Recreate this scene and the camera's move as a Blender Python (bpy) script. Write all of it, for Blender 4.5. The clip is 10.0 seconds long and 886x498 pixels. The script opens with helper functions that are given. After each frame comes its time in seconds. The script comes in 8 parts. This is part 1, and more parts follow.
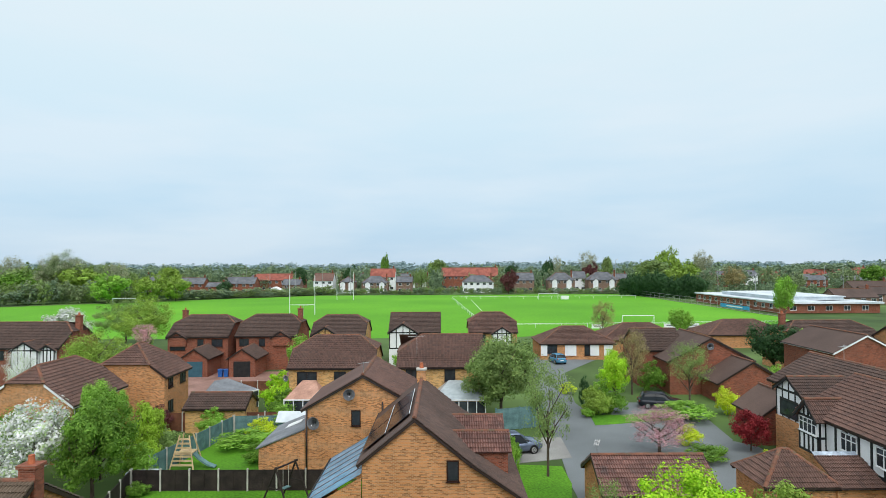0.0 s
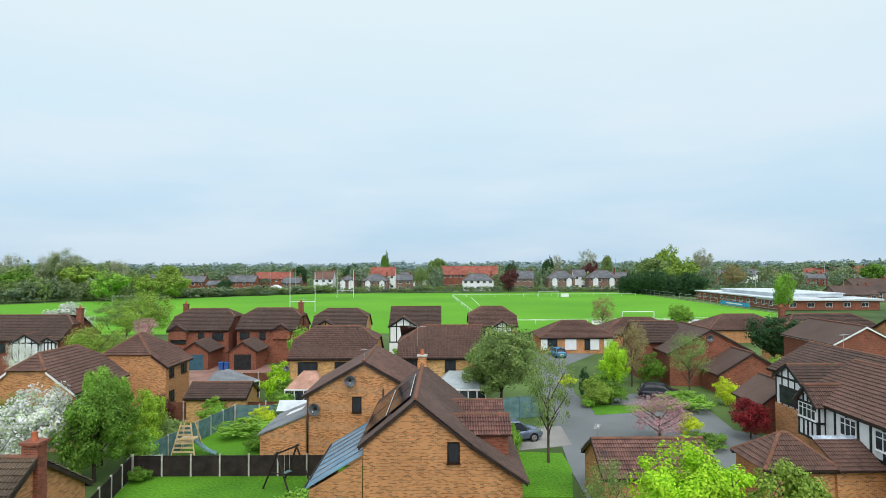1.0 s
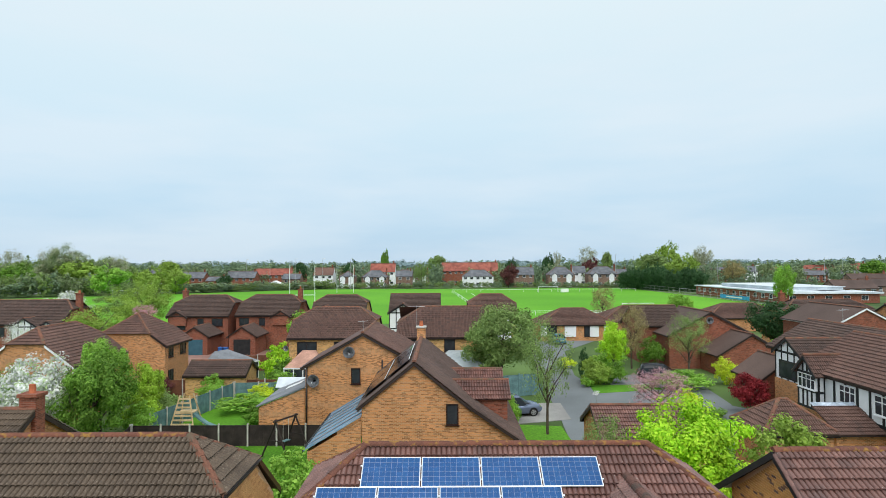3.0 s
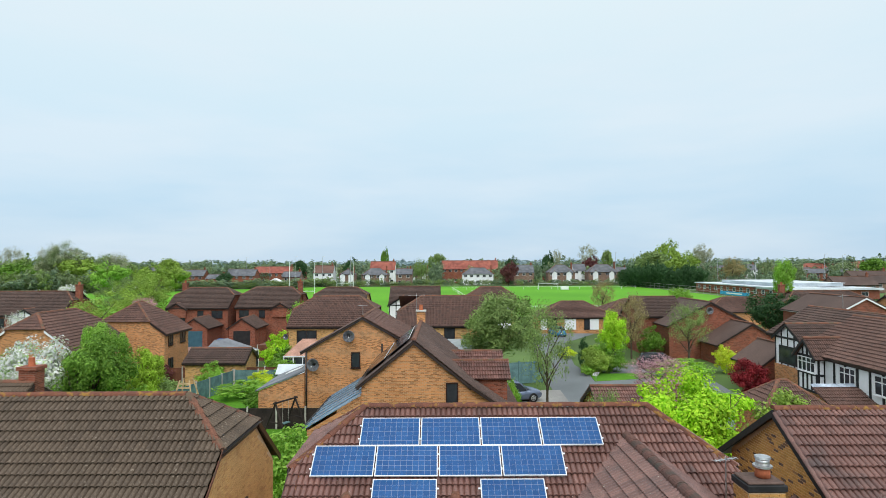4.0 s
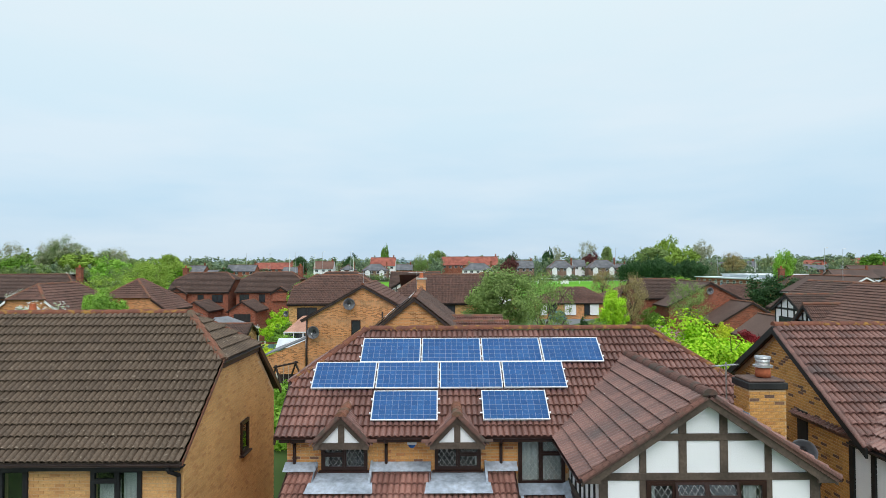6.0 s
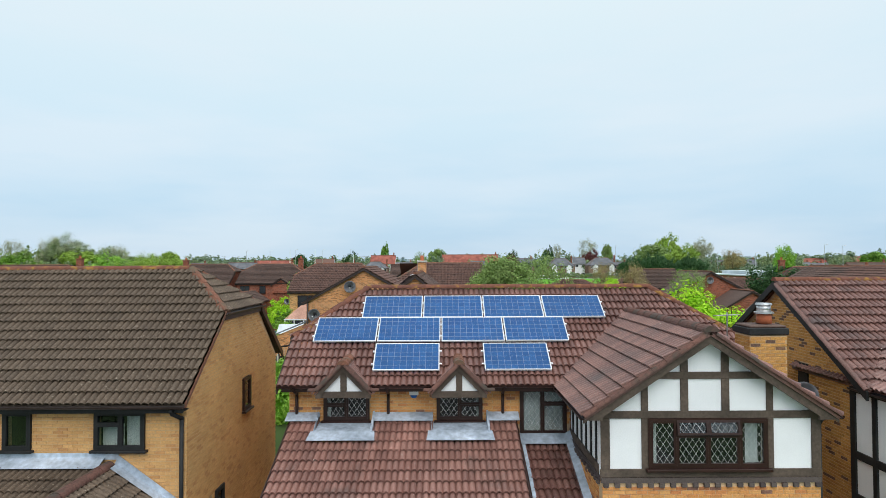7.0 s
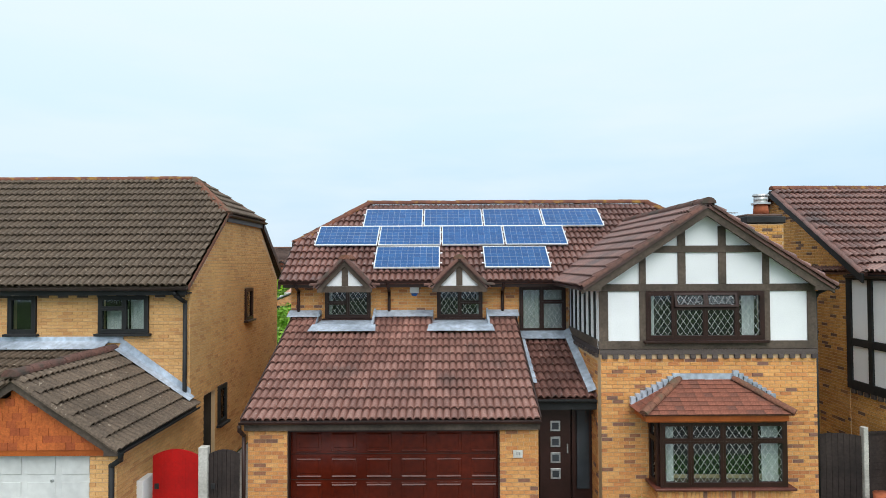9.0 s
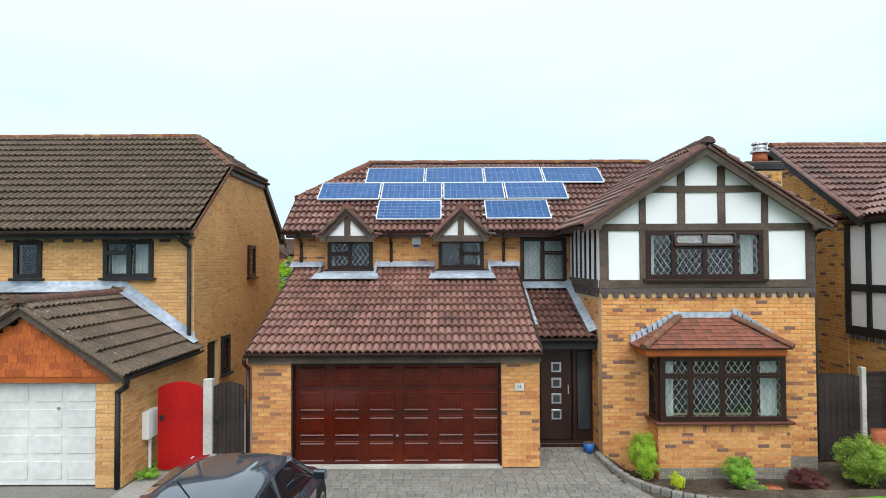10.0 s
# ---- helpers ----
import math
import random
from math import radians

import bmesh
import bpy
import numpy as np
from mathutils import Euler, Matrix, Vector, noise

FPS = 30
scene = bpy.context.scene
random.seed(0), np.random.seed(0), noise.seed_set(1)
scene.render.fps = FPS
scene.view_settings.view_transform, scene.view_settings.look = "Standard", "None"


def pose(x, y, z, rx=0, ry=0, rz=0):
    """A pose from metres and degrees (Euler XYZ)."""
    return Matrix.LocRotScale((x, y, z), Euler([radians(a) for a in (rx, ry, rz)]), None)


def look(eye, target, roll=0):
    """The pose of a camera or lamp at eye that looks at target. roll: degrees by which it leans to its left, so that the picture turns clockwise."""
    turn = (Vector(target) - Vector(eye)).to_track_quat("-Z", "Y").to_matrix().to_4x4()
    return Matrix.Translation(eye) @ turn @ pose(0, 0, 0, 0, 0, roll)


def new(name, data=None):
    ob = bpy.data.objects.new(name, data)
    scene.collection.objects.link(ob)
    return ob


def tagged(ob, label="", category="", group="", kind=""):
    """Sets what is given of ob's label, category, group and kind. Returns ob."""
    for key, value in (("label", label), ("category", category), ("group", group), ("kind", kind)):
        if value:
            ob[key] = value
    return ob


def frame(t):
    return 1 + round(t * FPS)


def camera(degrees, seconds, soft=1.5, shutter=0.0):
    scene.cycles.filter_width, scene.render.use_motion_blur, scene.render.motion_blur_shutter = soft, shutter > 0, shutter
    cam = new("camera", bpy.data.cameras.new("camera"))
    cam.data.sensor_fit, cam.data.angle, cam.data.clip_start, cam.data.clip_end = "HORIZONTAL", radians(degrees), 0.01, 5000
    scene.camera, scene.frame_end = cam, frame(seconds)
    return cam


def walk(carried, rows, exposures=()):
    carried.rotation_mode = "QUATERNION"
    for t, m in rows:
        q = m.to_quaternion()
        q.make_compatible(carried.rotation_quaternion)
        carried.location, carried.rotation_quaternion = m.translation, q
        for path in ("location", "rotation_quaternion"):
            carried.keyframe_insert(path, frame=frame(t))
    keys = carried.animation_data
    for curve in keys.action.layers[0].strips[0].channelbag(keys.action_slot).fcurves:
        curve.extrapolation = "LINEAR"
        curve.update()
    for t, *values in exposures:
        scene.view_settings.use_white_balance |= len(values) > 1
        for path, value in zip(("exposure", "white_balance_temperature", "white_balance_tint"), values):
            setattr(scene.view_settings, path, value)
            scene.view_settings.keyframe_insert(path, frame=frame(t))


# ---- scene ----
# camera: a drone sinking straight down, looking level
cam = camera(72.9, 10.0, soft=0.75)
PATH = [
    (0, (0.163, 0.121, 15.232)), (0.5, (0.151, 0.065, 14.789)), (1, (0.115, 0.01, 14.298)), (1.5, (0.118, -0.01, 13.83)),
    (2, (0.13, 0.022, 13.345)), (2.5, (0.155, 0.065, 12.819)), (4, (0.181, 0.148, 11.109)), (4.5, (0.178, 0.161, 10.567)),
    (5, (0.176, 0.166, 10.007)), (6.5, (0.122, 0.176, 8.209)), (7, (0.096, 0.162, 7.598)), (7.5, (0.083, 0.136, 6.975)),
    (8, (0.069, 0.092, 6.331)), (8.5, (0.077, 0.091, 5.674)), (9, (0.076, 0.072, 5.073)), (9.5, (0.068, 0.006, 4.438)),
    (10, (0.03, -0.018, 3.846)),
]
walk(cam, [(t, look(e, (e[0], e[1] + 2, e[2] + 0.0494), -0.25)) for t, e in PATH], exposures=[(0, -0.01), (7, -0.01), (8.5, 0.08), (9.25, 0.18), (10, 0.30)])

# overcast daylight: pale cloud over a blue sky, soft sun behind the camera
world = bpy.data.worlds.new("sky")
scene.world = world
world.use_nodes = True
wn, wl = world.node_tree.nodes, world.node_tree.links
wn.clear()
w_out, w_bg = wn.new("ShaderNodeOutputWorld"), wn.new("ShaderNodeBackground")
sky = wn.new("ShaderNodeTexSky")
sky.sky_type, sky.sun_disc, sky.sun_elevation, sky.sun_rotation = "NISHITA", False, radians(47), radians(145)
w_co, w_sep = wn.new("ShaderNodeTexCoord"), wn.new("ShaderNodeSeparateXYZ")
w_map = wn.new("ShaderNodeMapping")
w_map.inputs["Scale"].default_value = (1.2, 1.2, 6.0)
w_noise = wn.new("ShaderNodeTexNoise")
w_noise.inputs["Scale"].default_value, w_noise.inputs["Detail"].default_value = 2.2, 5.0
w_ramp = wn.new("ShaderNodeValToRGB")
for pos, col in ((0.0, (0.50, 0.69, 0.87, 1)), (0.10, (0.57, 0.77, 0.93, 1)), (0.22, (0.69, 0.87, 0.98, 1)), (0.40, (0.80, 0.94, 1.0, 1))):
    el = w_ramp.color_ramp.elements.new(pos) if pos > 0 else w_ramp.color_ramp.elements[0]
    el.position, el.color = pos, col
w_ramp.color_ramp.elements[-1].position = 1.0
w_ramp.color_ramp.elements[-1].color = (0.82, 0.94, 1.0, 1)
w_nr = wn.new("ShaderNodeMapRange")
w_nr.inputs[1].default_value, w_nr.inputs[2].default_value, w_nr.inputs[3].default_value, w_nr.inputs[4].default_value = 0.36, 0.64, 0.0, 0.45
w_mix = wn.new("ShaderNodeMix")
w_mix.data_type = "RGBA"
w_mix.inputs[7].default_value = (0.84, 0.92, 0.985, 1)
w_sk = wn.new("ShaderNodeMix")
w_sk.data_type, w_sk.inputs[0].default_value = "RGBA", 0.93
w_skm = wn.new("ShaderNodeVectorMath")
w_skm.operation = "SCALE"
w_skm.inputs["Scale"].default_value = 0.10
wl.new(w_co.outputs["Generated"], w_sep.inputs[0])
wl.new(w_co.outputs["Generated"], w_map.inputs[0])
wl.new(w_map.outputs[0], w_noise.inputs["Vector"])
wl.new(w_sep.outputs["Z"], w_ramp.inputs[0])
wl.new(w_noise.outputs["Fac"], w_nr.inputs[0])
wl.new(w_nr.outputs[0], w_mix.inputs[0])
wl.new(w_ramp.outputs[0], w_mix.inputs[6])
wl.new(sky.outputs[0], w_skm.inputs[0])
wl.new(w_skm.outputs[0], w_sk.inputs[6])
wl.new(w_mix.outputs[2], w_sk.inputs[7])
wl.new(w_sk.outputs[2], w_bg.inputs["Color"])
w_bg.inputs["Strength"].default_value = 1.0
wl.new(w_bg.outputs[0], w_out.inputs[0])

sun = new("sun", bpy.data.lights.new("sun", "SUN"))
sun.data.energy, sun.data.angle, sun.data.color = 2.3, radians(60), (1.0, 0.98, 0.95)
sun.matrix_basis = look((2, -19, 27), (0, 0, 0))


# ---- materials ----
def material(name, stops, rough=0.8, grain=12.0, amount=0.25, big=0.6, bump=0.15, vary=False, metal=0.0, coords="Object", spec=0.32):
    """A surface whose colour runs over stops [(position, rgb)], by piece where vary is set, mottled at two scales."""
    m = bpy.data.materials.new(name)
    m.use_nodes = True
    n, l = m.node_tree.nodes, m.node_tree.links
    b = n["Principled BSDF"]
    b.inputs["Roughness"].default_value, b.inputs["Metallic"].default_value = rough, metal
    b.inputs["Specular IOR Level"].default_value = spec
    co = n.new("ShaderNodeTexCoord")
    fine, wide = n.new("ShaderNodeTexNoise"), n.new("ShaderNodeTexNoise")
    fine.inputs["Scale"].default_value, fine.inputs["Detail"].default_value = grain, 4
    wide.inputs["Scale"].default_value, wide.inputs["Detail"].default_value = big, 3
    l.new(co.outputs[coords], fine.inputs["Vector"])
    l.new(co.outputs[coords], wide.inputs["Vector"])
    ramp = n.new("ShaderNodeValToRGB")
    e = ramp.color_ramp.elements
    while len(e) < len(stops):
        e.new(0.5)
    for k, (pos, c) in zip(e, stops):
        k.position, k.color = pos, (*c, 1)
    if vary:
        g, o = n.new("ShaderNodeNewGeometry"), n.new("ShaderNodeObjectInfo")
        add, fr = n.new("ShaderNodeMath"), n.new("ShaderNodeMath")
        fr.operation = "FRACT"
        l.new(g.outputs["Random Per Island"], add.inputs[0])
        l.new(o.outputs["Random"], add.inputs[1])
        l.new(add.outputs[0], fr.inputs[0])
        l.new(fr.outputs[0], ramp.inputs[0])
    else:
        l.new(wide.outputs["Fac"], ramp.inputs[0])
    mixes = ramp.outputs[0]
    for src, amt in ((fine, amount), (wide, amount * 0.8)):
        mr, mul = n.new("ShaderNodeMapRange"), n.new("ShaderNodeVectorMath")
        mr.inputs[1].default_value, mr.inputs[2].default_value = 0.3, 0.7
        mr.inputs[3].default_value, mr.inputs[4].default_value = 1 - amt, 1 + amt
        mul.operation = "MULTIPLY"
        l.new(src.outputs["Fac"], mr.inputs[0])
        l.new(mixes, mul.inputs[0])
        l.new(mr.outputs[0], mul.inputs[1])
        mixes = mul.outputs[0]
    l.new(mixes, b.inputs["Base Color"])
    if bump:
        bp = n.new("ShaderNodeBump")
        bp.inputs["Strength"].default_value, bp.inputs["Distance"].default_value = bump, 0.02
        l.new(fine.outputs["Fac"], bp.inputs["Height"])
        l.new(bp.outputs[0], b.inputs["Normal"])
    return m


def two(a, b):
    return [(0.3, a), (0.7, b)]


def lichen(m, colour, scale, low, high):
    """Spots of lichen over a surface."""
    n, l = m.node_tree.nodes, m.node_tree.links
    b = n["Principled BSDF"]
    src = b.inputs["Base Color"].links[0].from_socket
    co, no, mr, mx = n.new("ShaderNodeTexCoord"), n.new("ShaderNodeTexNoise"), n.new("ShaderNodeMapRange"), n.new("ShaderNodeMix")
    no.inputs["Scale"].default_value, no.inputs["Detail"].default_value = scale, 6
    mr.inputs[1].default_value, mr.inputs[2].default_value = low, high
    mx.data_type, mx.inputs[7].default_value = "RGBA", (*colour, 1)
    geo = n.new("ShaderNodeNewGeometry")
    l.new(geo.outputs["Position"], no.inputs["Vector"])
    l.new(no.outputs["Fac"], mr.inputs[0])
    l.new(mr.outputs[0], mx.inputs[0])
    l.new(src, mx.inputs[6])
    l.new(mx.outputs[2], b.inputs["Base Color"])
    return m


def brickwork(name, c1, c2, mortar):
    """Brick courses drawn by the surface, for walls too far off to tell bricks apart."""
    m = material(name, two(c1, c2), 0.9, 30, 0.15, 0.5, 0.0)
    n, l = m.node_tree.nodes, m.node_tree.links
    b = n["Principled BSDF"]
    src = b.inputs["Base Color"].links[0].from_socket
    uv, bt = n.new("ShaderNodeUVMap"), n.new("ShaderNodeTexBrick")
    bt.inputs["Scale"].default_value = 1.0
    bt.inputs["Brick Width"].default_value, bt.inputs["Row Height"].default_value = 0.225, 0.075
    bt.inputs["Mortar Size"].default_value, bt.inputs["Bias"].default_value = 0.008, -0.28
    bt.inputs["Color2"].default_value = (*[x * 0.22 for x in c1], 1)
    bt.inputs["Mortar"].default_value = (*mortar, 1)
    l.new(uv.outputs[0], bt.inputs["Vector"])
    l.new(src, bt.inputs["Color1"])
    l.new(bt.outputs["Color"], b.inputs["Base Color"])
    return m


BUFF = [(0.0, (0.60, 0.28, 0.090)), (0.3, (0.68, 0.355, 0.130)), (0.6, (0.62, 0.285, 0.095)), (0.8, (0.56, 0.230, 0.082)), (0.91, (0.46, 0.180, 0.070)), (0.955, (0.25, 0.120, 0.075)), (1.0, (0.20, 0.105, 0.080))]
YELLOW = [(0.0, (0.620, 0.353, 0.138)), (0.5, (0.670, 0.392, 0.163)), (0.85, (0.590, 0.323, 0.125)), (1.0, (0.520, 0.265, 0.106))]
M_BRICK = material("buff_brick", BUFF, 0.85, 40, 0.18, 1.2, 0.3, vary=True)
M_BRICK_Y = material("yellow_brick", YELLOW, 0.85, 40, 0.15, 0.7, 0.3, vary=True)
M_BRICK_D = material("dark_brick", two((0.068, 0.053, 0.053), (0.105, 0.083, 0.075)), 0.8, 40, 0.2, vary=True)
M_BRICK_W = material("weathered_brick", [(0.0, (0.50, 0.26, 0.075)), (0.5, (0.58, 0.31, 0.10)), (0.88, (0.46, 0.22, 0.07)), (0.93, (0.17, 0.10, 0.07)), (1.0, (0.13, 0.08, 0.06))], 0.9, 30, 0.25, 0.8, 0.3, vary=True)
M_MORTAR = material("mortar", two((0.560, 0.390, 0.224), (0.640, 0.450, 0.280)), 0.95, 60, 0.12)
M_FBUFF = brickwork("far_buff_brick", (0.60, 0.255, 0.092), (0.66, 0.30, 0.122), (0.52, 0.34, 0.20))
M_FYEL = brickwork("far_yellow_brick", (0.66, 0.36, 0.12), (0.72, 0.42, 0.16), (0.58, 0.41, 0.23))
M_FRED = brickwork("far_red_brick", (0.27, 0.076, 0.042), (0.33, 0.098, 0.052), (0.27, 0.15, 0.11))
M_FBRN = brickwork("far_brown_brick", (0.22, 0.12, 0.085), (0.28, 0.16, 0.115), (0.30, 0.24, 0.19))
M_TILE = material("brown_roof_tile", [(0.0, (0.14, 0.068, 0.056)), (0.4, (0.185, 0.088, 0.071)), (0.8, (0.23, 0.114, 0.092)), (1.0, (0.15, 0.074, 0.061))], 0.42, 25, 0.3, 0.5, 0.35, vary=True, spec=0.62)
M_TILE = lichen(lichen(M_TILE, (0.065, 0.048, 0.046), 1.1, 0.55, 0.80), (0.50, 0.47, 0.40), 19, 0.71, 0.74)
M_TILE_P = material("lighter_brown_pantile", [(0.0, (0.21, 0.105, 0.086)), (0.4, (0.27, 0.135, 0.108)), (0.8, (0.33, 0.172, 0.140)), (1.0, (0.22, 0.115, 0.095))], 0.45, 25, 0.25, 0.5, 0.35, vary=True, spec=0.7)
M_TILE_P = lichen(lichen(M_TILE_P, (0.10, 0.066, 0.058), 1.3, 0.56, 0.80), (0.55, 0.52, 0.46), 19, 0.70, 0.73)
M_TILE_G = lichen(material("weathered_grey_tile", [(0.0, (0.108, 0.078, 0.055)), (0.5, (0.13, 0.093, 0.066)), (1.0, (0.10, 0.072, 0.052))], 0.70, 22, 0.3, 0.4, 0.4, vary=True), (0.26, 0.21, 0.16), 14, 0.64, 0.70)
M_TILE_D = material("dark_brown_roof_tile", [(0.0, (0.092, 0.060, 0.050)), (0.5, (0.120, 0.076, 0.062)), (1.0, (0.080, 0.055, 0.048))], 0.8, 15, 0.25, 0.25, 0.3, vary=True)
M_TILE_R = material("red_brown_roof_tile", [(0.0, (0.125, 0.072, 0.058)), (0.5, (0.158, 0.088, 0.070)), (1.0, (0.105, 0.063, 0.053))], 0.8, 15, 0.25, 0.25, 0.3, vary=True)
M_RIDGE = lichen(material("terracotta_ridge_tile", [(0.0, (0.22, 0.09, 0.055)), (1.0, (0.17, 0.078, 0.052))], 0.85, 20, 0.3, 1.5, 0.35, vary=True), (0.12, 0.09, 0.06), 3.0, 0.5, 0.65)
M_VERGE = lichen(material("brown_verge_tile", [(0.0, (0.15, 0.072, 0.056)), (1.0, (0.105, 0.056, 0.046))], 0.85, 20, 0.3, 1.5, 0.35, vary=True), (0.07, 0.055, 0.045), 3.0, 0.5, 0.65)
M_RIDGE_M = lichen(material("mossy_ridge_tile", [(0.0, (0.17, 0.065, 0.04)), (1.0, (0.13, 0.055, 0.04))], 0.9, 20, 0.3, 1.5, 0.35, vary=True), (0.30, 0.16, 0.04), 5.0, 0.55, 0.66)
M_CLAY = material("orange_clay_tile", [(0.0, (0.42, 0.105, 0.028)), (0.5, (0.50, 0.13, 0.034)), (1.0, (0.34, 0.08, 0.028))], 0.85, 30, 0.2, 1.5, 0.3, vary=True)
M_CLAY_B = material("bay_clay_tile", [(0.0, (0.21, 0.078, 0.052)), (0.5, (0.25, 0.092, 0.06)), (0.8, (0.19, 0.074, 0.05)), (1.0, (0.15, 0.066, 0.05))], 0.85, 30, 0.25, 1.5, 0.3, vary=True)
M_PANE = material("grey_roof_pane", two((0.34, 0.39, 0.41), (0.42, 0.47, 0.49)), 0.2, 3, 0.1, 0.6, 0.0)
M_PINKTILE = material("faded_pink_tile", two((0.42, 0.23, 0.17), (0.50, 0.29, 0.22)), 0.85, 12, 0.2, 1.0, 0.2)
M_WHITE = material("white_render", two((0.80, 0.81, 0.83), (0.86, 0.87, 0.88)), 0.9, 60, 0.04, 0.8, 0.2)
M_UPVC = material("white_plastic", two((0.78, 0.79, 0.80), (0.84, 0.84, 0.84)), 0.35, 40, 0.03, 2, 0.0)
M_TIMBER = material("brown_timber", two((0.080, 0.060, 0.047), (0.105, 0.078, 0.060)), 0.75, 18, 0.22, 2, 0.25)
M_BLACK = material("black_timber", two((0.012, 0.013, 0.014), (0.022, 0.022, 0.023)), 0.6, 18, 0.2, 2, 0.2)
M_DBROWN = material("dark_brown_plastic", two((0.025, 0.010, 0.007), (0.034, 0.014, 0.011)), 0.4, 25, 0.15, 2, 0.05)
M_FASCIA = material("brown_fascia", two((0.34, 0.075, 0.014), (0.40, 0.10, 0.020)), 0.45, 20, 0.12, 2, 0.1)
M_GUTTER = material("dark_gutter", two((0.028, 0.018, 0.016), (0.045, 0.03, 0.026)), 0.45, 25, 0.15, 2, 0.05)
M_LEAD = material("lead_flashing", two((0.34, 0.40, 0.48), (0.47, 0.53, 0.61)), 0.55, 9, 0.22, 1.6, 0.35, metal=0.25)
M_CONC = material("concrete", two((0.42, 0.40, 0.36), (0.54, 0.52, 0.48)), 0.95, 25, 0.15, 1.5, 0.3)
M_GDOOR = material("mahogany_garage_door", two((0.064, 0.007, 0.002), (0.088, 0.010, 0.003)), 0.24, 9, 0.2, 0.8, 0.05)
M_GDOOR.node_tree.nodes["Principled BSDF"].inputs["Coat Weight"].default_value = 0.15
M_SILL = material("mahogany_sill", two((0.085, 0.025, 0.018), (0.11, 0.035, 0.024)), 0.45, 25, 0.15, 2, 0.05)
M_METAL = material("galvanised_metal", two((0.42, 0.43, 0.44), (0.6, 0.6, 0.6)), 0.4, 20, 0.15, 3, 0.05, metal=0.9)
M_ALU = material("silver_frame", two((0.80, 0.82, 0.85), (0.88, 0.90, 0.92)), 0.4, 30, 0.04, 3, 0.0, metal=0.2)
M_CURTAIN = material("pale_curtain", two((0.610, 0.634, 0.610), (0.781, 0.793, 0.756)), 0.95, 25, 0.1, 3, 0.2)
# shade of unlit rooms put into the colour: near-black all over
M_INSIDE = material("painted_room_shade", two((0.010, 0.011, 0.013), (0.022, 0.023, 0.025)), 0.95, 3, 0.3, 1, 0.0)
M_POT = material("terracotta_pot", two((0.40, 0.11, 0.05), (0.48, 0.15, 0.07)), 0.85, 20, 0.2, 2, 0.2)
M_FENCE = material("dark_stained_fence", two((0.020, 0.014, 0.013), (0.035, 0.025, 0.022)), 0.8, 15, 0.3, 1.5, 0.3)
M_FENCE_G = material("grey_green_fence", two((0.10, 0.19, 0.20), (0.14, 0.25, 0.25)), 0.8, 15, 0.2, 1.5, 0.3)
M_FENCE_B = material("brown_fence", two((0.14, 0.055, 0.03), (0.20, 0.08, 0.045)), 0.85, 15, 0.25, 1.5, 0.3)
M_WOOD = material("pale_timber", two((0.50, 0.36, 0.20), (0.62, 0.46, 0.27)), 0.8, 15, 0.2, 1.5, 0.2)
M_BARK = material("bark", two((0.075, 0.055, 0.04), (0.13, 0.10, 0.075)), 0.95, 12, 0.35, 2, 0.6)
M_SOIL = material("soil", two((0.05, 0.035, 0.025), (0.10, 0.075, 0.055)), 0.98, 18, 0.4, 1.5, 0.8)
M_ROAD = material("asphalt", two((0.150, 0.165, 0.172), (0.190, 0.208, 0.216)), 0.8, 40, 0.12, 0.12, 0.15)
M_PAVE = material("pavement", two((0.24, 0.23, 0.22), (0.31, 0.30, 0.28)), 0.9, 14, 0.15, 0.3, 0.2)
M_SETT = material("grey_paving_block", [(0.0, (0.17, 0.165, 0.15)), (0.5, (0.24, 0.23, 0.21)), (1.0, (0.20, 0.185, 0.16))], 0.85, 30, 0.22, 0.6, 0.3, vary=True)
M_SETT_R = material("red_paving", two((0.25, 0.14, 0.11), (0.31, 0.18, 0.15)), 0.9, 10, 0.2, 0.4, 0.3)
M_GRASS = material("lawn", two((0.062, 0.205, 0.007), (0.11, 0.28, 0.013)), 0.95, 6, 0.35, 0.12, 0.5)
M_FIELD = material("playing_field", two((0.085, 0.30, 0.006), (0.125, 0.36, 0.010)), 0.95, 1.2, 0.10, 0.018, 0.2)
M_LAND = material("far_land", two((0.065, 0.125, 0.028), (0.10, 0.155, 0.045)), 0.95, 0.08, 0.35, 0.01, 0.0)
M_GWHITE = material("off_white_door_paint", two((0.60, 0.61, 0.60), (0.68, 0.69, 0.67)), 0.5, 8, 0.07, 1.0, 0.05)
M_LINE = material("white_paint", two((0.75, 0.78, 0.75), (0.82, 0.84, 0.82)), 0.7, 10, 0.08, 2, 0.0)
M_CAR_B = material("blue_grey_car_paint", two((0.075, 0.095, 0.125), (0.09, 0.112, 0.145)), 0.10, 3, 0.04, 0.6, 0.0, metal=0.35, spec=0.8)
M_CAR_B.node_tree.nodes["Principled BSDF"].inputs["Coat Weight"].default_value = 1.0
M_CAR_S = material("slate_blue_car_paint", two((0.17, 0.21, 0.30), (0.20, 0.24, 0.33)), 0.25, 3, 0.04, 0.6, 0.0, metal=0.5)
M_CAR_D = material("dark_car_paint", two((0.015, 0.018, 0.025), (0.02, 0.024, 0.032)), 0.22, 3, 0.04, 0.6, 0.0, metal=0.4)
M_CAR_L = material("light_blue_car_paint", two((0.08, 0.26, 0.42), (0.10, 0.30, 0.46)), 0.25, 3, 0.04, 0.6, 0.0, metal=0.3)
M_TYRE = material("tyre_rubber", two((0.012, 0.012, 0.012), (0.02, 0.02, 0.02)), 0.85, 30, 0.2, 3, 0.1)
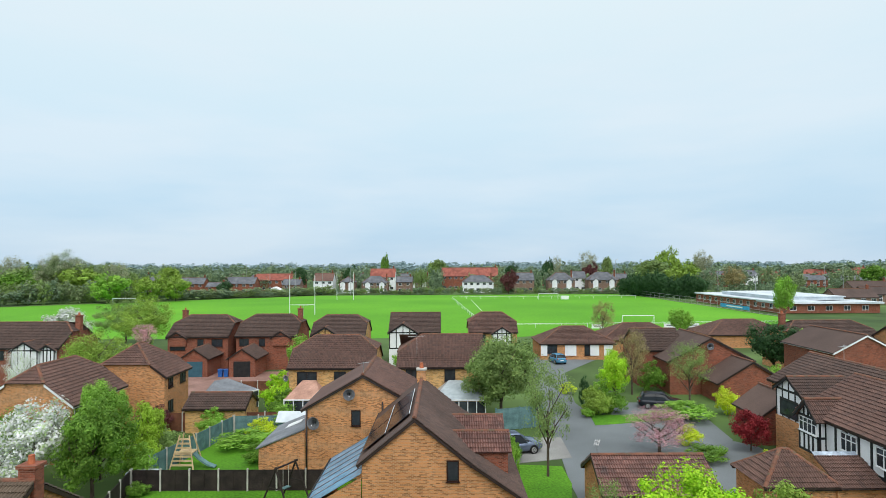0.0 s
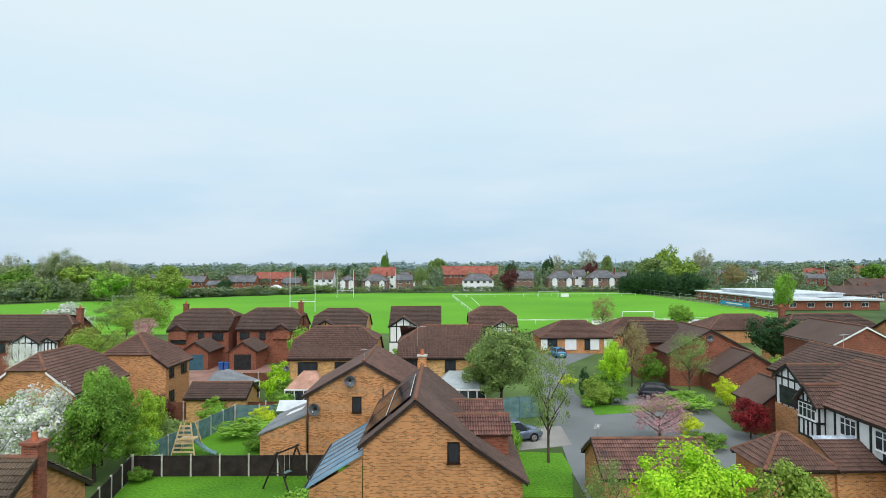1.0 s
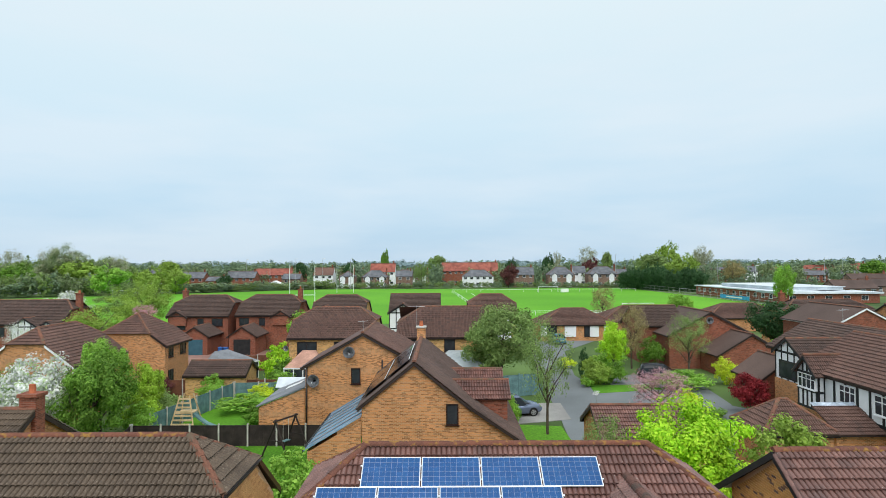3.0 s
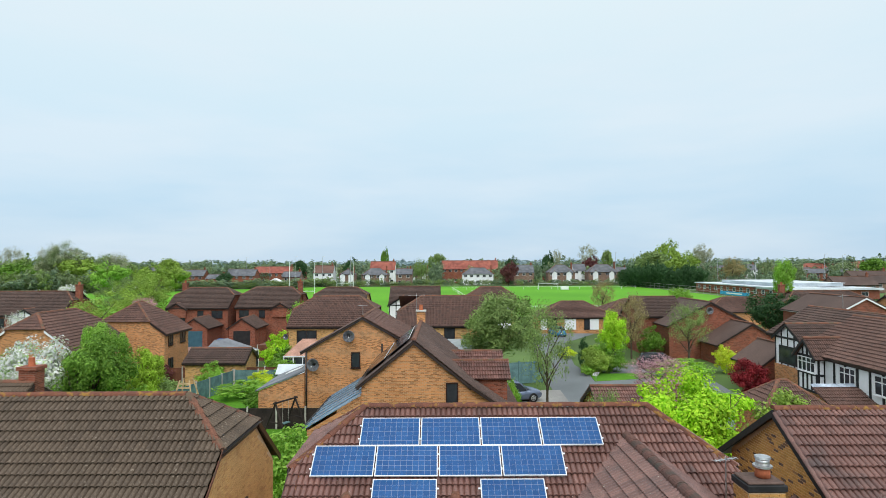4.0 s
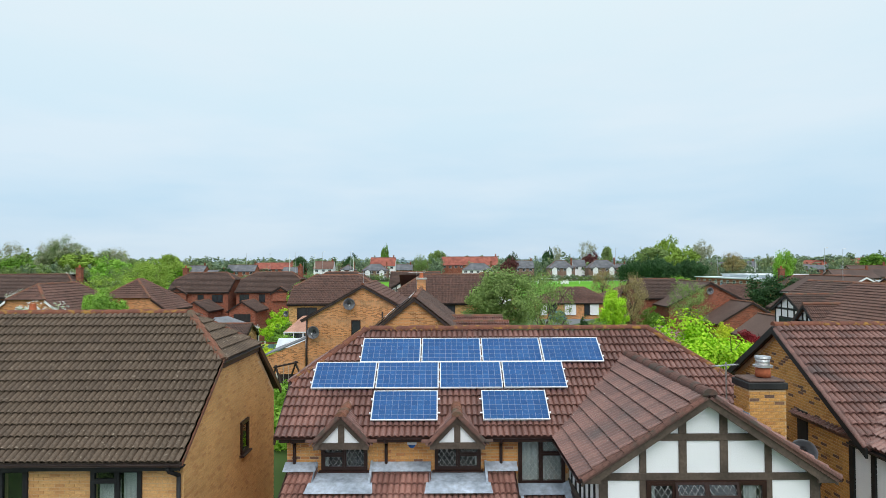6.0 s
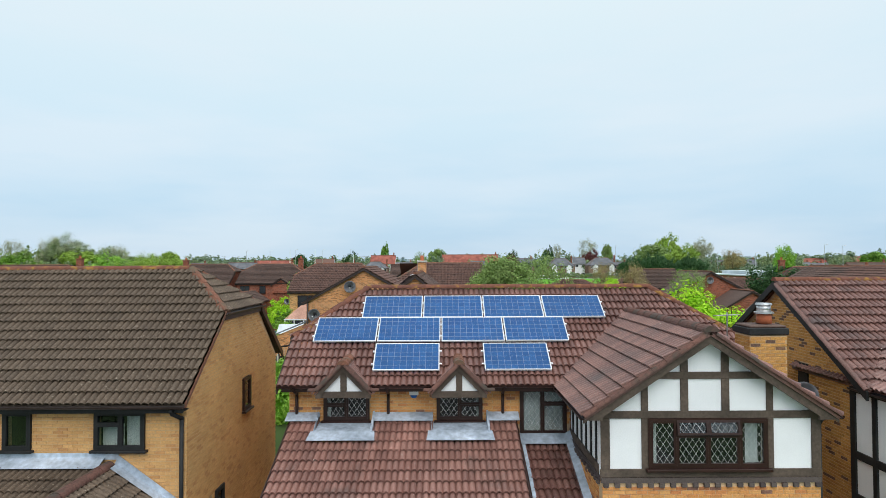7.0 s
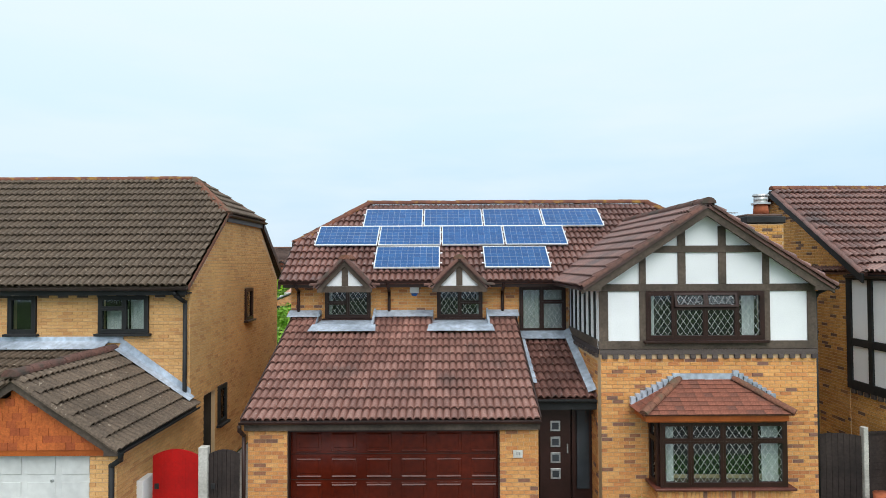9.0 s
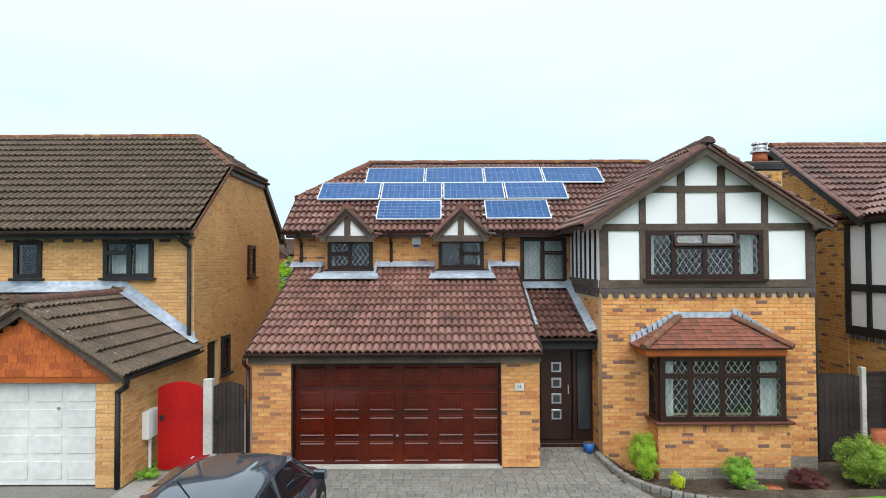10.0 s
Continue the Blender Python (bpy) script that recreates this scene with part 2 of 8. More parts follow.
M_CGLASS = material("car_glass", two((0.010, 0.014, 0.018), (0.014, 0.018, 0.022)), 0.06, 3, 0.03, 1, 0.0)
M_RED = material("red_painted_gate", two((0.34, 0.002, 0.002), (0.42, 0.004, 0.003)), 0.5, 15, 0.12, 1.5, 0.15)
M_LAMP_R = material("red_lamp", two((0.3, 0.01, 0.01), (0.35, 0.015, 0.01)), 0.3, 9, 0.1, 2, 0.0)
M_BLUEP = material("blue_plastic", two((0.02, 0.10, 0.34), (0.03, 0.13, 0.40)), 0.4, 15, 0.1, 2, 0.05)
M_TEAL = material("teal_door", two((0.035, 0.10, 0.14), (0.045, 0.12, 0.16)), 0.5, 15, 0.1, 2, 0.05)
M_SHEET = material("grey_roof_sheet", two((0.16, 0.17, 0.19), (0.22, 0.23, 0.25)), 0.6, 6, 0.15, 0.8, 0.1)
M_FLAT = material("pale_flat_roof", two((0.55, 0.60, 0.64), (0.66, 0.71, 0.75)), 0.7, 2, 0.10, 0.2, 0.1)
M_SLATE = material("grey_slate_roof", two((0.10, 0.105, 0.12), (0.15, 0.155, 0.17)), 0.7, 4, 0.2, 0.5, 0.1)
M_FTILE = material("orange_red_roof", two((0.25, 0.075, 0.055), (0.33, 0.105, 0.075)), 0.8, 4, 0.2, 0.5, 0.1)
M_STEEL = material("white_post", two((0.80, 0.82, 0.84), (0.86, 0.88, 0.90)), 0.5, 6, 0.05, 1, 0.0)
M_BLUEB = material("blue_board", two((0.03, 0.28, 0.60), (0.05, 0.33, 0.66)), 0.6, 3, 0.1, 1, 0.0)


def glassy(name, tint, rough=0.03):
    """Window glass: a clear pane that mirrors the sky."""
    m = bpy.data.materials.new(name)
    m.use_nodes = True
    n, l = m.node_tree.nodes, m.node_tree.links
    n.remove(n["Principled BSDF"])
    g, t, mx, lw = n.new("ShaderNodeBsdfGlossy"), n.new("ShaderNodeBsdfTransparent"), n.new("ShaderNodeMixShader"), n.new("ShaderNodeFresnel")
    g.inputs["Roughness"].default_value = rough
    t.inputs["Color"].default_value = (*tint, 1)
    lw.inputs["IOR"].default_value = 1.5
    l.new(lw.outputs[0], mx.inputs[0])
    l.new(t.outputs[0], mx.inputs[1])
    l.new(g.outputs[0], mx.inputs[2])
    l.new(mx.outputs[0], n["Material Output"].inputs[0])
    return m


M_GLASS = glassy("window_glass", (0.80, 0.85, 0.86))
M_FGLASS = material("dark_window", two((0.025, 0.03, 0.036), (0.05, 0.058, 0.066)), 0.08, 2, 0.2, 0.7, 0.0, coords="Object")
M_BGLASS = material("blue_roof_glass", two((0.14, 0.30, 0.44), (0.19, 0.37, 0.52)), 0.12, 2, 0.1, 0.5, 0.0)


def solar_cells():
    """Blue cells in a grid of pale lines, by the panel's own metres."""
    m = bpy.data.materials.new("solar_cells")
    m.use_nodes = True
    n, l = m.node_tree.nodes, m.node_tree.links
    b = n["Principled BSDF"]
    b.inputs["Roughness"].default_value, b.inputs["Coat Weight"].default_value, b.inputs["Coat Roughness"].default_value = 0.35, 0.6, 0.08
    uv, bt, no = n.new("ShaderNodeUVMap"), n.new("ShaderNodeTexBrick"), n.new("ShaderNodeTexNoise")
    bt.offset, bt.squash = 0.0, 1.0
    bt.inputs["Scale"].default_value, bt.inputs["Brick Width"].default_value, bt.inputs["Row Height"].default_value = 1.0, 0.16, 0.16
    bt.inputs["Mortar Size"].default_value, bt.inputs["Mortar Smooth"].default_value, bt.inputs["Bias"].default_value = 0.0035, 0.1, 0.0
    bt.inputs["Color1"].default_value, bt.inputs["Color2"].default_value = (0.018, 0.135, 0.41, 1), (0.032, 0.185, 0.50, 1)
    bt.inputs["Mortar"].default_value = (0.46, 0.54, 0.68, 1)
    no.inputs["Scale"].default_value = 14
    mr, mul = n.new("ShaderNodeMapRange"), n.new("ShaderNodeVectorMath")
    mr.inputs[3].default_value, mr.inputs[4].default_value = 0.7, 1.3
    mul.operation = "MULTIPLY"
    l.new(uv.outputs[0], bt.inputs["Vector"])
    l.new(uv.outputs[0], no.inputs["Vector"])
    l.new(no.outputs["Fac"], mr.inputs[0])
    l.new(bt.outputs["Color"], mul.inputs[0])
    l.new(mr.outputs[0], mul.inputs[1])
    l.new(mul.outputs[0], b.inputs["Base Color"])
    return m


M_CELLS = solar_cells()
M_CELLS_K = material("black_solar_cells", two((0.012, 0.013, 0.018), (0.022, 0.024, 0.03)), 0.15, 3, 0.1, 1, 0.0)


def leafy(name, a, b, c):
    a, b, c = [tuple(min(0.8, q * 2.0) for q in k) for k in (a, b, c)]
    m = material(name, [(0.0, a), (0.5, b), (1.0, c)], 0.7, 1.5, 0.2, 0.35, 0.0, vary=True)
    n, l = m.node_tree.nodes, m.node_tree.links
    tr, mx, b = n.new("ShaderNodeBsdfTranslucent"), n.new("ShaderNodeMixShader"), n["Principled BSDF"]
    mx.inputs[0].default_value = 0.30
    l.new(b.inputs["Base Color"].links[0].from_socket, tr.inputs["Color"])
    l.new(b.outputs[0], mx.inputs[1])
    l.new(tr.outputs[0], mx.inputs[2])
    l.new(mx.outputs[0], n["Material Output"].inputs["Surface"])
    return m


L_MID = leafy("mid_green_leaves", (0.045, 0.10, 0.010), (0.075, 0.155, 0.017), (0.12, 0.21, 0.03))
L_LIME = leafy("lime_green_leaves", (0.13, 0.26, 0.010), (0.21, 0.37, 0.014), (0.29, 0.45, 0.03))
L_LIGHT = leafy("light_green_leaves", (0.085, 0.18, 0.02), (0.13, 0.245, 0.03), (0.19, 0.31, 0.05))
L_GREY = leafy("grey_green_leaves", (0.075, 0.122, 0.032), (0.115, 0.172, 0.048), (0.165, 0.225, 0.07))
L_OLIVE = leafy("olive_leaves", (0.10, 0.16, 0.022), (0.14, 0.21, 0.032), (0.19, 0.26, 0.045))
L_DARK = leafy("dark_green_leaves", (0.014, 0.04, 0.014), (0.024, 0.06, 0.02), (0.038, 0.08, 0.026))
L_WHITE = leafy("white_blossom", (0.50, 0.52, 0.46), (0.66, 0.66, 0.62), (0.20, 0.28, 0.10))
L_PINK = leafy("pink_blossom", (0.34, 0.16, 0.18), (0.46, 0.24, 0.27), (0.20, 0.13, 0.09))
L_MAUVE = leafy("pale_pink_blossom", (0.27, 0.135, 0.165), (0.36, 0.21, 0.235), (0.15, 0.105, 0.075))
L_RED = leafy("red_leaves", (0.085, 0.006, 0.010), (0.135, 0.011, 0.015), (0.19, 0.02, 0.022))
L_MAROON = leafy("maroon_leaves", (0.05, 0.016, 0.018), (0.075, 0.025, 0.025), (0.10, 0.035, 0.03))
L_BARE = leafy("bronze_young_leaves", (0.13, 0.10, 0.05), (0.17, 0.14, 0.06), (0.22, 0.19, 0.08))
# leaf green lightened to carry the distance haze
L_FAR = leafy("haze_paled_woodland_leaves", (0.07, 0.105, 0.065), (0.095, 0.135, 0.08), (0.13, 0.17, 0.09))
# aerial haze painted in: leaf colour made pale and bluish
L_FARB = leafy("haze_tinted_woodland_leaves", (0.13, 0.175, 0.19), (0.15, 0.20, 0.21), (0.17, 0.22, 0.225))
L_TWIG = leafy("bare_twigs", (0.15, 0.16, 0.10), (0.18, 0.19, 0.12), (0.21, 0.22, 0.14))
L_SPRINGY = leafy("yellowish_young_leaves", (0.13, 0.21, 0.018), (0.18, 0.28, 0.025), (0.24, 0.34, 0.04))
# olive greyed in the colour itself, as haze would do
L_FARG = leafy("haze_greyed_olive_leaves", (0.085, 0.115, 0.055), (0.115, 0.15, 0.07), (0.15, 0.185, 0.085))
L_SPRING = leafy("muted_spring_leaves", (0.075, 0.115, 0.035), (0.105, 0.155, 0.045), (0.145, 0.195, 0.06))
L_YELLOW = leafy("yellow_green_leaves", (0.29, 0.36, 0.02), (0.36, 0.41, 0.025), (0.23, 0.31, 0.025))


# ---- helpers ----
def part(name, bm, mat, parent, label="", smooth=False):
    """Links a bmesh as one mesh object under a thing or a part. UVs in metres: along the face, and up."""
    me = bpy.data.meshes.new(name)
    uv = bm.loops.layers.uv.verify()
    bm.normal_update()
    for f in bm.faces:
        f.smooth = smooth
        nx, ny, nz = f.normal
        if abs(nz) < 0.9 and nx * nx + ny * ny > 1e-9:
            h = math.hypot(nx, ny)
            tx, ty = -ny / h, nx / h
            for lp in f.loops:
                c = lp.vert.co
                lp[uv].uv = (c.x * tx + c.y * ty, c.z)
        else:
            for lp in f.loops:
                lp[uv].uv = lp.vert.co.xy
    bm.to_mesh(me)
    bm.free()
    if mat:
        me.materials.append(mat)
    ob = new(name, me)
    ob.parent = parent
    if label:
        ob["label"] = label
    return ob


def box(bm, x0, x1, y0, y1, z0, z1, m=None):
    vs = [bm.verts.new((x, y, z)) for x in (x0, x1) for y in (y0, y1) for z in (z0, z1)]
    for q in ((0, 1, 3, 2), (4, 6, 7, 5), (0, 4, 5, 1), (2, 3, 7, 6), (0, 2, 6, 4), (1, 5, 7, 3)):
        bm.faces.new([vs[i] for i in q])
    if m is not None:
        bmesh.ops.transform(bm, matrix=m, verts=vs)
    return vs


def bx(*a):
    bm = bmesh.new()
    box(bm, *a)
    return bm


def prism(bm, pts, y0, y1, axis="y"):
    """Extrudes an outline of (x, z) along y, or of (y, z) along x, or of (x, y) along z."""
    def at(p, d):
        return (p[0], d, p[1]) if axis == "y" else (d, p[0], p[1]) if axis == "x" else (p[0], p[1], d)
    a = [bm.verts.new(at(p, y0)) for p in pts]
    b = [bm.verts.new(at(p, y1)) for p in pts]
    bm.faces.new(a)
    bm.faces.new(b[::-1])
    for i in range(len(pts)):
        j = (i + 1) % len(pts)
        bm.faces.new((a[j], a[i], b[i], b[j]))
    bmesh.ops.recalc_face_normals(bm, faces=bm.faces[:])


def pr(pts, a, b, axis="y"):
    bm = bmesh.new()
    prism(bm, pts, a, b, axis)
    return bm


def bevelled(bm, w=0.02, seg=2):
    bmesh.ops.bevel(bm, geom=bm.edges[:], offset=w, segments=seg, affect="EDGES", profile=0.5)
    return bm


def tube(bm, p0, p1, r0, r1=None, n=8):
    p0, p1 = Vector(p0), Vector(p1)
    r1 = r0 if r1 is None else r1
    q = (p1 - p0).to_track_quat("Z", "Y")
    a = [bm.verts.new(p0 + q @ Vector((math.cos(t) * r0, math.sin(t) * r0, 0))) for t in [2 * math.pi * i / n for i in range(n)]]
    b = [bm.verts.new(p1 + q @ Vector((math.cos(t) * r1, math.sin(t) * r1, 0))) for t in [2 * math.pi * i / n for i in range(n)]]
    for i in range(n):
        j = (i + 1) % n
        bm.faces.new((a[i], a[j], b[j], b[i]))
    bm.faces.new(a[::-1])
    bm.faces.new(b)


def tb(p0, p1, r0, r1=None, n=8):
    bm = bmesh.new()
    tube(bm, p0, p1, r0, r1, n)
    return bm


def thing(name, label, category, m=None, group="", kind=""):
    ob = new(name)
    if m is not None:
        ob.matrix_basis = m
    return tagged(ob, label, category, group, kind)


def mesh_of(name, verts, faces, mat, parent=None, label="", kind=""):
    me = bpy.data.meshes.new(name)
    me.from_pydata(verts, [], faces)
    me.materials.append(mat)
    ob = new(name, me)
    ob.parent = parent
    if label:
        ob["label"] = label
    if kind:
        ob["kind"] = kind
    return ob


def span(poly, v):
    """The stretch of u that a convex outline of (u, v) covers at v."""
    us = []
    for (u0, v0), (u1, v1) in zip(poly, poly[1:] + poly[:1]):
        if v0 != v1 and min(v0, v1) - 1e-6 <= v <= max(v0, v1) + 1e-6:
            us.append(u0 + (u1 - u0) * (v - v0) / (v1 - v0))
        elif v0 == v1 and abs(v - v0) < 1e-6:
            us += [u0, u1]
    return (min(us), max(us)) if us else None


TILE_MESH = {}


def tile_shape(w, gauge, samples, roll, lip):
    s = np.linspace(0, 1, samples)
    h = roll * np.abs(np.sin(2 * np.pi * s)) ** 0.6
    rows = [np.stack([s * w, np.full(samples, -0.03), h + lip * 0.55], 1), np.stack([s * w, np.full(samples, -0.03), h + lip], 1), np.stack([s * w, np.full(samples, gauge), h + 0.004], 1)]
    faces = [(r * samples + i, r * samples + i + 1, (r + 1) * samples + i + 1, (r + 1) * samples + i) for r in (0, 1) for i in range(samples - 1)]
    return np.concatenate(rows), faces


def roof_tiles(parent, o, u, v, poly, mat, single=0, w=0.3, gauge=0.33, samples=9, roll=0.064, lip=0.062, name="roof_tile", near=None):
    """Tiles a slope: o its lower corner, u along the eaves, v up the slope, poly its outline in (u, v).
    The first `single` whole tiles (by nearness to the point near in u, v) are objects, the rest one mesh."""
    o, u, v = Vector(o), Vector(u).normalized(), Vector(v).normalized()
    nrm = u.cross(v)
    base, faces = tile_shape(w, gauge, samples, roll, lip)
    top = max(p[1] for p in poly)
    whole, cut = [], []
    for j in range(int(top / gauge) + 1):
        v0 = j * gauge
        a, b = span(poly, min(v0 + 1e-4, top - 1e-4)), span(poly, min(v0 + gauge, top - 1e-3))
        if not a or not b:
            continue
        lo, hi = min(a[0], b[0]), max(a[1], b[1])
        for i in range(int(math.floor(lo / w)), int(math.ceil(hi / w))):
            inside = i * w >= max(a[0], b[0]) - 1e-3 and (i + 1) * w <= min(a[1], b[1]) + 1e-3 and v0 + gauge <= top
            (whole if inside else cut).append((i * w, v0, a, b))
    if single and near:
        whole.sort(key=lambda t: (t[0] - near[0]) ** 2 + (t[1] - near[1]) ** 2)
    if single:
        key = (w, gauge, samples, roll, lip, mat.name)
        if key not in TILE_MESH:
            me = bpy.data.meshes.new(name)
            me.from_pydata(base.tolist(), [], faces)
            me.materials.append(mat)
            TILE_MESH[key] = me
        rot = Matrix((u, v, nrm)).transposed().to_4x4()
        for t in whole[:single]:
            ob = new(name, TILE_MESH[key])
            ob.parent = parent
            jit = random.uniform(-0.004, 0.004)
            ob.matrix_basis = Matrix.Translation(o + u * t[0] + v * t[1] + nrm * jit) @ rot
    rest = whole[single:] + cut
    if not rest:
        return
    pts, fs = [], []
    for k, (u0, v0, a, b) in enumerate(rest):
        p = base.copy()
        p[:, 0] += u0
        p[:, 1] += v0
        p[:, 2] += random.uniform(-0.004, 0.004)
        f = np.clip((p[:, 1] - v0) / gauge, 0, 1)
        p[:, 0] = np.clip(p[:, 0], a[0] + (b[0] - a[0]) * f, a[1] + (b[1] - a[1]) * f)
        p[:, 1] = np.minimum(p[:, 1], top)
        pts.append(p)
        fs += [tuple(q + k * len(base) for q in fc) for fc in faces]
    p = np.concatenate(pts)
    world_p = np.array(o)[None] + p[:, :1] * np.array(u)[None] + p[:, 1:2] * np.array(v)[None] + p[:, 2:] * np.array(nrm)[None]
    mesh_of("roof_tiles", world_p.tolist(), fs, mat, parent, kind="stuff")


RIDGE_MESH = {}


def ridge_line(parent, p0, p1, mat, single=True, r=0.13, seg=0.45):
    """Half-round ridge tiles end to end from p0 to p1."""
    p0, p1 = Vector(p0), Vector(p1)
    d = p1 - p0
    n = max(1, round(d.length / seg))
    step = d.length / n
    x = d.normalized()
    y = Vector((0, 0, 1)).cross(x).normalized()
    z = x.cross(y)
    rot = Matrix((x, y, z)).transposed().to_4x4()
    verts, faces, m = [], [], 8
    for s, rr in ((0.0, r * 1.06), (step * 0.99, r)):
        for k in range(m + 1):
            a = math.pi * k / m
            verts.append((s, math.cos(a) * rr, math.sin(a) * rr * 0.85 - 0.05))
    faces = [(k, k + 1, m + 2 + k, m + 1 + k) for k in range(m)] + [tuple(range(m, -1, -1)), tuple(range(m + 1, 2 * m + 2))]
    if single:
        me = bpy.data.meshes.new("ridge_tile")
        me.from_pydata(verts, [], faces)
        me.materials.append(mat)
        for i in range(n):
            ob = new("ridge_tile", me)
            ob.parent = parent
            ob.matrix_basis = Matrix.Translation(p0 + x * step * i) @ rot @ pose(0, 0, random.uniform(-0.006, 0.006), 0, random.uniform(-0.6, 0.6), random.uniform(-0.8, 0.8))
    else:
        vs, fs = [], []
        for i in range(n):
            mm = Matrix.Translation(p0 + x * step * i) @ rot
            fs += [tuple(q + len(vs) for q in f) for f in faces]
            vs += [tuple(mm @ Vector(q)) for q in verts]
        mesh_of("ridge_tiles", vs, fs, mat, parent, kind="stuff")


BRICK_MESH = {}


def bricks(parent, o, u, width, height, mat, holes=(), top=None, single=0, depth=0.012, course=0.075, length=0.225, v0=0.0, name="brick"):
    """Bricks in stretcher bond on an upright face: o its lower left corner seen from outside, u along it; holes (u0, u1, v0, v1); top(u) bounds a gable."""
    o, u, up = Vector(o), Vector(u).normalized(), Vector((0, 0, 1))
    out = u.cross(up)
    rects = []
    for j in range(int((height - v0) / course)):
        b0, b1 = v0 + j * course + 0.005, v0 + (j + 1) * course - 0.005
        mid = (b0 + b1) / 2
        cuts = sorted((h[0], h[1]) for h in holes if h[2] < mid < h[3])
        free, at = [], 0.0
        for c0, c1 in cuts:
            if c0 > at:
                free.append((at, c0))
            at = max(at, c1)
        if at < width:
            free.append((at, width))
        for f0, f1 in free:
            k = math.floor((f0 - (j % 2) * length / 2) / length)
            while True:
                s = k * length + (j % 2) * length / 2
                if s >= f1:
                    break
                a, b = max(s + 0.005, f0), min(s + length - 0.005, f1)
                if b - a > 0.03 and (top is None or b1 <= min(top(a), top(b))):
                    rects.append((a, b, b0, b1))
                k += 1
    full = [r for r in rects if abs(r[1] - r[0] - length + 0.01) < 1e-4]
    short = [r for r in rects if abs(r[1] - r[0] - length + 0.01) >= 1e-4]
    def shape(a, b, c, d):
        pts = [(a, 0, c), (b, 0, c), (b, 0, d), (a, 0, d)]
        e = 0.004
        return pts + [(a + e, depth, c + e), (b - e, depth, c + e), (b - e, depth, d - e), (a + e, depth, d - e)]
    faces = [(4, 5, 6, 7), (0, 1, 5, 4), (1, 2, 6, 5), (2, 3, 7, 6), (3, 0, 4, 7)]
    rot = Matrix((u, out, up)).transposed().to_4x4()
    if single:
        key = (mat.name, length, course, depth)
        if key not in BRICK_MESH:
            me = bpy.data.meshes.new(name)
            me.from_pydata(shape(0, length - 0.01, 0, course - 0.01), [], faces)
            me.materials.append(mat)
            BRICK_MESH[key] = me
        for r in full[:single]:
            ob = new(name, BRICK_MESH[key])
            ob.parent = parent
            ob.matrix_basis = Matrix.Translation(o + u * r[0] + up * r[2]) @ rot
    vs, fs = [], []
    for r in full[single:] + short:
        fs += [tuple(q + len(vs) for q in f) for f in faces]
        vs += [tuple(o + u * p[0] + out * p[1] + up * p[2]) for p in shape(*r)]
    if vs:
        mesh_of("bricks", vs, fs, mat, parent, kind="stuff")


def wall_slab(bm, o, u, width, height, thick, holes=()):
    """A wall with openings through it, o its lower left outer corner seen from outside."""
    o, u, up = Vector(o), Vector(u).normalized(), Vector((0, 0, 1))
    inn = up.cross(u)
    us = sorted({0.0, width, *[max(0, min(width, h[i])) for h in holes for i in (0, 1)]})
    vs = sorted({0.0, height, *[max(0, min(height, h[i])) for h in holes for i in (2, 3)]})
    rot = Matrix((u, inn, up)).transposed().to_4x4()
    m = Matrix.Translation(o) @ rot
    for a, b in zip(us, us[1:]):
        for c, d in zip(vs, vs[1:]):
            if not any(h[0] < (a + b) / 2 < h[1] and h[2] < (c + d) / 2 < h[3] for h in holes):
                box(bm, a, b, 0, thick, c, d, m)
    bmesh.ops.remove_doubles(bm, verts=bm.verts[:], dist=1e-5)


# ---- ground ----
def sheet(name, pts, z, mat, label, category, thick=0.3):
    ob = part(name, pr(pts, z - thick, z, "z"), mat, None)
    return tagged(ob, label, category, kind="structure")


def holed(name, outer, hole, z, mat, label, thick):
    """A sheet of ground with one square opening in it, each (x0, x1, y0, y1)."""
    bm = bmesh.new()
    for x0, x1, y0, y1 in ((outer[0], hole[0], outer[2], outer[3]), (hole[1], outer[1], outer[2], outer[3]), (hole[0], hole[1], outer[2], hole[2]), (hole[0], hole[1], hole[3], outer[3])):
        box(bm, x0, x1, y0, y1, z - thick, z)
    return tagged(part(name, bm, mat, None), label, "ground", kind="structure")


holed("ground", (-2600, 2600, -60, 3400), (-69, 59, -19, 137), -0.12, M_LAND, "open ground running off to the horizon", 0.6)
sheet("playing_field", [(-125, 138), (-78, 124), (14, 124), (40, 138), (88, 150), (94, 166), (91.5, 246), (90, 296), (-60, 292), (-170, 214)], 0.0, M_FIELD, "bright green mown playing field", "field", 0.1)
holed("garden_ground", (-70, 60, -20, 138), (3.3, 10.8, 10.15, 13.8), -0.03, M_LAND, "rough green ground between the houses", 0.6)
sheet("lawn", [(-20.6, 29), (-4.3, 29), (-4.3, 42.6), (-20.6, 42.6)], 0.0, M_GRASS, "green back garden lawn by the dark fence", "lawn", 0.1)
sheet("lawn", [(-21, 43), (-10.5, 43), (-10, 54), (-21, 51)], 0.0, M_GRASS, "green garden lawn with a play frame", "lawn", 0.1)
sheet("lawn", [(4.9, 37), (8.0, 37), (9.0, 42), (9.0, 45.5), (4.9, 46)], 0.02, M_GRASS, "green front lawn round a young tree", "lawn", 0.1)
sheet("road", [(8.6, 24), (15.5, 24), (18.5, 46), (25, 52), (26, 60), (21, 61), (15, 60.5), (14.5, 66), (17, 84), (24, 95), (15, 98), (12.5, 84), (10.2, 62), (9.6, 50), (8.9, 42)], 0.0, M_ROAD, "grey asphalt road of a close", "road", 0.1)
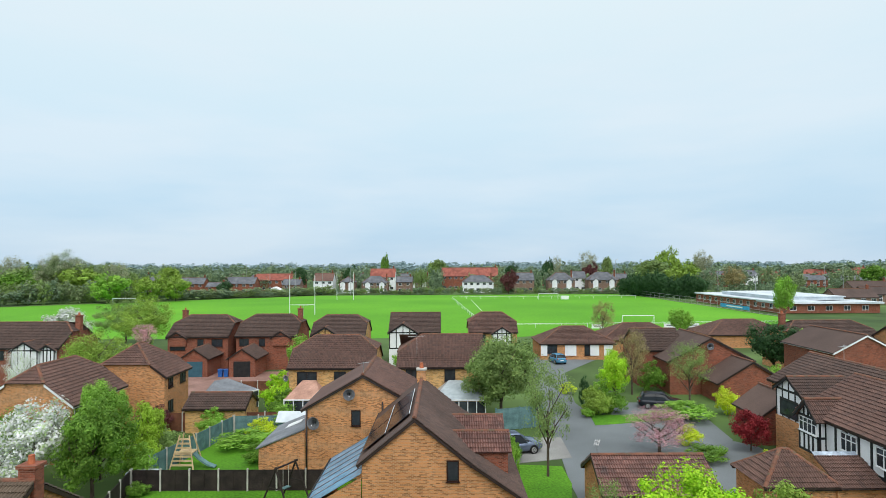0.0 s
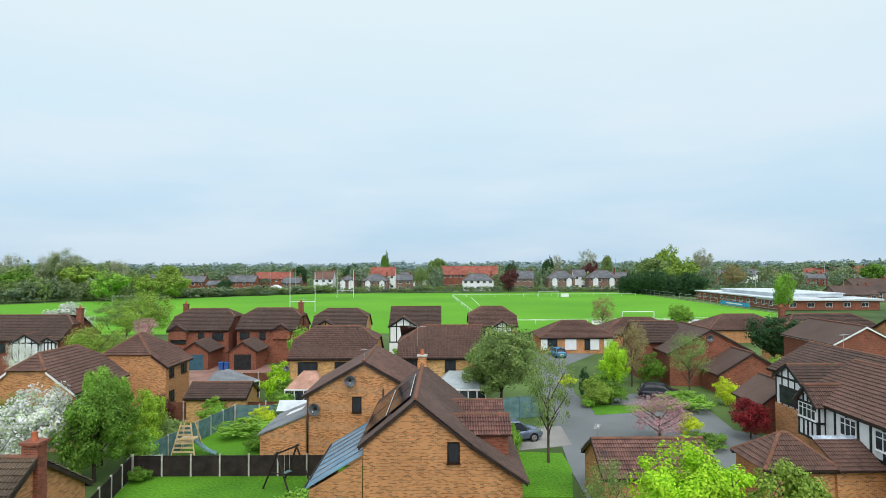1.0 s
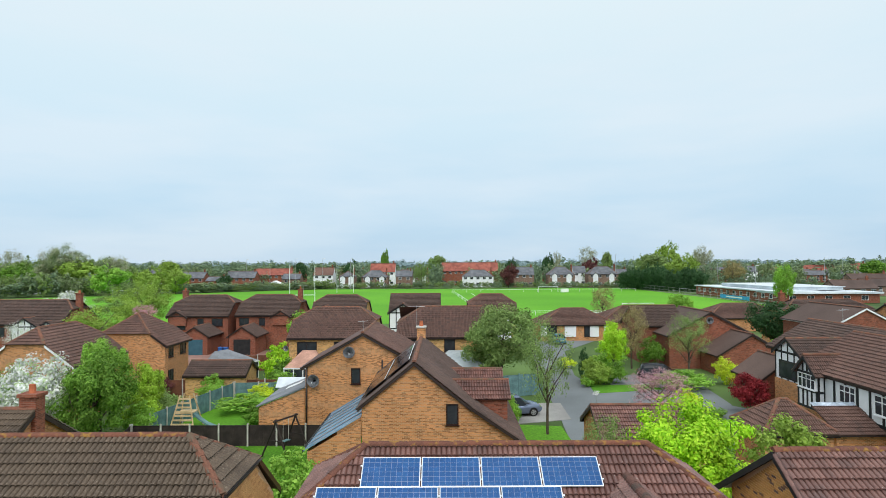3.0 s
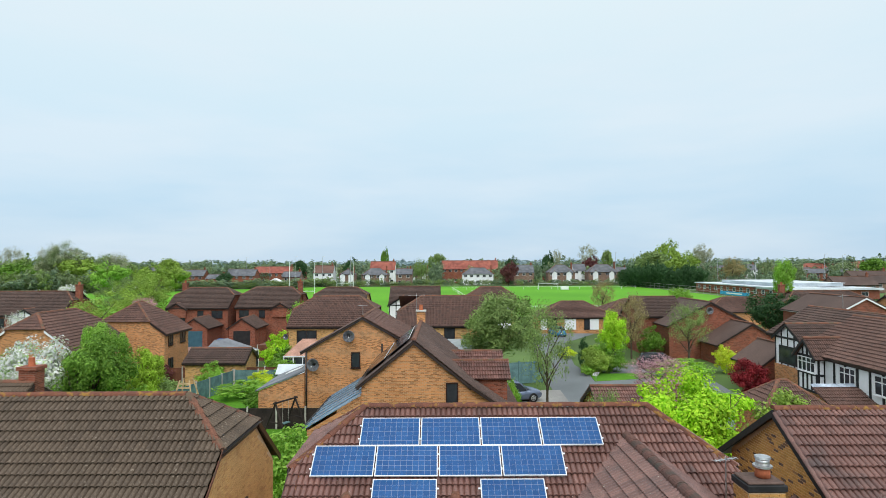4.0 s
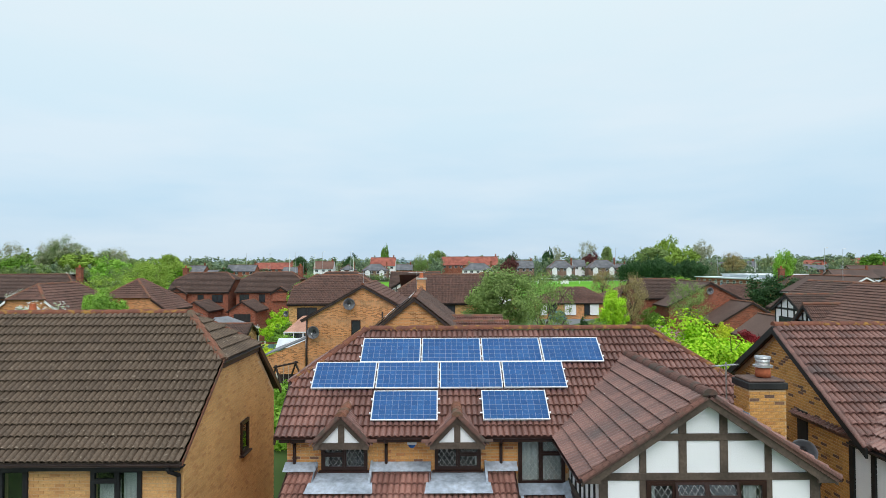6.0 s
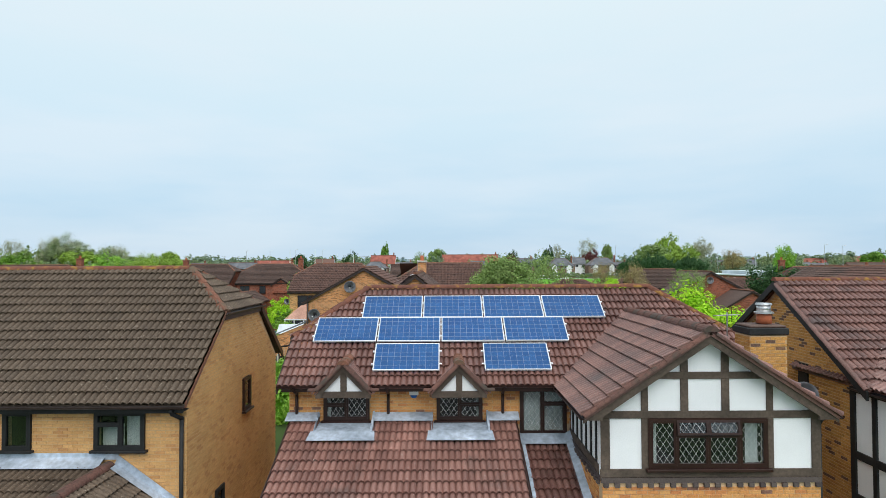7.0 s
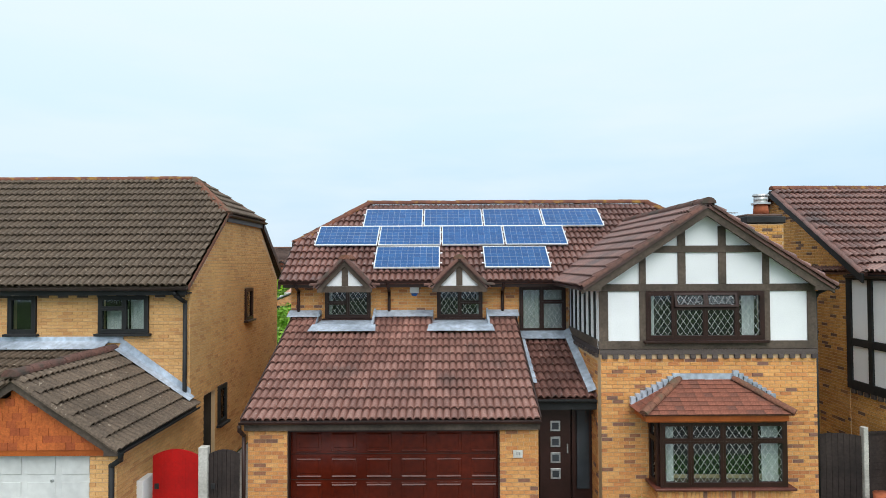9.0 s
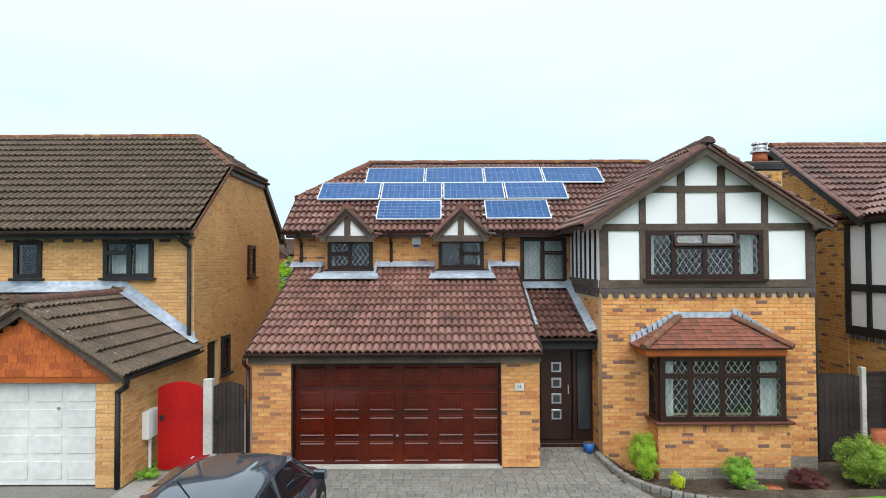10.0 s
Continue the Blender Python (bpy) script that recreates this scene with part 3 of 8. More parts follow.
sheet("driveway", [(4.9, 46), (10.2, 47.5), (10.4, 53), (4.9, 53)], 0.01, M_PAVE, "pale paved driveway beside the lawn", "driveway", 0.1)
sheet("driveway", [(17, 60.8), (26.5, 60.8), (27, 66), (18, 66)], 0.01, M_ROAD, "grey driveway with a parked car", "driveway", 0.1)
sheet("driveway", [(18.2, 40.2), (25.2, 40.2), (26.2, 50), (24.8, 51.8), (18.6, 46)], 0.006, M_ROAD, "grey asphalt driveway before the timbered houses", "driveway", 0.1)
sheet("verge", [(14.4, 56.8), (21.5, 58.5), (21, 60.8), (14.8, 60.6)], 0.03, M_GRASS, "strip of grass beside the close", "verge", 0.1)
sheet("driveway", [(-37, 70), (-20.5, 70), (-20.5, 86), (-37, 86)], 0.0, M_SETT_R, "reddish paved driveway before two garages", "driveway", 0.1)


# ---- windows ----
WINDOW = {}


def window(parent, m, w, h, cols=2, frame_mat=M_DBROWN, bars=()):
    """A far window: a frame with mullions and transoms, a pane to each light and a sill. m: the middle of its foot on the wall, outside to -y."""
    key = (w, h, cols, frame_mat.name, tuple(bars))
    if key not in WINDOW:
        bm, t = bmesh.new(), 0.06
        box(bm, -w / 2, -w / 2 + t, -0.05, 0.06, 0, h)
        box(bm, w / 2 - t, w / 2, -0.05, 0.06, 0, h)
        box(bm, -w / 2 + t, w / 2 - t, -0.05, 0.06, 0, t)
        box(bm, -w / 2 + t, w / 2 - t, -0.05, 0.06, h - t, h)
        for i in range(1, cols):
            x = -w / 2 + w * i / cols
            box(bm, x - t / 2, x + t / 2, -0.045, 0.05, t, h - t)
        for b in bars:
            box(bm, -w / 2 + t, w / 2 - t, -0.04, 0.05, h * b - 0.025, h * b + 0.025)
        f = part("window", bm, frame_mat, None)
        p = part("pane", bx(-w / 2 + t, w / 2 - t, -0.012, 0.0, t, h - t), M_FGLASS, None)
        s = part("sill", bx(-w / 2 - 0.05, w / 2 + 0.05, -0.1, 0.0, -0.05, -0.004), frame_mat, None)
        WINDOW[key] = (f.data, p.data, s.data)
        for ob in (f, p, s):
            bpy.data.objects.remove(ob)
    f = new("window", WINDOW[key][0])
    f.parent, f.matrix_basis = parent, m
    for nm, d in zip(("pane", "sill"), WINDOW[key][1:]):
        ob = new(nm, d)
        ob.parent = f
    return f


SIDE = {"f": 0, "r": 90, "b": 180, "l": 270}


def house(label, x, y, yaw, length, depth, eave=4.9, pitch=0.68, kl=1.0, kr=1.0, wall=M_FBUFF, roof=M_TILE_D, wins=(), gables=(), chimney=None,
          doors=(), frame_mat=M_DBROWN, tiles=True, name="house", category="house", over=0.3, barge=M_GUTTER, ridge=M_RIDGE, group="", single_ridge=False):
    """A house with its ridge along its own x and its front to -y. kl, kr: how far up the slope each end starts to hip (1 a gable, 0 a full hip).
    wins: (side, along, foot, width, height, lights); gables: (along, width, forward, eave, wall material, framed); chimney: (x, y, top)."""
    h = thing(name, label, category, pose(x, y, 0, 0, 0, yaw), group)
    L, D = length / 2, depth / 2
    rise = pitch * D
    # walls with gable ends cut off under the hips
    bm = bmesh.new()
    box(bm, -L, L, -D, D, -0.1, eave)
    for s, k in ((-1, kl), (1, kr)):
        if k > 0:
            y1 = D * (1 - k)
            pts = [(-D, eave), (D, eave), (y1, eave + rise * k), (-y1, eave + rise * k)] if k < 1 else [(-D, eave), (D, eave), (0, eave + rise)]
            part("gable_end", pr(pts, s * L, s * (L - 0.25), "x"), wall, h)
    part("wall", bm, wall, h)
    # slopes
    Do, Lo = D + over, L + over * 0.6
    ez = eave - pitch * over + 0.06
    S = math.hypot(Do, pitch * Do)
    c = Do / S
    rz = ez + pitch * Do
    def outline():
        vl, vr = kl * S, kr * S
        pts = [(0, 0), (2 * Lo, 0)]
        if kr > 0:
            pts.append((2 * Lo, min(vr, S)))
        if kr < 1:
            pts.append((2 * Lo - (S - vr) * c, S))
        if kl < 1:
            pts.append(((S - vl) * c, S))
        if kl > 0:
            pts.append((0, min(vl, S)))
        return pts
    poly = outline()
    slab = bmesh.new()
    for sgn in (1, -1):
        o = Vector((-Lo * sgn, -Do * sgn, ez))
        u, v = Vector((sgn, 0, 0)), Vector((0, sgn * c, pitch * c))
        vs = [slab.verts.new(o + u * a + v * b) for a, b in poly]
        slab.faces.new(vs)
        if tiles and sgn == 1 or tiles == 2:
            roof_tiles(h, o, u, v, poly, roof, samples=7, roll=0.055)
    for s, k in ((-1, kl), (1, kr)):
        if k < 1:
            z0, half = ez + pitch * Do * k, Do * (1 - k)
            o = Vector((s * Lo, -half * s, z0))
            u, v = Vector((0, s, 0)), Vector((-s * c, 0, pitch * c))
            tri = [(0, 0), (2 * half, 0), (half, S * (1 - k))]
            slab.faces.new([slab.verts.new(o + u * a + v * b) for a, b in tri])
            if tiles:
                roof_tiles(h, o, u, v, tri, roof, samples=7, roll=0.055)
            for q in (-1, 1):
                ridge_line(h, (s * Lo, q * half, z0 + 0.04), (s * (Lo - half), 0, rz + 0.05), ridge, single_ridge)
    part("roof", slab, roof, h)
    ridge_line(h, (-Lo + (Do * (1 - kl)), 0, rz + 0.05), (Lo - (Do * (1 - kr)), 0, rz + 0.05), ridge, single_ridge)
    # gutters and barge boards
    for q in (-1, 1):
        part("gutter", bx(-Lo, Lo, q * Do - 0.06, q * Do + 0.06, ez - 0.10, ez + 0.0), M_GUTTER, h)
        part("fascia", bx(-Lo + 0.02, Lo - 0.02, q * (Do - 0.08) - 0.015, q * (Do - 0.08) + 0.015, ez - 0.2, ez - 0.02), barge, h)
    for s, k in ((-1, kl), (1, kr)):
        if k > 0:
            for q in (-1, 1):
                b = bmesh.new()
                yk = q * Do * (1 - k)
                prism(b, [(q * Do, ez - 0.03), (yk, ez + pitch * Do * k - 0.03), (yk, ez + pitch * Do * k - 0.22), (q * Do, ez - 0.22)], s * (Lo - 0.05), s * (Lo + 0.012), "x")
                part("barge_board", b, barge, h)
    for side, along, foot, w, hh, cols in wins:
        half = D if side in "fb" else L
        window(h, pose(0, 0, 0, 0, 0, SIDE[side]) @ Matrix.Translation((along, -half, foot)), w, hh, cols, frame_mat)
    for side, along, w, hh, mt, nm in doors:
        half = D if side in "fb" else L
        d = part(nm, bx(-w / 2, w / 2, -0.03, 0.02, 0, hh), mt, h)
        d.matrix_basis = pose(0, 0, 0, 0, 0, SIDE[side]) @ Matrix.Translation((along, -half, 0))
    for along, gw, fwd, ge, gm, framed in gables:
        g2, y0 = gw / 2, -D - fwd
        gz = ge + pitch * g2
        gb = bmesh.new()
        box(gb, along - g2, along + g2, y0, -D - 0.004 if fwd > 0.05 else -D + 0.2, 0 if fwd > 0.3 else ge - 1.2, ge)
        prism(gb, [(along - g2, ge), (along + g2, ge), (along, gz)], y0, y0 + 0.2)
        part("gable", gb, gm, h)
        back = -Do + (gz - ez) / pitch if gz > ez else -D
        ov = 0.22
        sl = bmesh.new()
        for q in (-1, 1):
            eo = Vector((along + q * (g2 + ov), y0 - 0.2 if q > 0 else back, ge - pitch * ov + 0.08))
            u = Vector((0, q, 0))
            hyp = math.hypot(1, pitch)
            v = Vector((-q / hyp, 0, pitch / hyp))
            SS = (g2 + ov) * hyp
            ln = back - y0 + 0.2
            pl = [(0, 0), (ln, 0), (ln, SS), (0, SS)]
            sl.faces.new([sl.verts.new(eo + u * a + v * b) for a, b in pl])
            if tiles:
                roof_tiles(h, eo, u, v, pl, roof, samples=7, roll=0.055)
        part("gable_roof", sl, roof, h)
        ridge_line(h, (along, y0 - 0.2, gz + 0.12), (along, back, gz + 0.12), ridge, single_ridge)
        for q in (-1, 1):
            bb = bmesh.new()
            prism(bb, [(along + q * (g2 + ov), ge - pitch * ov + 0.06), (along, gz + 0.06), (along, gz - 0.14), (along + q * (g2 + ov), ge - pitch * ov - 0.14)], y0 - 0.21, y0 - 0.16)
            part("gable_board", bb, barge if not framed else M_BLACK, h)
        if framed:
            fb = bmesh.new()
            for i in range(5):
                xx = along - g2 + 0.08 + (gw - 0.16) * i / 4
                top = gz - pitch * abs(xx - along)
                box(fb, xx - 0.07, xx + 0.07, y0 - 0.03, y0 - 0.001, max(0.0 if fwd > 0.3 else ge - 1.2, ge - 2.4), top)
            box(fb, along - g2, along + g2, y0 - 0.04, y0 - 0.002, ge - 0.06, ge + 0.1)
            box(fb, along - g2, along + g2, y0 - 0.04, y0 - 0.002, ge - 2.4 if fwd > 0.3 else ge - 1.2, ge - 2.25 if fwd > 0.3 else ge - 1.1)
            part("timber_frame", fb, M_BLACK, h)
    if chimney:
        cx, cy, ct = chimney
        cb = bmesh.new()
        box(cb, cx - 0.35, cx + 0.35, cy - 0.3, cy + 0.3, 3.5, ct)
        box(cb, cx - 0.42, cx + 0.42, cy - 0.37, cy + 0.37, ct, ct + 0.14)
        st = part("chimney", cb, M_FRED if wall is not M_FYEL else M_FBUFF, h)
        part("chimney_pot", tb((cx, cy, ct + 0.14), (cx, cy, ct + 0.5), 0.14, 0.12, 10), M_POT, st)
    return h


# houses of the close
bh = house("buff brick house with a long dark brown roof end-on", -1.4, 37.8, 90, 11.0, 5.6, 4.75, 0.80, 1, 1, M_FBUFF, M_TILE_D, [("l", 2.03, 3.66, 0.66, 1.12, 1)], chimney=None, over=0.25)
house("buff brick house with satellite dishes on its gable end", -5.6, 47.2, 90, 8.0, 8.2, 5.0, 0.56, 1, 1, M_FBUFF, M_TILE_R, [("l", -0.5, 3.7, 0.66, 1.12, 1)])
house("yellow brick house with a brown half-hipped roof", -11.1, 64.6, 0, 8.4, 8.4, 5.0, 0.62, 0.55, 0.55, M_FYEL, M_TILE_R, [("f", -2.4, 3.2, 2.0, 1.3, 2), ("f", 0.9, 3.6, 1.2, 0.9, 2), ("r", 0.5, 3.3, 0.8, 1.1, 1)])
house("yellow brick house with a brown roof and aerial", -0.1, 64.8, 0, 8.6, 8.4, 5.0, 0.62, 0.45, 1, M_FYEL, M_TILE_R, [("f", 0.9, 3.4, 1.1, 1.3, 1), ("f", -3.0, 3.4, 1.1, 1.3, 2)])
house("brick house with a framed front gable", -15.0, 90.5, 0, 7.6, 8, 5.1, 0.62, 0.6, 0.6, M_FYEL, M_TILE_D, gables=[(-1.7, 3.6, 0.6, 5.1, M_FYEL, True)])
house("black and white timbered house before the field", -4.2, 95.5, 0, 7.6, 8, 5.0, 0.62, 1, 1, M_FBUFF, M_TILE_D, [("f", 0.9, 3.2, 1.1, 1.2, 1)], gables=[(-1.7, 4.2, 1.0, 4.9, M_WHITE, True)])
house("house with white bays and a half-hipped roof before the field", 8.0, 98.5, 0, 7.4, 8, 4.6, 0.66, 0.5, 0.5, M_FYEL, M_TILE_R, [("f", -2.0, 2.9, 1.6, 1.2, 3)], gables=[(1.3, 3.0, 0.6, 4.3, M_WHITE, True)])
house("red brick house with a grey-brown half-hipped roof", -35.3, 91.2, 0, 8.7, 8.4, 5.0, 0.62, 0.6, 0.6, M_FRED, M_TILE_D, [("f", 2.8, 3.4, 1.6, 1.1, 2), ("f", 0.4, 3.4, 0.9, 1.1, 1), ("f", -2.9, 2.9, 2.2, 1.4, 3)], gables=[(-2.9, 2.6, 0.3, 4.7, M_FRED, False)], chimney=(-4.0, 1.0, 8.2))
house("red brick house with an attached garage gable", -25.6, 91.8, 0, 8.7, 8.4, 5.0, 0.62, 0.6, 0.6, M_FRED, M_TILE_D, [("f", -3.2, 3.4, 1.4, 1.1, 2), ("f", -0.6, 3.4, 0.9, 1.1, 1)], gables=[(2.2, 2.6, 0.3, 4.7, M_FRED, False)], chimney=(4.0, 0.0, 8.4))
for gx, gm, gl in ((-33.7, M_TEAL, "red brick garage with a dark teal door"), (-27.2, M_BLACK, "red brick garage with a dark door")):
    house(gl, gx, 84.4, 90, 5.0, 3.6, 2.6, 0.66, 1, 1, M_FRED, M_TILE_D, doors=[("l", 0, 2.3, 2.1, gm, "garage_door")], name="garage", category="garage")
house("yellow brick house with a half-hipped roof end-on", -32.0, 50.3, 90, 7.6, 7.0, 4.6, 0.76, 0.6, 0.6, M_FBUFF, M_TILE_R, [("f", 0.5, 2.6, 1.8, 1.4, 3), ("f", -2.8, 3.2, 1.2, 1.1, 2)], barge=M_UPVC, frame_mat=M_UPVC)
house("yellow brick house with a brown half-hipped roof end-on", -30.45, 60.85, 90, 5.4, 7.5, 4.6, 0.73, 0.4, 0.4, M_FBUFF, M_TILE_R, [("f", 1.3, 3.2, 1.3, 1.2, 2), ("f", -1.4, 3.2, 1.0, 1.2, 2), ("f", -1.4, 0.8, 1.1, 1.2, 2)])
house("white-fronted house with a dark roof and brick end", -55.0, 81, 0, 12.5, 8.6, 4.9, 0.62, 1, 0.6, M_FRED, M_TILE_D, [("f", -5, 3.2, 1.6, 1.2, 2), ("f", -1.5, 3.2, 1.6, 1.2, 2)], gables=[(2.4, 3.4, 0.8, 4.5, M_WHITE, True), (5.0, 2.0, 0.4, 4.5, M_WHITE, True)], chimney=(6.2, 0, 8.4))
house("low outbuilding with a brown tiled roof", -20.6, 56.6, 0, 5.4, 3.4, 2.3, 0.55, 1, 1, M_FYEL, M_TILE_D, name="outbuilding", category="outbuilding", tiles=2)
house("brown-roofed house with a brick chimney end", -23.7, 25.6, 0, 13, 7.2, 3.9, 0.62, 1, 1, M_FBUFF, M_TILE_G, chimney=(6.35, 0.2, 6.7), tiles=2)
# east side
house("red brick house end-on with a satellite dish", 31.2, 74.5, 90, 9, 9.6, 3.9, 0.54, 1, 1, M_FRED, M_TILE_D)
house("red brick wing with a brown tiled roof", 27.2, 78, 0, 5.6, 7, 4.6, 0.6, 1, 1, M_FRED, M_TILE_D)
house("red brick garage wing with a sloping roof", 33.6, 67.6, 90, 4.6, 7.2, 2.3, 0.6, 1, 1, M_FRED, M_TILE_D, name="garage", category="garage")
tu = house("black and white timbered house with white windows", 29.45, 36.3, 90, 13.0, 8.0, 4.95, 0.57, 1, 1, M_FBUFF, M_TILE_R, frame_mat=M_UPVC, tiles=2)
tg = house("timber-gabled house behind the red shrub", 33.0, 48.7, -90, 10.4, 7.2, 4.95, 0.60, 1, 1, M_FBUFF, M_TILE_D, [("f", 1.5, 3.3, 1.5, 1.1, 3)], gables=[(1.5, 3.6, 2.3, 5.15, M_WHITE, True)], tiles=2)
house("brick garage with a brown hipped roof", 20.6, 36.5, 0, 4.1, 3.4, 2.6, 0.8, 0.0, 0.0, M_FBUFF, M_TILE_R, name="garage", category="garage", tiles=2)
house("brick garage with a brown gabled roof", 12.4, 36.6, 0, 6.4, 4.8, 2.3, 0.55, 1, 1, M_FBUFF, M_TILE, name="garage", category="garage", tiles=2)
house("brown-roofed red brick garage", 29.0, 52.8, 90, 4.6, 4.4, 2.55, 0.72, 1, 1, M_FRED, M_TILE_D, name="garage", category="garage")
bung = house("white-walled bungalow with a hipped brown roof", 21.5, 99.5, 0, 12, 8, 2.6, 0.55, 0, 0, M_FBUFF, M_TILE_R, [("f", -4.3, 0.9, 2.0, 1.4, 2), ("f", 1.8, 0.6, 1.6, 1.8, 2)], gables=[], name="bungalow", category="bungalow")
house("bungalow with a hipped brown roof by the field", 33.5, 104, 0, 14, 9, 2.6, 0.5, 0, 0, M_FBUFF, M_TILE_R, name="bungalow", category="bungalow")
house("long bungalow with a brown roof by the field", 55, 112, 0, 15, 9, 2.4, 0.5, 0, 0, M_FBUFF, M_TILE_R, name="bungalow", category="bungalow")
house("brick house with a wide dark brown roof", 54.0, 86, 0, 12, 9, 4.4, 0.55, 0.5, 0.6, M_FBUFF, M_TILE_D, [("r", 0, 3, 1, 1.1, 1)], chimney=(-5.5, 0, 7.8))
house("red brick house with white barge boards", 46.9, 71.6, 90, 10, 7.0, 5.3, 0.52, 1, 1, M_FRED, M_TILE_D, barge=M_UPVC)
house("brown-roofed brick house at the edge of the estate", 64, 80, 0, 10, 8, 4.4, 0.55, 1, 1, M_FBUFF, M_TILE_D)


# ---- near windows ----
def near_window(parent, m, w, h, lights, mat=M_DBROWN, lead=True, curtains=(), sill=True, room=True, open_lights=(), t=0.05):
    """A window that is seen close: frame, a pane and diamond leading to each light, curtains behind, a room box
    coloured near-black for the shade indoors. m: middle of its foot, outside to -y.
    lights: (x0, x1, z0, z1) as shares of the opening."""
    bm = bmesh.new()
    xs, zs = sorted({l[i] for l in lights for i in (0, 1)}), sorted({l[i] for l in lights for i in (2, 3)})
    box(bm, -w / 2, -w / 2 + t, -0.06, 0.05, 0, h)
    box(bm, w / 2 - t, w / 2, -0.06, 0.05, 0, h)
    box(bm, -w / 2 + t, w / 2 - t, -0.06, 0.05, 0, t)
    box(bm, -w / 2 + t, w / 2 - t, -0.06, 0.05, h - t, h)
    fr = part("window", bm, mat, parent)
    fr.matrix_basis = m
    for i, (a, b, c, d) in enumerate(lights):
        x0, x1, z0, z1 = -w / 2 + a * w, -w / 2 + b * w, c * h, d * h
        if a > 0:
            x0 += 0.002
        else:
            x0 += t * 0.9
        if b < 1:
            x1 -= 0.002
        else:
            x1 -= t * 0.9
        z0 = z0 + 0.002 if c > 0 else z0 + t * 0.9
        z1 = z1 - 0.002 if d < 1 else z1 - t * 0.9
        s = 0.046
        cb = bmesh.new()
        box(cb, x0, x0 + s, -0.05, 0.03, z0, z1)
        box(cb, x1 - s, x1, -0.05, 0.03, z0, z1)
        box(cb, x0 + s, x1 - s, -0.05, 0.03, z0, z0 + s)
        box(cb, x0 + s, x1 - s, -0.05, 0.03, z1 - s, z1)
        turn = Matrix.Translation((0, 0, z1)) @ pose(0, -0.015, 0, -16 if i in open_lights else 0) @ Matrix.Translation((0, 0, -z1))
        sash = part("casement", cb, mat, fr)
        sash.matrix_basis = turn
        p = part("pane", bx(x0 + s, x1 - s, -0.012, -0.006, z0 + s, z1 - s), M_GLASS, fr)
        p.visible_shadow = False
        p.matrix_basis = turn
        if lead:
            lb = bmesh.new()
            a0, a1, b0, b1 = x0 + s, x1 - s, z0 + s, z1 - s
            k, dx, th = 1.45, 0.13, 0.0028
            for sg in (1, -1):
                c0 = -2.0
                while c0 < 4.0:
                    # line z = b0 + sg * k * (x - a0 - c0)
                    ends = []
                    for zz in (b0, b1):
                        xx = a0 + c0 + sg * (zz - b0) / k
                        if a0 <= xx <= a1:
                            ends.append((xx, zz))
                    for xx in (a0, a1):
                        zz = b0 + sg * k * (xx - a0 - c0)
                        if b0 < zz < b1:
                            ends.append((xx, zz))
                    if len(ends) == 2:
                        (xa, za), (xb, zb) = ends
                        lb.faces.new([lb.verts.new(q) for q in ((xa - th, -0.017, za), (xa + th, -0.017, za), (xb + th, -0.017, zb), (xb - th, -0.017, zb))])
                    c0 += dx
            ld = part("leading", lb, M_ALU, fr)
            ld.matrix_basis = turn
    for a, b, c, d in curtains:
        cb, n = bmesh.new(), 14
        rows = []
        for i in range(n + 1):
            x = -w / 2 + w * (a + (b - a) * i / n)
            y = 0.16 + 0.025 * math.sin(i * 1.9)
            rows.append((cb.verts.new((x, y, c * h)), cb.verts.new((x, y, d * h))))
        for (p0, p1), (q0, q1) in zip(rows, rows[1:]):
            cb.faces.new((p0, q0, q1, p1))
        part("curtain", cb, M_CURTAIN, fr, smooth=True)
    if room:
        # shallow open box whose near-black colour stands in for indoor shade
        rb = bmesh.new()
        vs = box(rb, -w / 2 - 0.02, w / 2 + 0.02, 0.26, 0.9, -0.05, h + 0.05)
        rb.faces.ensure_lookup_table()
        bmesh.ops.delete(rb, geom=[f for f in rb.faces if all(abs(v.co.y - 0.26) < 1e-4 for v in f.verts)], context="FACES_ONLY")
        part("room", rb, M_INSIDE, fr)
    if sill:
        part("sill", bevelled(bx(-w / 2 - 0.06, w / 2 + 0.06, -0.13, 0.0, -0.06, -0.004), 0.008, 1), M_DBROWN if mat is M_DBROWN else M_BLACK, fr)
    return fr


def slope_board(x0, z0, x1, z1, drop, y0, y1, axis="y"):
    return pr([(x0, z0), (x1, z1), (x1, z1 - drop), (x0, z0 - drop)], y0, y1, axis)


def gutter(parent, p0, p1, mat=M_GUTTER, r=0.06):
    """A half-round gutter with a closed back, from p0 to p1."""
    p0, p1 = Vector(p0), Vector(p1)
    x = (p1 - p0).normalized()
    y = Vector((0, 0, 1)).cross(x)
    bm, n = bmesh.new(), 6
    ring = []
    for p in (p0, p1):
        ring.append([bm.verts.new(p + y * math.cos(a) * r - Vector((0, 0, math.sin(a) * r))) for a in [math.pi * i / n for i in range(n + 1)]]
                    + [bm.verts.new(p + y * math.cos(a) * r * 0.8 - Vector((0, 0, math.sin(a) * r * 0.8 - 0.004))) for a in [math.pi * (n - i) / n for i in range(n + 1)]])
    k = len(ring[0])
    for i in range(k):
        bm.faces.new((ring[0][i], ring[0][(i + 1) % k], ring[1][(i + 1) % k], ring[1][i]))
    bm.faces.new(ring[0][::-1])
    bm.faces.new(ring[1])
    bmesh.ops.recalc_face_normals(bm, faces=bm.faces[:])
    return part("gutter", bm, mat, parent)


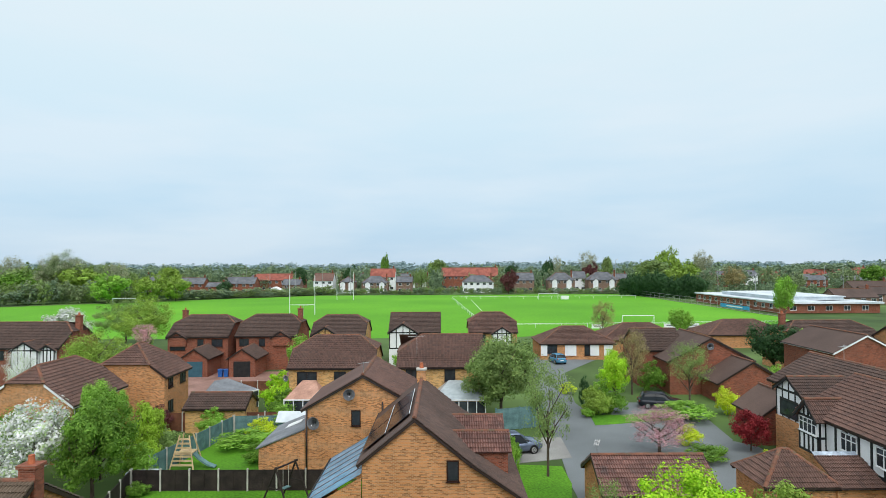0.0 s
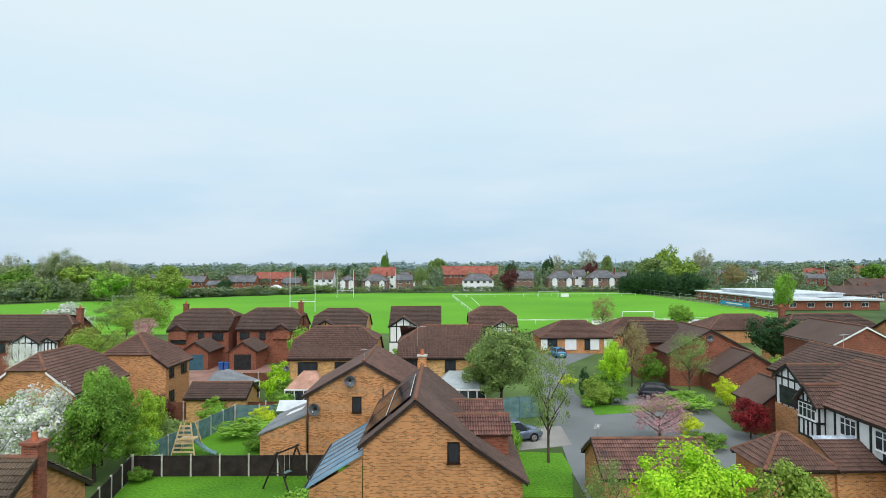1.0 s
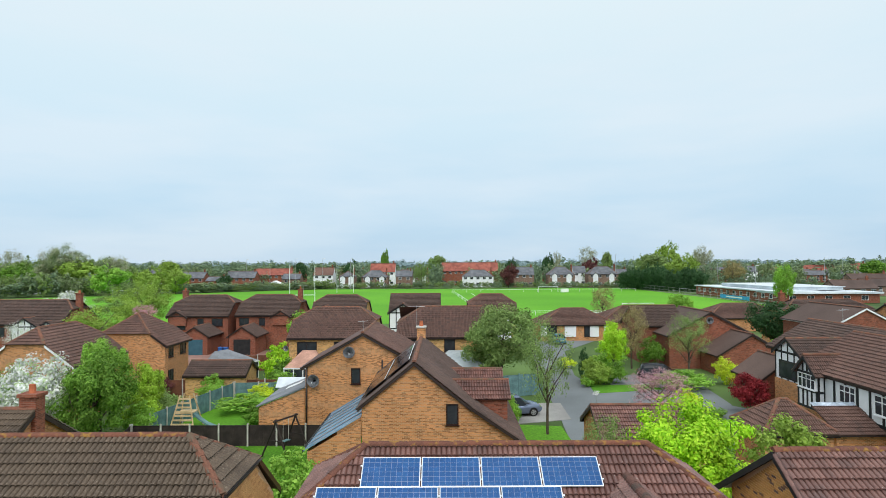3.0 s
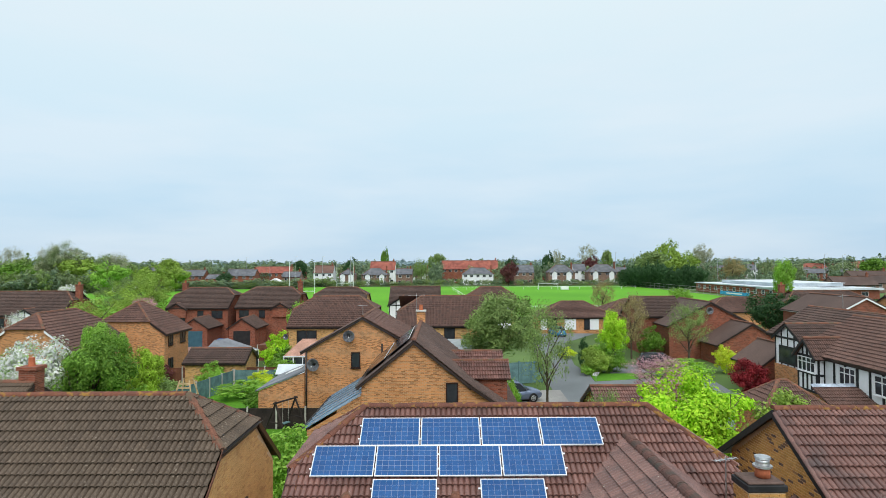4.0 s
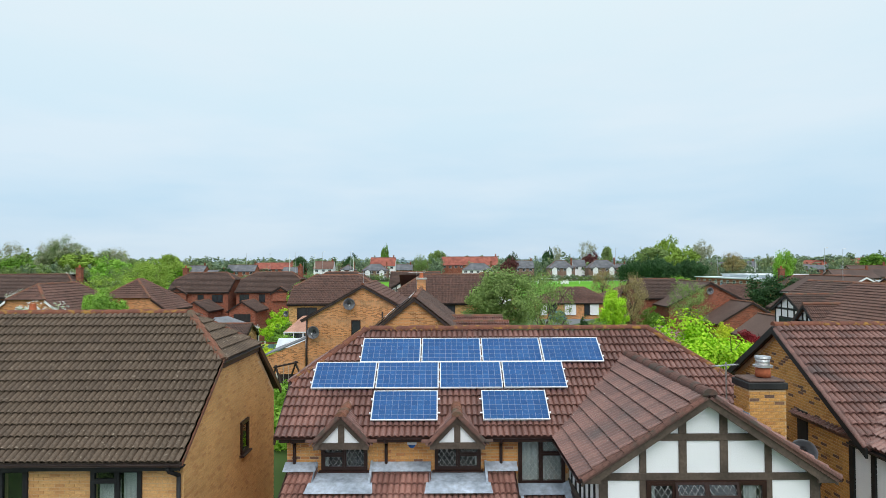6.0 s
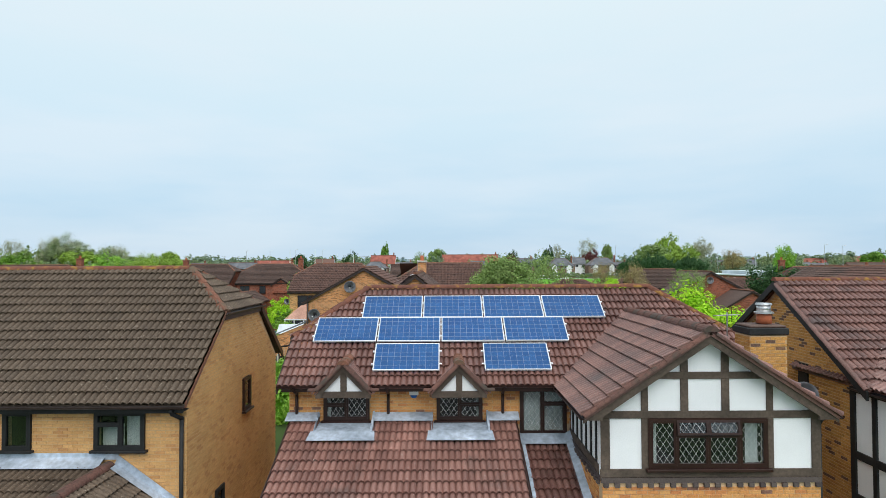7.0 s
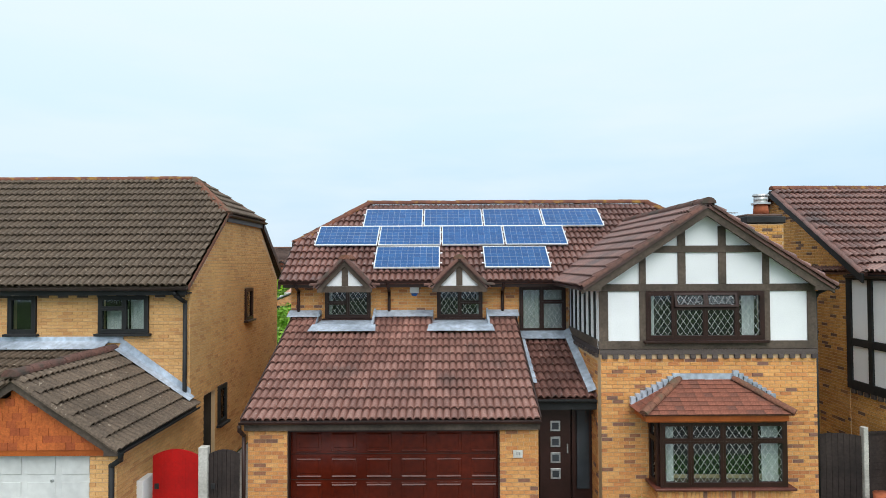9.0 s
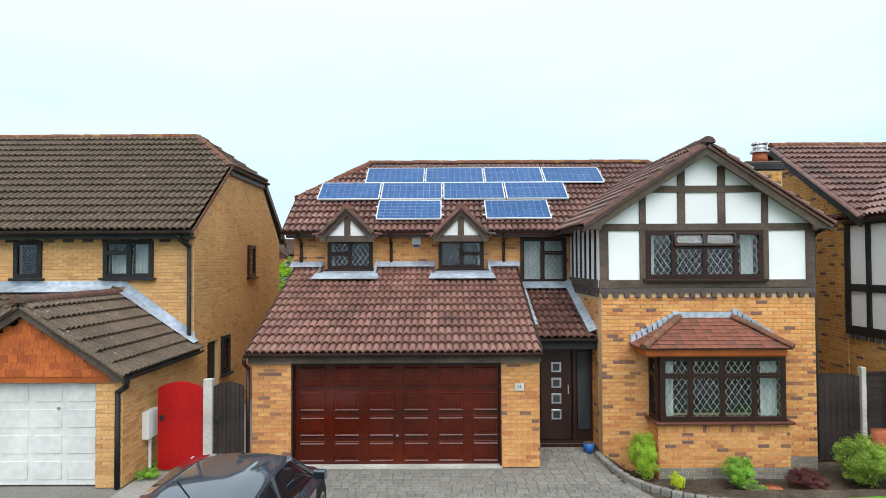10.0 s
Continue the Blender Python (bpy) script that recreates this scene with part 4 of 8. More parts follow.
def pipe(parent, pts, mat=M_GUTTER, r=0.038):
    bm = bmesh.new()
    for a, b in zip(pts, pts[1:]):
        tube(bm, a, b, r, n=10)
    for q in pts[1:-1]:
        bmesh.ops.create_icosphere(bm, subdivisions=2, radius=r * 1.12, matrix=Matrix.Translation(q))
    return part("downpipe", bm, mat, parent, smooth=True)


def slope_slab(parent, name, o, u, v, poly, mat, drop=0.06):
    """The boards under a slope's tiles."""
    o, u, v = Vector(o), Vector(u).normalized(), Vector(v).normalized()
    n = u.cross(v)
    bm = bmesh.new()
    a = [bm.verts.new(o + u * p + v * q - n * 0.004) for p, q in poly]
    b = [bm.verts.new(o + u * p + v * q - n * drop) for p, q in poly]
    bm.faces.new(a)
    bm.faces.new(b[::-1])
    for i in range(len(a)):
        j = (i + 1) % len(a)
        bm.faces.new((a[j], a[i], b[i], b[j]))
    return part(name, bm, mat, parent)


def strip(parent, name, pts, mat, th=0.008):
    """A thin dressed sheet along a closed outline of points in space."""
    bm = bmesh.new()
    vs = [bm.verts.new(p) for p in pts]
    f = bm.faces.new(vs)
    bm.normal_update()
    bmesh.ops.solidify(bm, geom=[f], thickness=th)
    return part(name, bm, mat, parent)


X, Y, Z = Vector((1, 0, 0)), Vector((0, 1, 0)), Vector((0, 0, 1))


def slope_v(pitch, direction):
    return (Vector(direction) + Z * pitch).normalized()


# ---- the house with the solar panels ----
h0 = thing("detached_house", "buff brick and half-timbered house with solar panels on its brown roof", "house")
PM = 0.66
# main walls
mw = bmesh.new()
upper_holes = [(-2.89 + 3.75, -1.75 + 3.75, 3.72, 4.46), (-0.08 + 3.75, 1.06 + 3.75, 3.72, 4.46), (1.99 + 3.75, 3.15 + 3.75, 3.36, 4.50)]
wall_slab(mw, (-3.75, 15.2, 0), X, 6.99, 4.75, 0.25, upper_holes)
main_front = part("front_wall", mw, M_MORTAR, h0)
bricks(main_front, (-3.75, 15.2, 0), X, 6.99, 4.72, M_BRICK, upper_holes, v0=3.6, single=40)
lw = pr([(15.46, 0), (21.0, 0), (21.0, 4.8), (19.9, 5.66), (16.3, 5.66), (15.46, 5.1)], -3.75, -3.5, "x")
left_wall = part("side_wall", lw, M_FBUFF, h0)
part("side_wall", pr([(15.46, 0), (21.0, 0), (21.0, 4.8), (19.9, 5.66), (16.3, 5.66), (15.46, 5.1)], 7.55, 7.8, "x"), M_FBUFF, h0)
part("rear_wall", bx(-3.5, 7.55, 20.75, 21.0, 0, 4.8), M_FBUFF, h0)
# main roof, half-hipped both ends
SL = math.hypot(3.33, 3.33 * PM)
c0 = 3.33 / SL
k0 = 0.46 * SL
mpoly = [(0, 0), (11.95, 0), (11.95, k0), (11.95 - (SL - k0) * c0, SL), ((SL - k0) * c0, SL), (0, k0)]
roof0 = slope_slab(h0, "roof", (-3.95, 14.77, 4.62), X, slope_v(PM, Y), mpoly, M_TILE)
roof_tiles(roof0, (-3.95, 14.77, 4.62), X, slope_v(PM, Y), mpoly, M_TILE, single=150, samples=13, near=(5, 1))
back0 = slope_slab(h0, "rear_roof", (8.0, 21.43, 4.62), -X, slope_v(PM, -Y), mpoly, M_TILE)
for sx, x0 in ((-1, -3.95), (1, 8.0)):
    z0 = 4.62 + 0.46 * 3.33 * PM
    half = 3.33 * 0.54
    o = Vector((x0, 18.1 - half * sx, z0))
    tri = [(0, 0), (2 * half, 0), (half, SL - k0)]
    hp = slope_slab(h0, "hip_roof", o, Y * sx, slope_v(PM, -X * sx), tri, M_TILE)
    roof_tiles(hp, o, Y * sx, slope_v(PM, -X * sx), tri, M_TILE, samples=9)
    ridge_line(h0, (x0, 18.1 - half, z0 + 0.04), (x0 - sx * half, 18.1, 6.93), M_RIDGE_M, r=0.12)
    ridge_line(h0, (x0, 18.1 + half, z0 + 0.04), (x0 - sx * half, 18.1, 6.93), M_RIDGE_M, r=0.12)
    part("barge_board", slope_board(14.77, 4.66, 16.3, 5.67, 0.2, x0 - 0.02, x0 + 0.02, "x"), M_GUTTER, h0)
    part("hip_gutter", bx(x0 - 0.06, x0 + 0.06, 16.3, 19.9, z0 - 0.09, z0 + 0.01), M_GUTTER, h0)
ridge_line(h0, (-2.2, 18.1, 6.93), (6.25, 18.1, 6.93), M_RIDGE_M, r=0.12)
# eaves
part("soffit", bx(-3.75, 3.2, 14.83, 15.2, 4.52, 4.56), M_DBROWN, h0)
part("fascia", bx(-3.85, 3.2, 14.80, 14.83, 4.50, 4.66), M_DBROWN, h0)
for gx0, gx1 in ((-3.95, -2.97), (-1.63, -0.20), (1.12, 2.9)):
    gutter(h0, (gx0, 14.74, 4.66), (gx1, 14.74, 4.66), M_DBROWN)
for px in (-3.55, -1.28, 1.56):
    pipe(h0, [(px, 14.76, 4.62), (px, 14.78, 4.54), (px, 15.13, 4.40), (px, 15.13, 3.80)], M_DBROWN)
# dormer gables over two windows, set just before the eaves
for dx in (-2.31, 0.47):
    dr = part("dormer", pr([(dx - 0.53, 4.54), (dx + 0.53, 4.54), (dx, 5.12)], 14.66, 14.70), M_WHITE, h0, "white panel between brown timbers")
    part("tie_beam", bx(dx - 0.60, dx + 0.60, 14.62, 14.70, 4.39, 4.54), M_TIMBER, dr)
    part("king_post", bx(dx - 0.075, dx + 0.075, 14.635, 14.66, 4.544, 5.06), M_TIMBER, dr)
    part("dormer_soffit", bx(dx - 0.60, dx + 0.60, 14.70, 15.19, 4.41, 4.45), M_TIMBER, dr)
    for s in (-1, 1):
        part("cheek", bx(dx + s * 0.58 - 0.03, dx + s * 0.58 + 0.03, 14.70, 15.0, 4.45, 4.62), M_TIMBER, dr)
        part("barge_board", pr([(dx + s * 0.66, 4.47), (dx, 5.17), (dx, 5.02), (dx + s * 0.50, 4.50), (dx + s * 0.54, 4.39), (dx + s * 0.66, 4.39)], 14.58, 14.64), M_TIMBER, dr)
        o = Vector((dx + s * 0.70, 14.56 if s > 0 else 15.66, 4.50))
        sv = slope_v(1.02, -X * s)
        sl = 0.70 * math.hypot(1, 1.02)
        pl = [(0, 0), (1.10, 0), (1.10, sl), (0, sl)]
        slope_slab(dr, "dormer_roof", o, Y * s, sv, pl, M_TILE, 0.04)
        roof_tiles(dr, o, Y * s, sv, pl, M_TILE, samples=9, roll=0.035, lip=0.03)
        # the foot of the small roof kicks out over the eaves
        ridge_line(h0, (dx + s * 0.84, 14.68, 4.60), (dx + s * 0.62, 14.60, 4.62), M_VERGE, r=0.07, seg=0.22)
        ridge_line(h0, (dx + s * 0.64, 14.57, 4.62), (dx + s * 0.06, 14.57, 5.20), M_VERGE, r=0.10, seg=0.27)
    ridge_line(h0, (dx, 14.52, 5.24), (dx, 15.76, 5.24), M_RIDGE, r=0.13, seg=0.35)
# upper windows
WL2 = [(0, 0.5, 0, 0.52), (0, 0.5, 0.52, 1), (0.5, 1, 0, 1)]
WR2 = [(0.5, 1, 0, 0.52), (0.5, 1, 0.52, 1), (0, 0.5, 0, 1)]
near_window(h0, Matrix.Translation((-2.32, 15.2, 3.72)), 1.14, 0.74, WL2, curtains=[(0.05, 0.12, 0.05, 0.95)])
near_window(h0, Matrix.Translation((0.49, 15.2, 3.72)), 1.14, 0.74, WR2, curtains=[(0.88, 0.95, 0.05, 0.95)])
near_window(h0, Matrix.Translation((2.57, 15.2, 3.36)), 1.16, 1.14, [(0, 0.48, 0, 1), (0.48, 1, 0, 0.66), (0.48, 1, 0.66, 1)], curtains=[(0.06, 0.46, 0.03, 0.97), (0.55, 0.95, 0.03, 0.97)], lead=True)
# alarm box
al = part("alarm_box", bevelled(bx(-0.76, -0.53, 15.12, 15.19, 4.34, 4.55), 0.015), M_UPVC, h0)
part("alarm_foot", bevelled(pr([(-0.74, 4.335), (-0.55, 4.335), (-0.60, 4.27), (-0.69, 4.27)], 15.125, 15.185), 0.008, 1), M_BLUEP, al)
# lead flashings where the garage roof meets the wall
PG = 0.41
def groof(y):
    return 2.19 + PG * (y - 11.28)
for fa, fb in ((-3.78, -2.98), (-1.66, -0.17), (1.15, 1.95)):
    part("flashing", bx(fa, fb, 15.155, 15.18, 3.70, 3.92), M_LEAD, h0)
    strip(h0, "flashing", [(fa, 14.86, groof(14.86) + 0.13), (fb, 14.86, groof(14.86) + 0.13), (fb, 15.17, groof(15.17) + 0.135), (fa, 15.17, groof(15.17) + 0.135)], M_LEAD)
for dx in (-2.32, 0.49):
    strip(h0, "apron", [(dx - 0.80, 14.20, groof(14.20) + 0.12), (dx + 0.80, 14.20, groof(14.20) + 0.12), (dx + 0.76, 14.56, 3.63), (dx - 0.76, 14.56, 3.63)], M_LEAD)
    strip(h0, "apron", [(dx - 0.68, 14.555, 3.63), (dx + 0.68, 14.555, 3.63), (dx + 0.68, 15.15, 3.685), (dx - 0.68, 15.15, 3.685)], M_LEAD)
    for s in (-1, 1):
        part("apron_cheek", pr([(14.50, 3.5), (15.15, 3.6), (15.15, 3.96), (14.50, groof(14.50) + 0.13)], dx + s * 0.67 - 0.012, dx + s * 0.70 + 0.012, "x"), M_LEAD, h0)
# garage roof
GSL = (15.2 - 11.28) * math.hypot(1, PG)
GCUT = 3.300
gpoly = [(0, 0), (5.55, 0), (5.55, GCUT), (0, GCUT)]
groof_ob = slope_slab(h0, "garage_roof", (-3.68, 11.28, 2.15), X, slope_v(PG, Y), gpoly, M_TILE_P)
roof_tiles(groof_ob, (-3.68, 11.28, 2.15), X, slope_v(PG, Y), gpoly, M_TILE_P, single=230, samples=13, near=(3, 0), w=0.2775)
# the top of that roof runs on between the two window aprons
for ua, ub in ((0, 0.70), (2.02, 3.51), (4.83, 5.55)):
    up_poly = [(ua, GCUT), (ub, GCUT), (ub, GSL), (ua, GSL)]
    slope_slab(h0, "garage_roof", (-3.68, 11.28, 2.15), X, slope_v(PG, Y), up_poly, M_TILE_P)
    roof_tiles(groof_ob, (-3.68, 11.28, 2.15), X, slope_v(PG, Y), up_poly, M_TILE_P, samples=13, w=0.2775)
part("verge", slope_board(11.30, 2.225, 15.18, 2.225 + PG * 3.88, 0.1, 1.872, 1.90, "x"), M_DBROWN, h0)
part("verge", slope_board(11.30, 2.225, 15.18, 2.225 + PG * 3.88, 0.1, -3.712, -3.684, "x"), M_DBROWN, h0)
gutter(h0, (-3.70, 11.22, 2.17), (1.88, 11.22, 2.17), M_DBROWN)
part("garage_fascia", bx(-3.64, 1.86, 11.30, 11.34, 1.985, 2.14), M_TIMBER, h0)
part("garage_soffit", bx(-3.64, 1.86, 11.34, 11.42, 1.985, 2.02), M_TIMBER, h0)
pipe(h0, [(-3.70, 11.23, 2.10), (-3.70, 11.24, 2.0), (-3.66, 11.36, 1.88), (-3.66, 11.36, 0.0)], M_DBROWN)
# garage walls and door
gp = part("garage_pier", bx(-3.60, -2.86, 11.41, 11.75, 0, 1.99), M_MORTAR, h0)
bricks(gp, (-3.60, 11.41, 0), X, 0.74, 1.99, M_BRICK, single=60)
gp2 = part("garage_pier", bx(1.125, 1.84, 11.41, 11.75, 0, 1.99), M_MORTAR, h0)
bricks(gp2, (1.125, 11.41, 0), X, 0.715, 1.99, M_BRICK, single=60)
gs = part("garage_side_wall", bx(1.60, 1.84, 11.75, 15.19, 0, 2.3), M_MORTAR, h0)
bricks(gs, (1.84, 11.41, 0), Y, 1.4, 2.1, M_BRICK)
gs2 = part("garage_side_wall", bx(-3.55, -3.3, 11.75, 15.19, 0, 2.3), M_MORTAR, h0)
gd = part("garage_door", bx(-2.86, 1.125, 11.56, 11.61, 0.02, 1.99), M_GDOOR, h0, "glossy mahogany-coloured panelled garage door")
part("lintel", bx(-2.86, 1.125, 11.42, 11.60, 1.93, 1.99), M_DBROWN, h0)
part("threshold", bx(-2.86, 1.125, 11.38, 11.62, -0.02, 0.02), M_CONC, h0)
for i in range(6):
    for j in range(4):
        px0, pz0 = -2.86 + 0.06 + i * 0.6635, 0.03 + j * 0.482
        pan = bmesh.new()
        box(pan, px0 + 0.07, px0 + 0.56, 11.545, 11.559, pz0 + 0.06, pz0 + 0.43)
        box(pan, px0 + 0.13, px0 + 0.50, 11.533, 11.546, pz0 + 0.12, pz0 + 0.37)
        pn_ = part("door_panel", bevelled(pan, 0.006, 1), M_GDOOR, gd)
        for za_ in (0.052, 0.372):
            part("bead", pr([(11.558, pz0 + za_), (11.527, pz0 + za_), (11.527, pz0 + za_ + 0.004), (11.546, pz0 + za_ + 0.026), (11.558, pz0 + za_ + 0.026)], px0 + 0.09, px0 + 0.54, "x"), M_GDOOR, pn_)
for j in range(1, 4):
    part("door_seam", bx(-2.84, 1.105, 11.552, 11.561, 0.03 + j * 0.482 - 0.006, 0.03 + j * 0.482 + 0.006), M_DBROWN, gd)
part("door_handle", tb((-0.86, 11.53, 0.56), (-0.86, 11.56, 0.56), 0.022, 0.03, 12), M_METAL, gd)
for mx_ in (-2.865, 1.13):
    part("door_jamb", bx(mx_ - 0.035, mx_ + 0.035, 11.43, 11.56, 0, 1.99), M_DBROWN, h0)
# plaque: its digits are left as bars
pq = part("plaque", bevelled(bx(1.37, 1.55, 11.375, 11.397, 1.44, 1.58), 0.006, 1), M_SLATE, h0, "small pale slate plaque")
pq.data.materials.clear()
pq.data.materials.append(M_CONC)
for bx_ in (1.435, 1.475):
    part("plaque_mark", bx(bx_, bx_ + 0.014, 11.371, 11.376, 1.49, 1.55), M_SLATE, pq)
# porch
PP = 0.36
PSL = (15.2 - 12.5) * math.hypot(1, PP)
ppoly = [(0, 0), (1.24, 0), (1.24, PSL), (0, PSL)]
pf = slope_slab(h0, "porch_roof", (1.99, 12.5, 2.27), X, slope_v(PP, Y), ppoly, M_TILE)
roof_tiles(pf, (1.99, 12.5, 2.27), X, slope_v(PP, Y), ppoly, M_TILE, single=20, samples=13)
gutter(h0, (1.96, 12.45, 2.27), (3.22, 12.45, 2.27), M_BLACK)
part("porch_fascia", bx(1.86, 3.23, 12.5, 12.54, 2.06, 2.24), M_BLACK, h0)
part("porch_soffit", bx(1.86, 3.23, 12.54, 12.9, 2.06, 2.09), M_BLACK, h0)
strip(h0, "flashing", [(3.06, 12.5, 2.42), (3.23, 12.5, 2.48), (3.23, 15.15, 3.46), (3.06, 15.15, 3.38)], M_LEAD)
strip(h0, "flashing", [(1.99, 12.9, 2.54), (2.07, 12.9, 2.54), (2.07, 15.1, 3.34), (1.99, 15.1, 3.34)], M_LEAD)
strip(h0, "flashing", [(1.97, 14.78, 3.24), (3.22, 14.78, 3.24), (3.22, 15.16, 3.40), (1.97, 15.16, 3.40)], M_LEAD)
part("porch_wall", bx(1.84, 3.24, 12.95, 13.1, 0, 2.4), M_DBROWN, h0)
fd = part("front_door", bevelled(bx(2.10, 2.76, 12.90, 12.948, 0.08, 2.02), 0.006, 1), M_DBROWN, h0, "dark brown front door with four square lights")
for j in range(4):
    zc = 0.62 + j * 0.335
    part("door_light_frame", bevelled(bx(2.33, 2.55, 12.875, 12.90, zc - 0.11, zc + 0.11), 0.008, 1), M_METAL, fd)
    part("door_light", bx(2.37, 2.51, 12.868, 12.876, zc - 0.07, zc + 0.07), M_FGLASS, fd)
part("door_handle", bevelled(bx(2.68, 2.71, 12.86, 12.898, 1.05, 1.25), 0.006, 1), M_METAL, fd)
part("door_frame", bx(1.99, 2.07, 12.86, 12.95, 0, 2.08), M_DBROWN, h0)
part("door_frame", bx(2.79, 2.86, 12.86, 12.95, 0, 2.08), M_DBROWN, h0)
sidelight = part("side_light", bx(2.90, 3.16, 12.90, 12.93, 0.3, 1.95), M_FGLASS, h0)
part("door_step", bevelled(bx(1.95, 3.2, 12.65, 12.95, -0.02, 0.075), 0.01, 1), M_DBROWN, h0)

# gabled bay
gb_holes = [(4.16 - 3.24, 6.54 - 3.24, 3.52, 4.50)]
gbb = bmesh.new()
wall_slab(gbb, (3.24, 12.2, -0.5), X, 4.34, 3.83, 0.25, [(4.3 - 3.24, 6.6 - 3.24, 1.25, 2.5)])
bay_wall = part("bay_wall", gbb, M_MORTAR, h0)
bricks(bay_wall, (3.24, 12.2, -0.45), X, 4.34, 3.60, M_BRICK, [(4.2 - 3.24, 6.75 - 3.24, -1, 2.55), (6.75 - 3.24, 4.35, -1, 0.36)], single=230)
bricks(bay_wall, (6.78, 12.2, -0.45), X, 0.80, 0.375, M_SETT)
rw = part("return_wall", bx(3.24, 3.49, 12.45, 15.2, 0, 3.33), M_MORTAR, h0)
# its brick face looks to the porch
bricks(rw, (3.24, 15.2, 0), -Y, 2.75, 3.12, M_BRICK, [(0, 2.75 + 0.1, -1, 0.0)], single=20)
part("side_wall", bx(7.33, 7.58, 12.45, 15.46, 0, 4.75), M_FBUFF, h0)
# dentil course of dark bricks
part("corbel", bx(3.22, 7.60, 12.165, 12.2, 3.235, 3.33), M_BRICK_D, h0)
for i in range(20):
    xx = 3.26 + i * 0.2215
    part("dentil", bevelled(bx(xx, xx + 0.105, 12.14, 12.196, 3.15, 3.232), 0.004, 1), M_BRICK_D, h0)
part("corbel", bx(3.205, 3.238, 12.3, 15.1, 3.235, 3.33), M_BRICK_D, h0)
for i in range(12):
    yy = 12.35 + i * 0.2215
    part("dentil", bx(3.18, 3.236, yy, yy + 0.105, 3.15, 3.232), M_BRICK_D, h0)
# rendered upper storey with its window
ub = bmesh.new()
wall_slab(ub, (3.24, 12.22, 3.33), X, 4.34, 1.45, 0.2, [(4.16 - 3.24, 6.54 - 3.24, 0.19, 1.17)])
upper = part("rendered_wall", ub, M_WHITE, h0, "white rendered panels")
part("rendered_gable", pr([(3.24, 4.78), (7.58, 4.78), (5.38, 6.12)], 12.22, 12.42), M_WHITE, h0)
part("rendered_return", bx(3.26, 3.46, 12.42, 15.2, 3.33, 4.75), M_WHITE, h0)
def timber(x0, x1, z0, z1, nm="timber"):
    part(nm, bevelled(bx(x0, x1, 12.185, 12.218, z0, z1), 0.006, 1), M_TIMBER, upper)
def rake(x):
    return 6.10 - 0.65 * abs(x - 5.36)
timber(3.20, 7.62, 3.335, 3.50, "sill_beam")
timber(3.24, 7.58, 4.50, 4.645, "tie_beam")
timber(4.05, 6.77, 5.28, 5.42, "collar_beam")
for a, b in ((3.22, 3.40), (7.42, 7.60)):
    timber(a, b, 3.50, 4.50, "post")
for a, b in ((4.035, 4.17), (6.53, 6.665)):
    timber(a, b, 3.50, 4.50, "post")
    timber(a, b, 4.645, 5.279, "post")
for a, b in ((4.82, 4.975), (5.64, 5.795)):
    timber(a, b, 4.645, 5.28, "post")
    timber(a, b, 5.42, rake((a + b) / 2) - 0.05, "post")
for i in range(6):
    yy = 12.62 + i * 0.44
    part("stud", bx(3.235, 3.262, yy, yy + 0.10, 3.50, 4.66), M_BLACK, h0)
part("sill_beam", bx(3.225, 3.262, 12.42, 15.19, 3.335, 3.50), M_TIMBER, h0)
near_window(h0, Matrix.Translation((5.35, 12.22, 3.52)), 2.38, 0.98,
            [(0, 0.235, 0, 1), (0.235, 0.5, 0, 0.66), (0.5, 0.765, 0, 0.66), (0.235, 0.5, 0.66, 1), (0.5, 0.765, 0.66, 1), (0.765, 1, 0, 1)],
            curtains=[(0.02, 0.10, 0.03, 0.97), (0.85, 0.96, 0.03, 0.97)], open_lights=(3, 4))
# bay roof over the gable
PB = 0.66
rzb = 6.24
for s in (-1, 1):
    hw = 2.50
    o = Vector((5.33 + s * hw, 11.92 if s > 0 else 17.2, rzb - PB * hw))
    sv = slope_v(PB, -X * s)
    sl = hw * math.hypot(1, PB)
    ln = 17.2 - 11.92
    pl = [(0, 0), (ln, 0), (ln, sl), (0, sl)]
    gr = slope_slab(h0, "gable_roof", o, Y * s, sv, pl, M_TILE)
    roof_tiles(gr, o, Y * s, sv, pl, M_TILE, single=120 if s < 0 else 0, samples=13, near=(ln, 2))
    part("barge_board", pr([(5.33 + s * hw, rzb - PB * hw - 0.02), (5.33, rzb - 0.02), (5.33, rzb - 0.23), (5.33 + s * 2.12, rzb - PB * 2.12 - 0.25), (5.33 + s * 2.12, 4.52), (5.33 + s * 2.42, 4.52), (5.33 + s * hw, rzb - PB * hw - 0.13)], 11.96, 12.02), M_TIMBER, h0)
    part("soffit", pr([(5.33 + s * hw, rzb - PB * hw - 0.05), (5.33, rzb - 0.05), (5.33, rzb - 0.09), (5.33 + s * hw, rzb - PB * hw - 0.09)], 12.02, 12.22), M_TIMBER, h0)
    ridge_line(h0, (5.33 + s * (hw + 0.02), 11.95, rzb - PB * hw + 0.05), (5.33 + s * 0.1, 11.95, rzb - 0.02), M_VERGE, r=0.085, seg=0.33)
    gutter(h0, (5.33 + s * (hw + 0.04), 11.95, rzb - PB * hw), (5.33 + s * (hw + 0.04), 14.7, rzb - PB * hw), M_DBROWN)
ridge_line(h0, (5.33, 11.88, rzb + 0.06), (5.33, 17.3, rzb + 0.06), M_VERGE, r=0.14)
pipe(h0, [(7.85, 12.1, 4.58), (7.7, 12.3, 4.45), (7.64, 12.3, 4.35), (7.64, 12.3, 0.0)], M_BLACK)

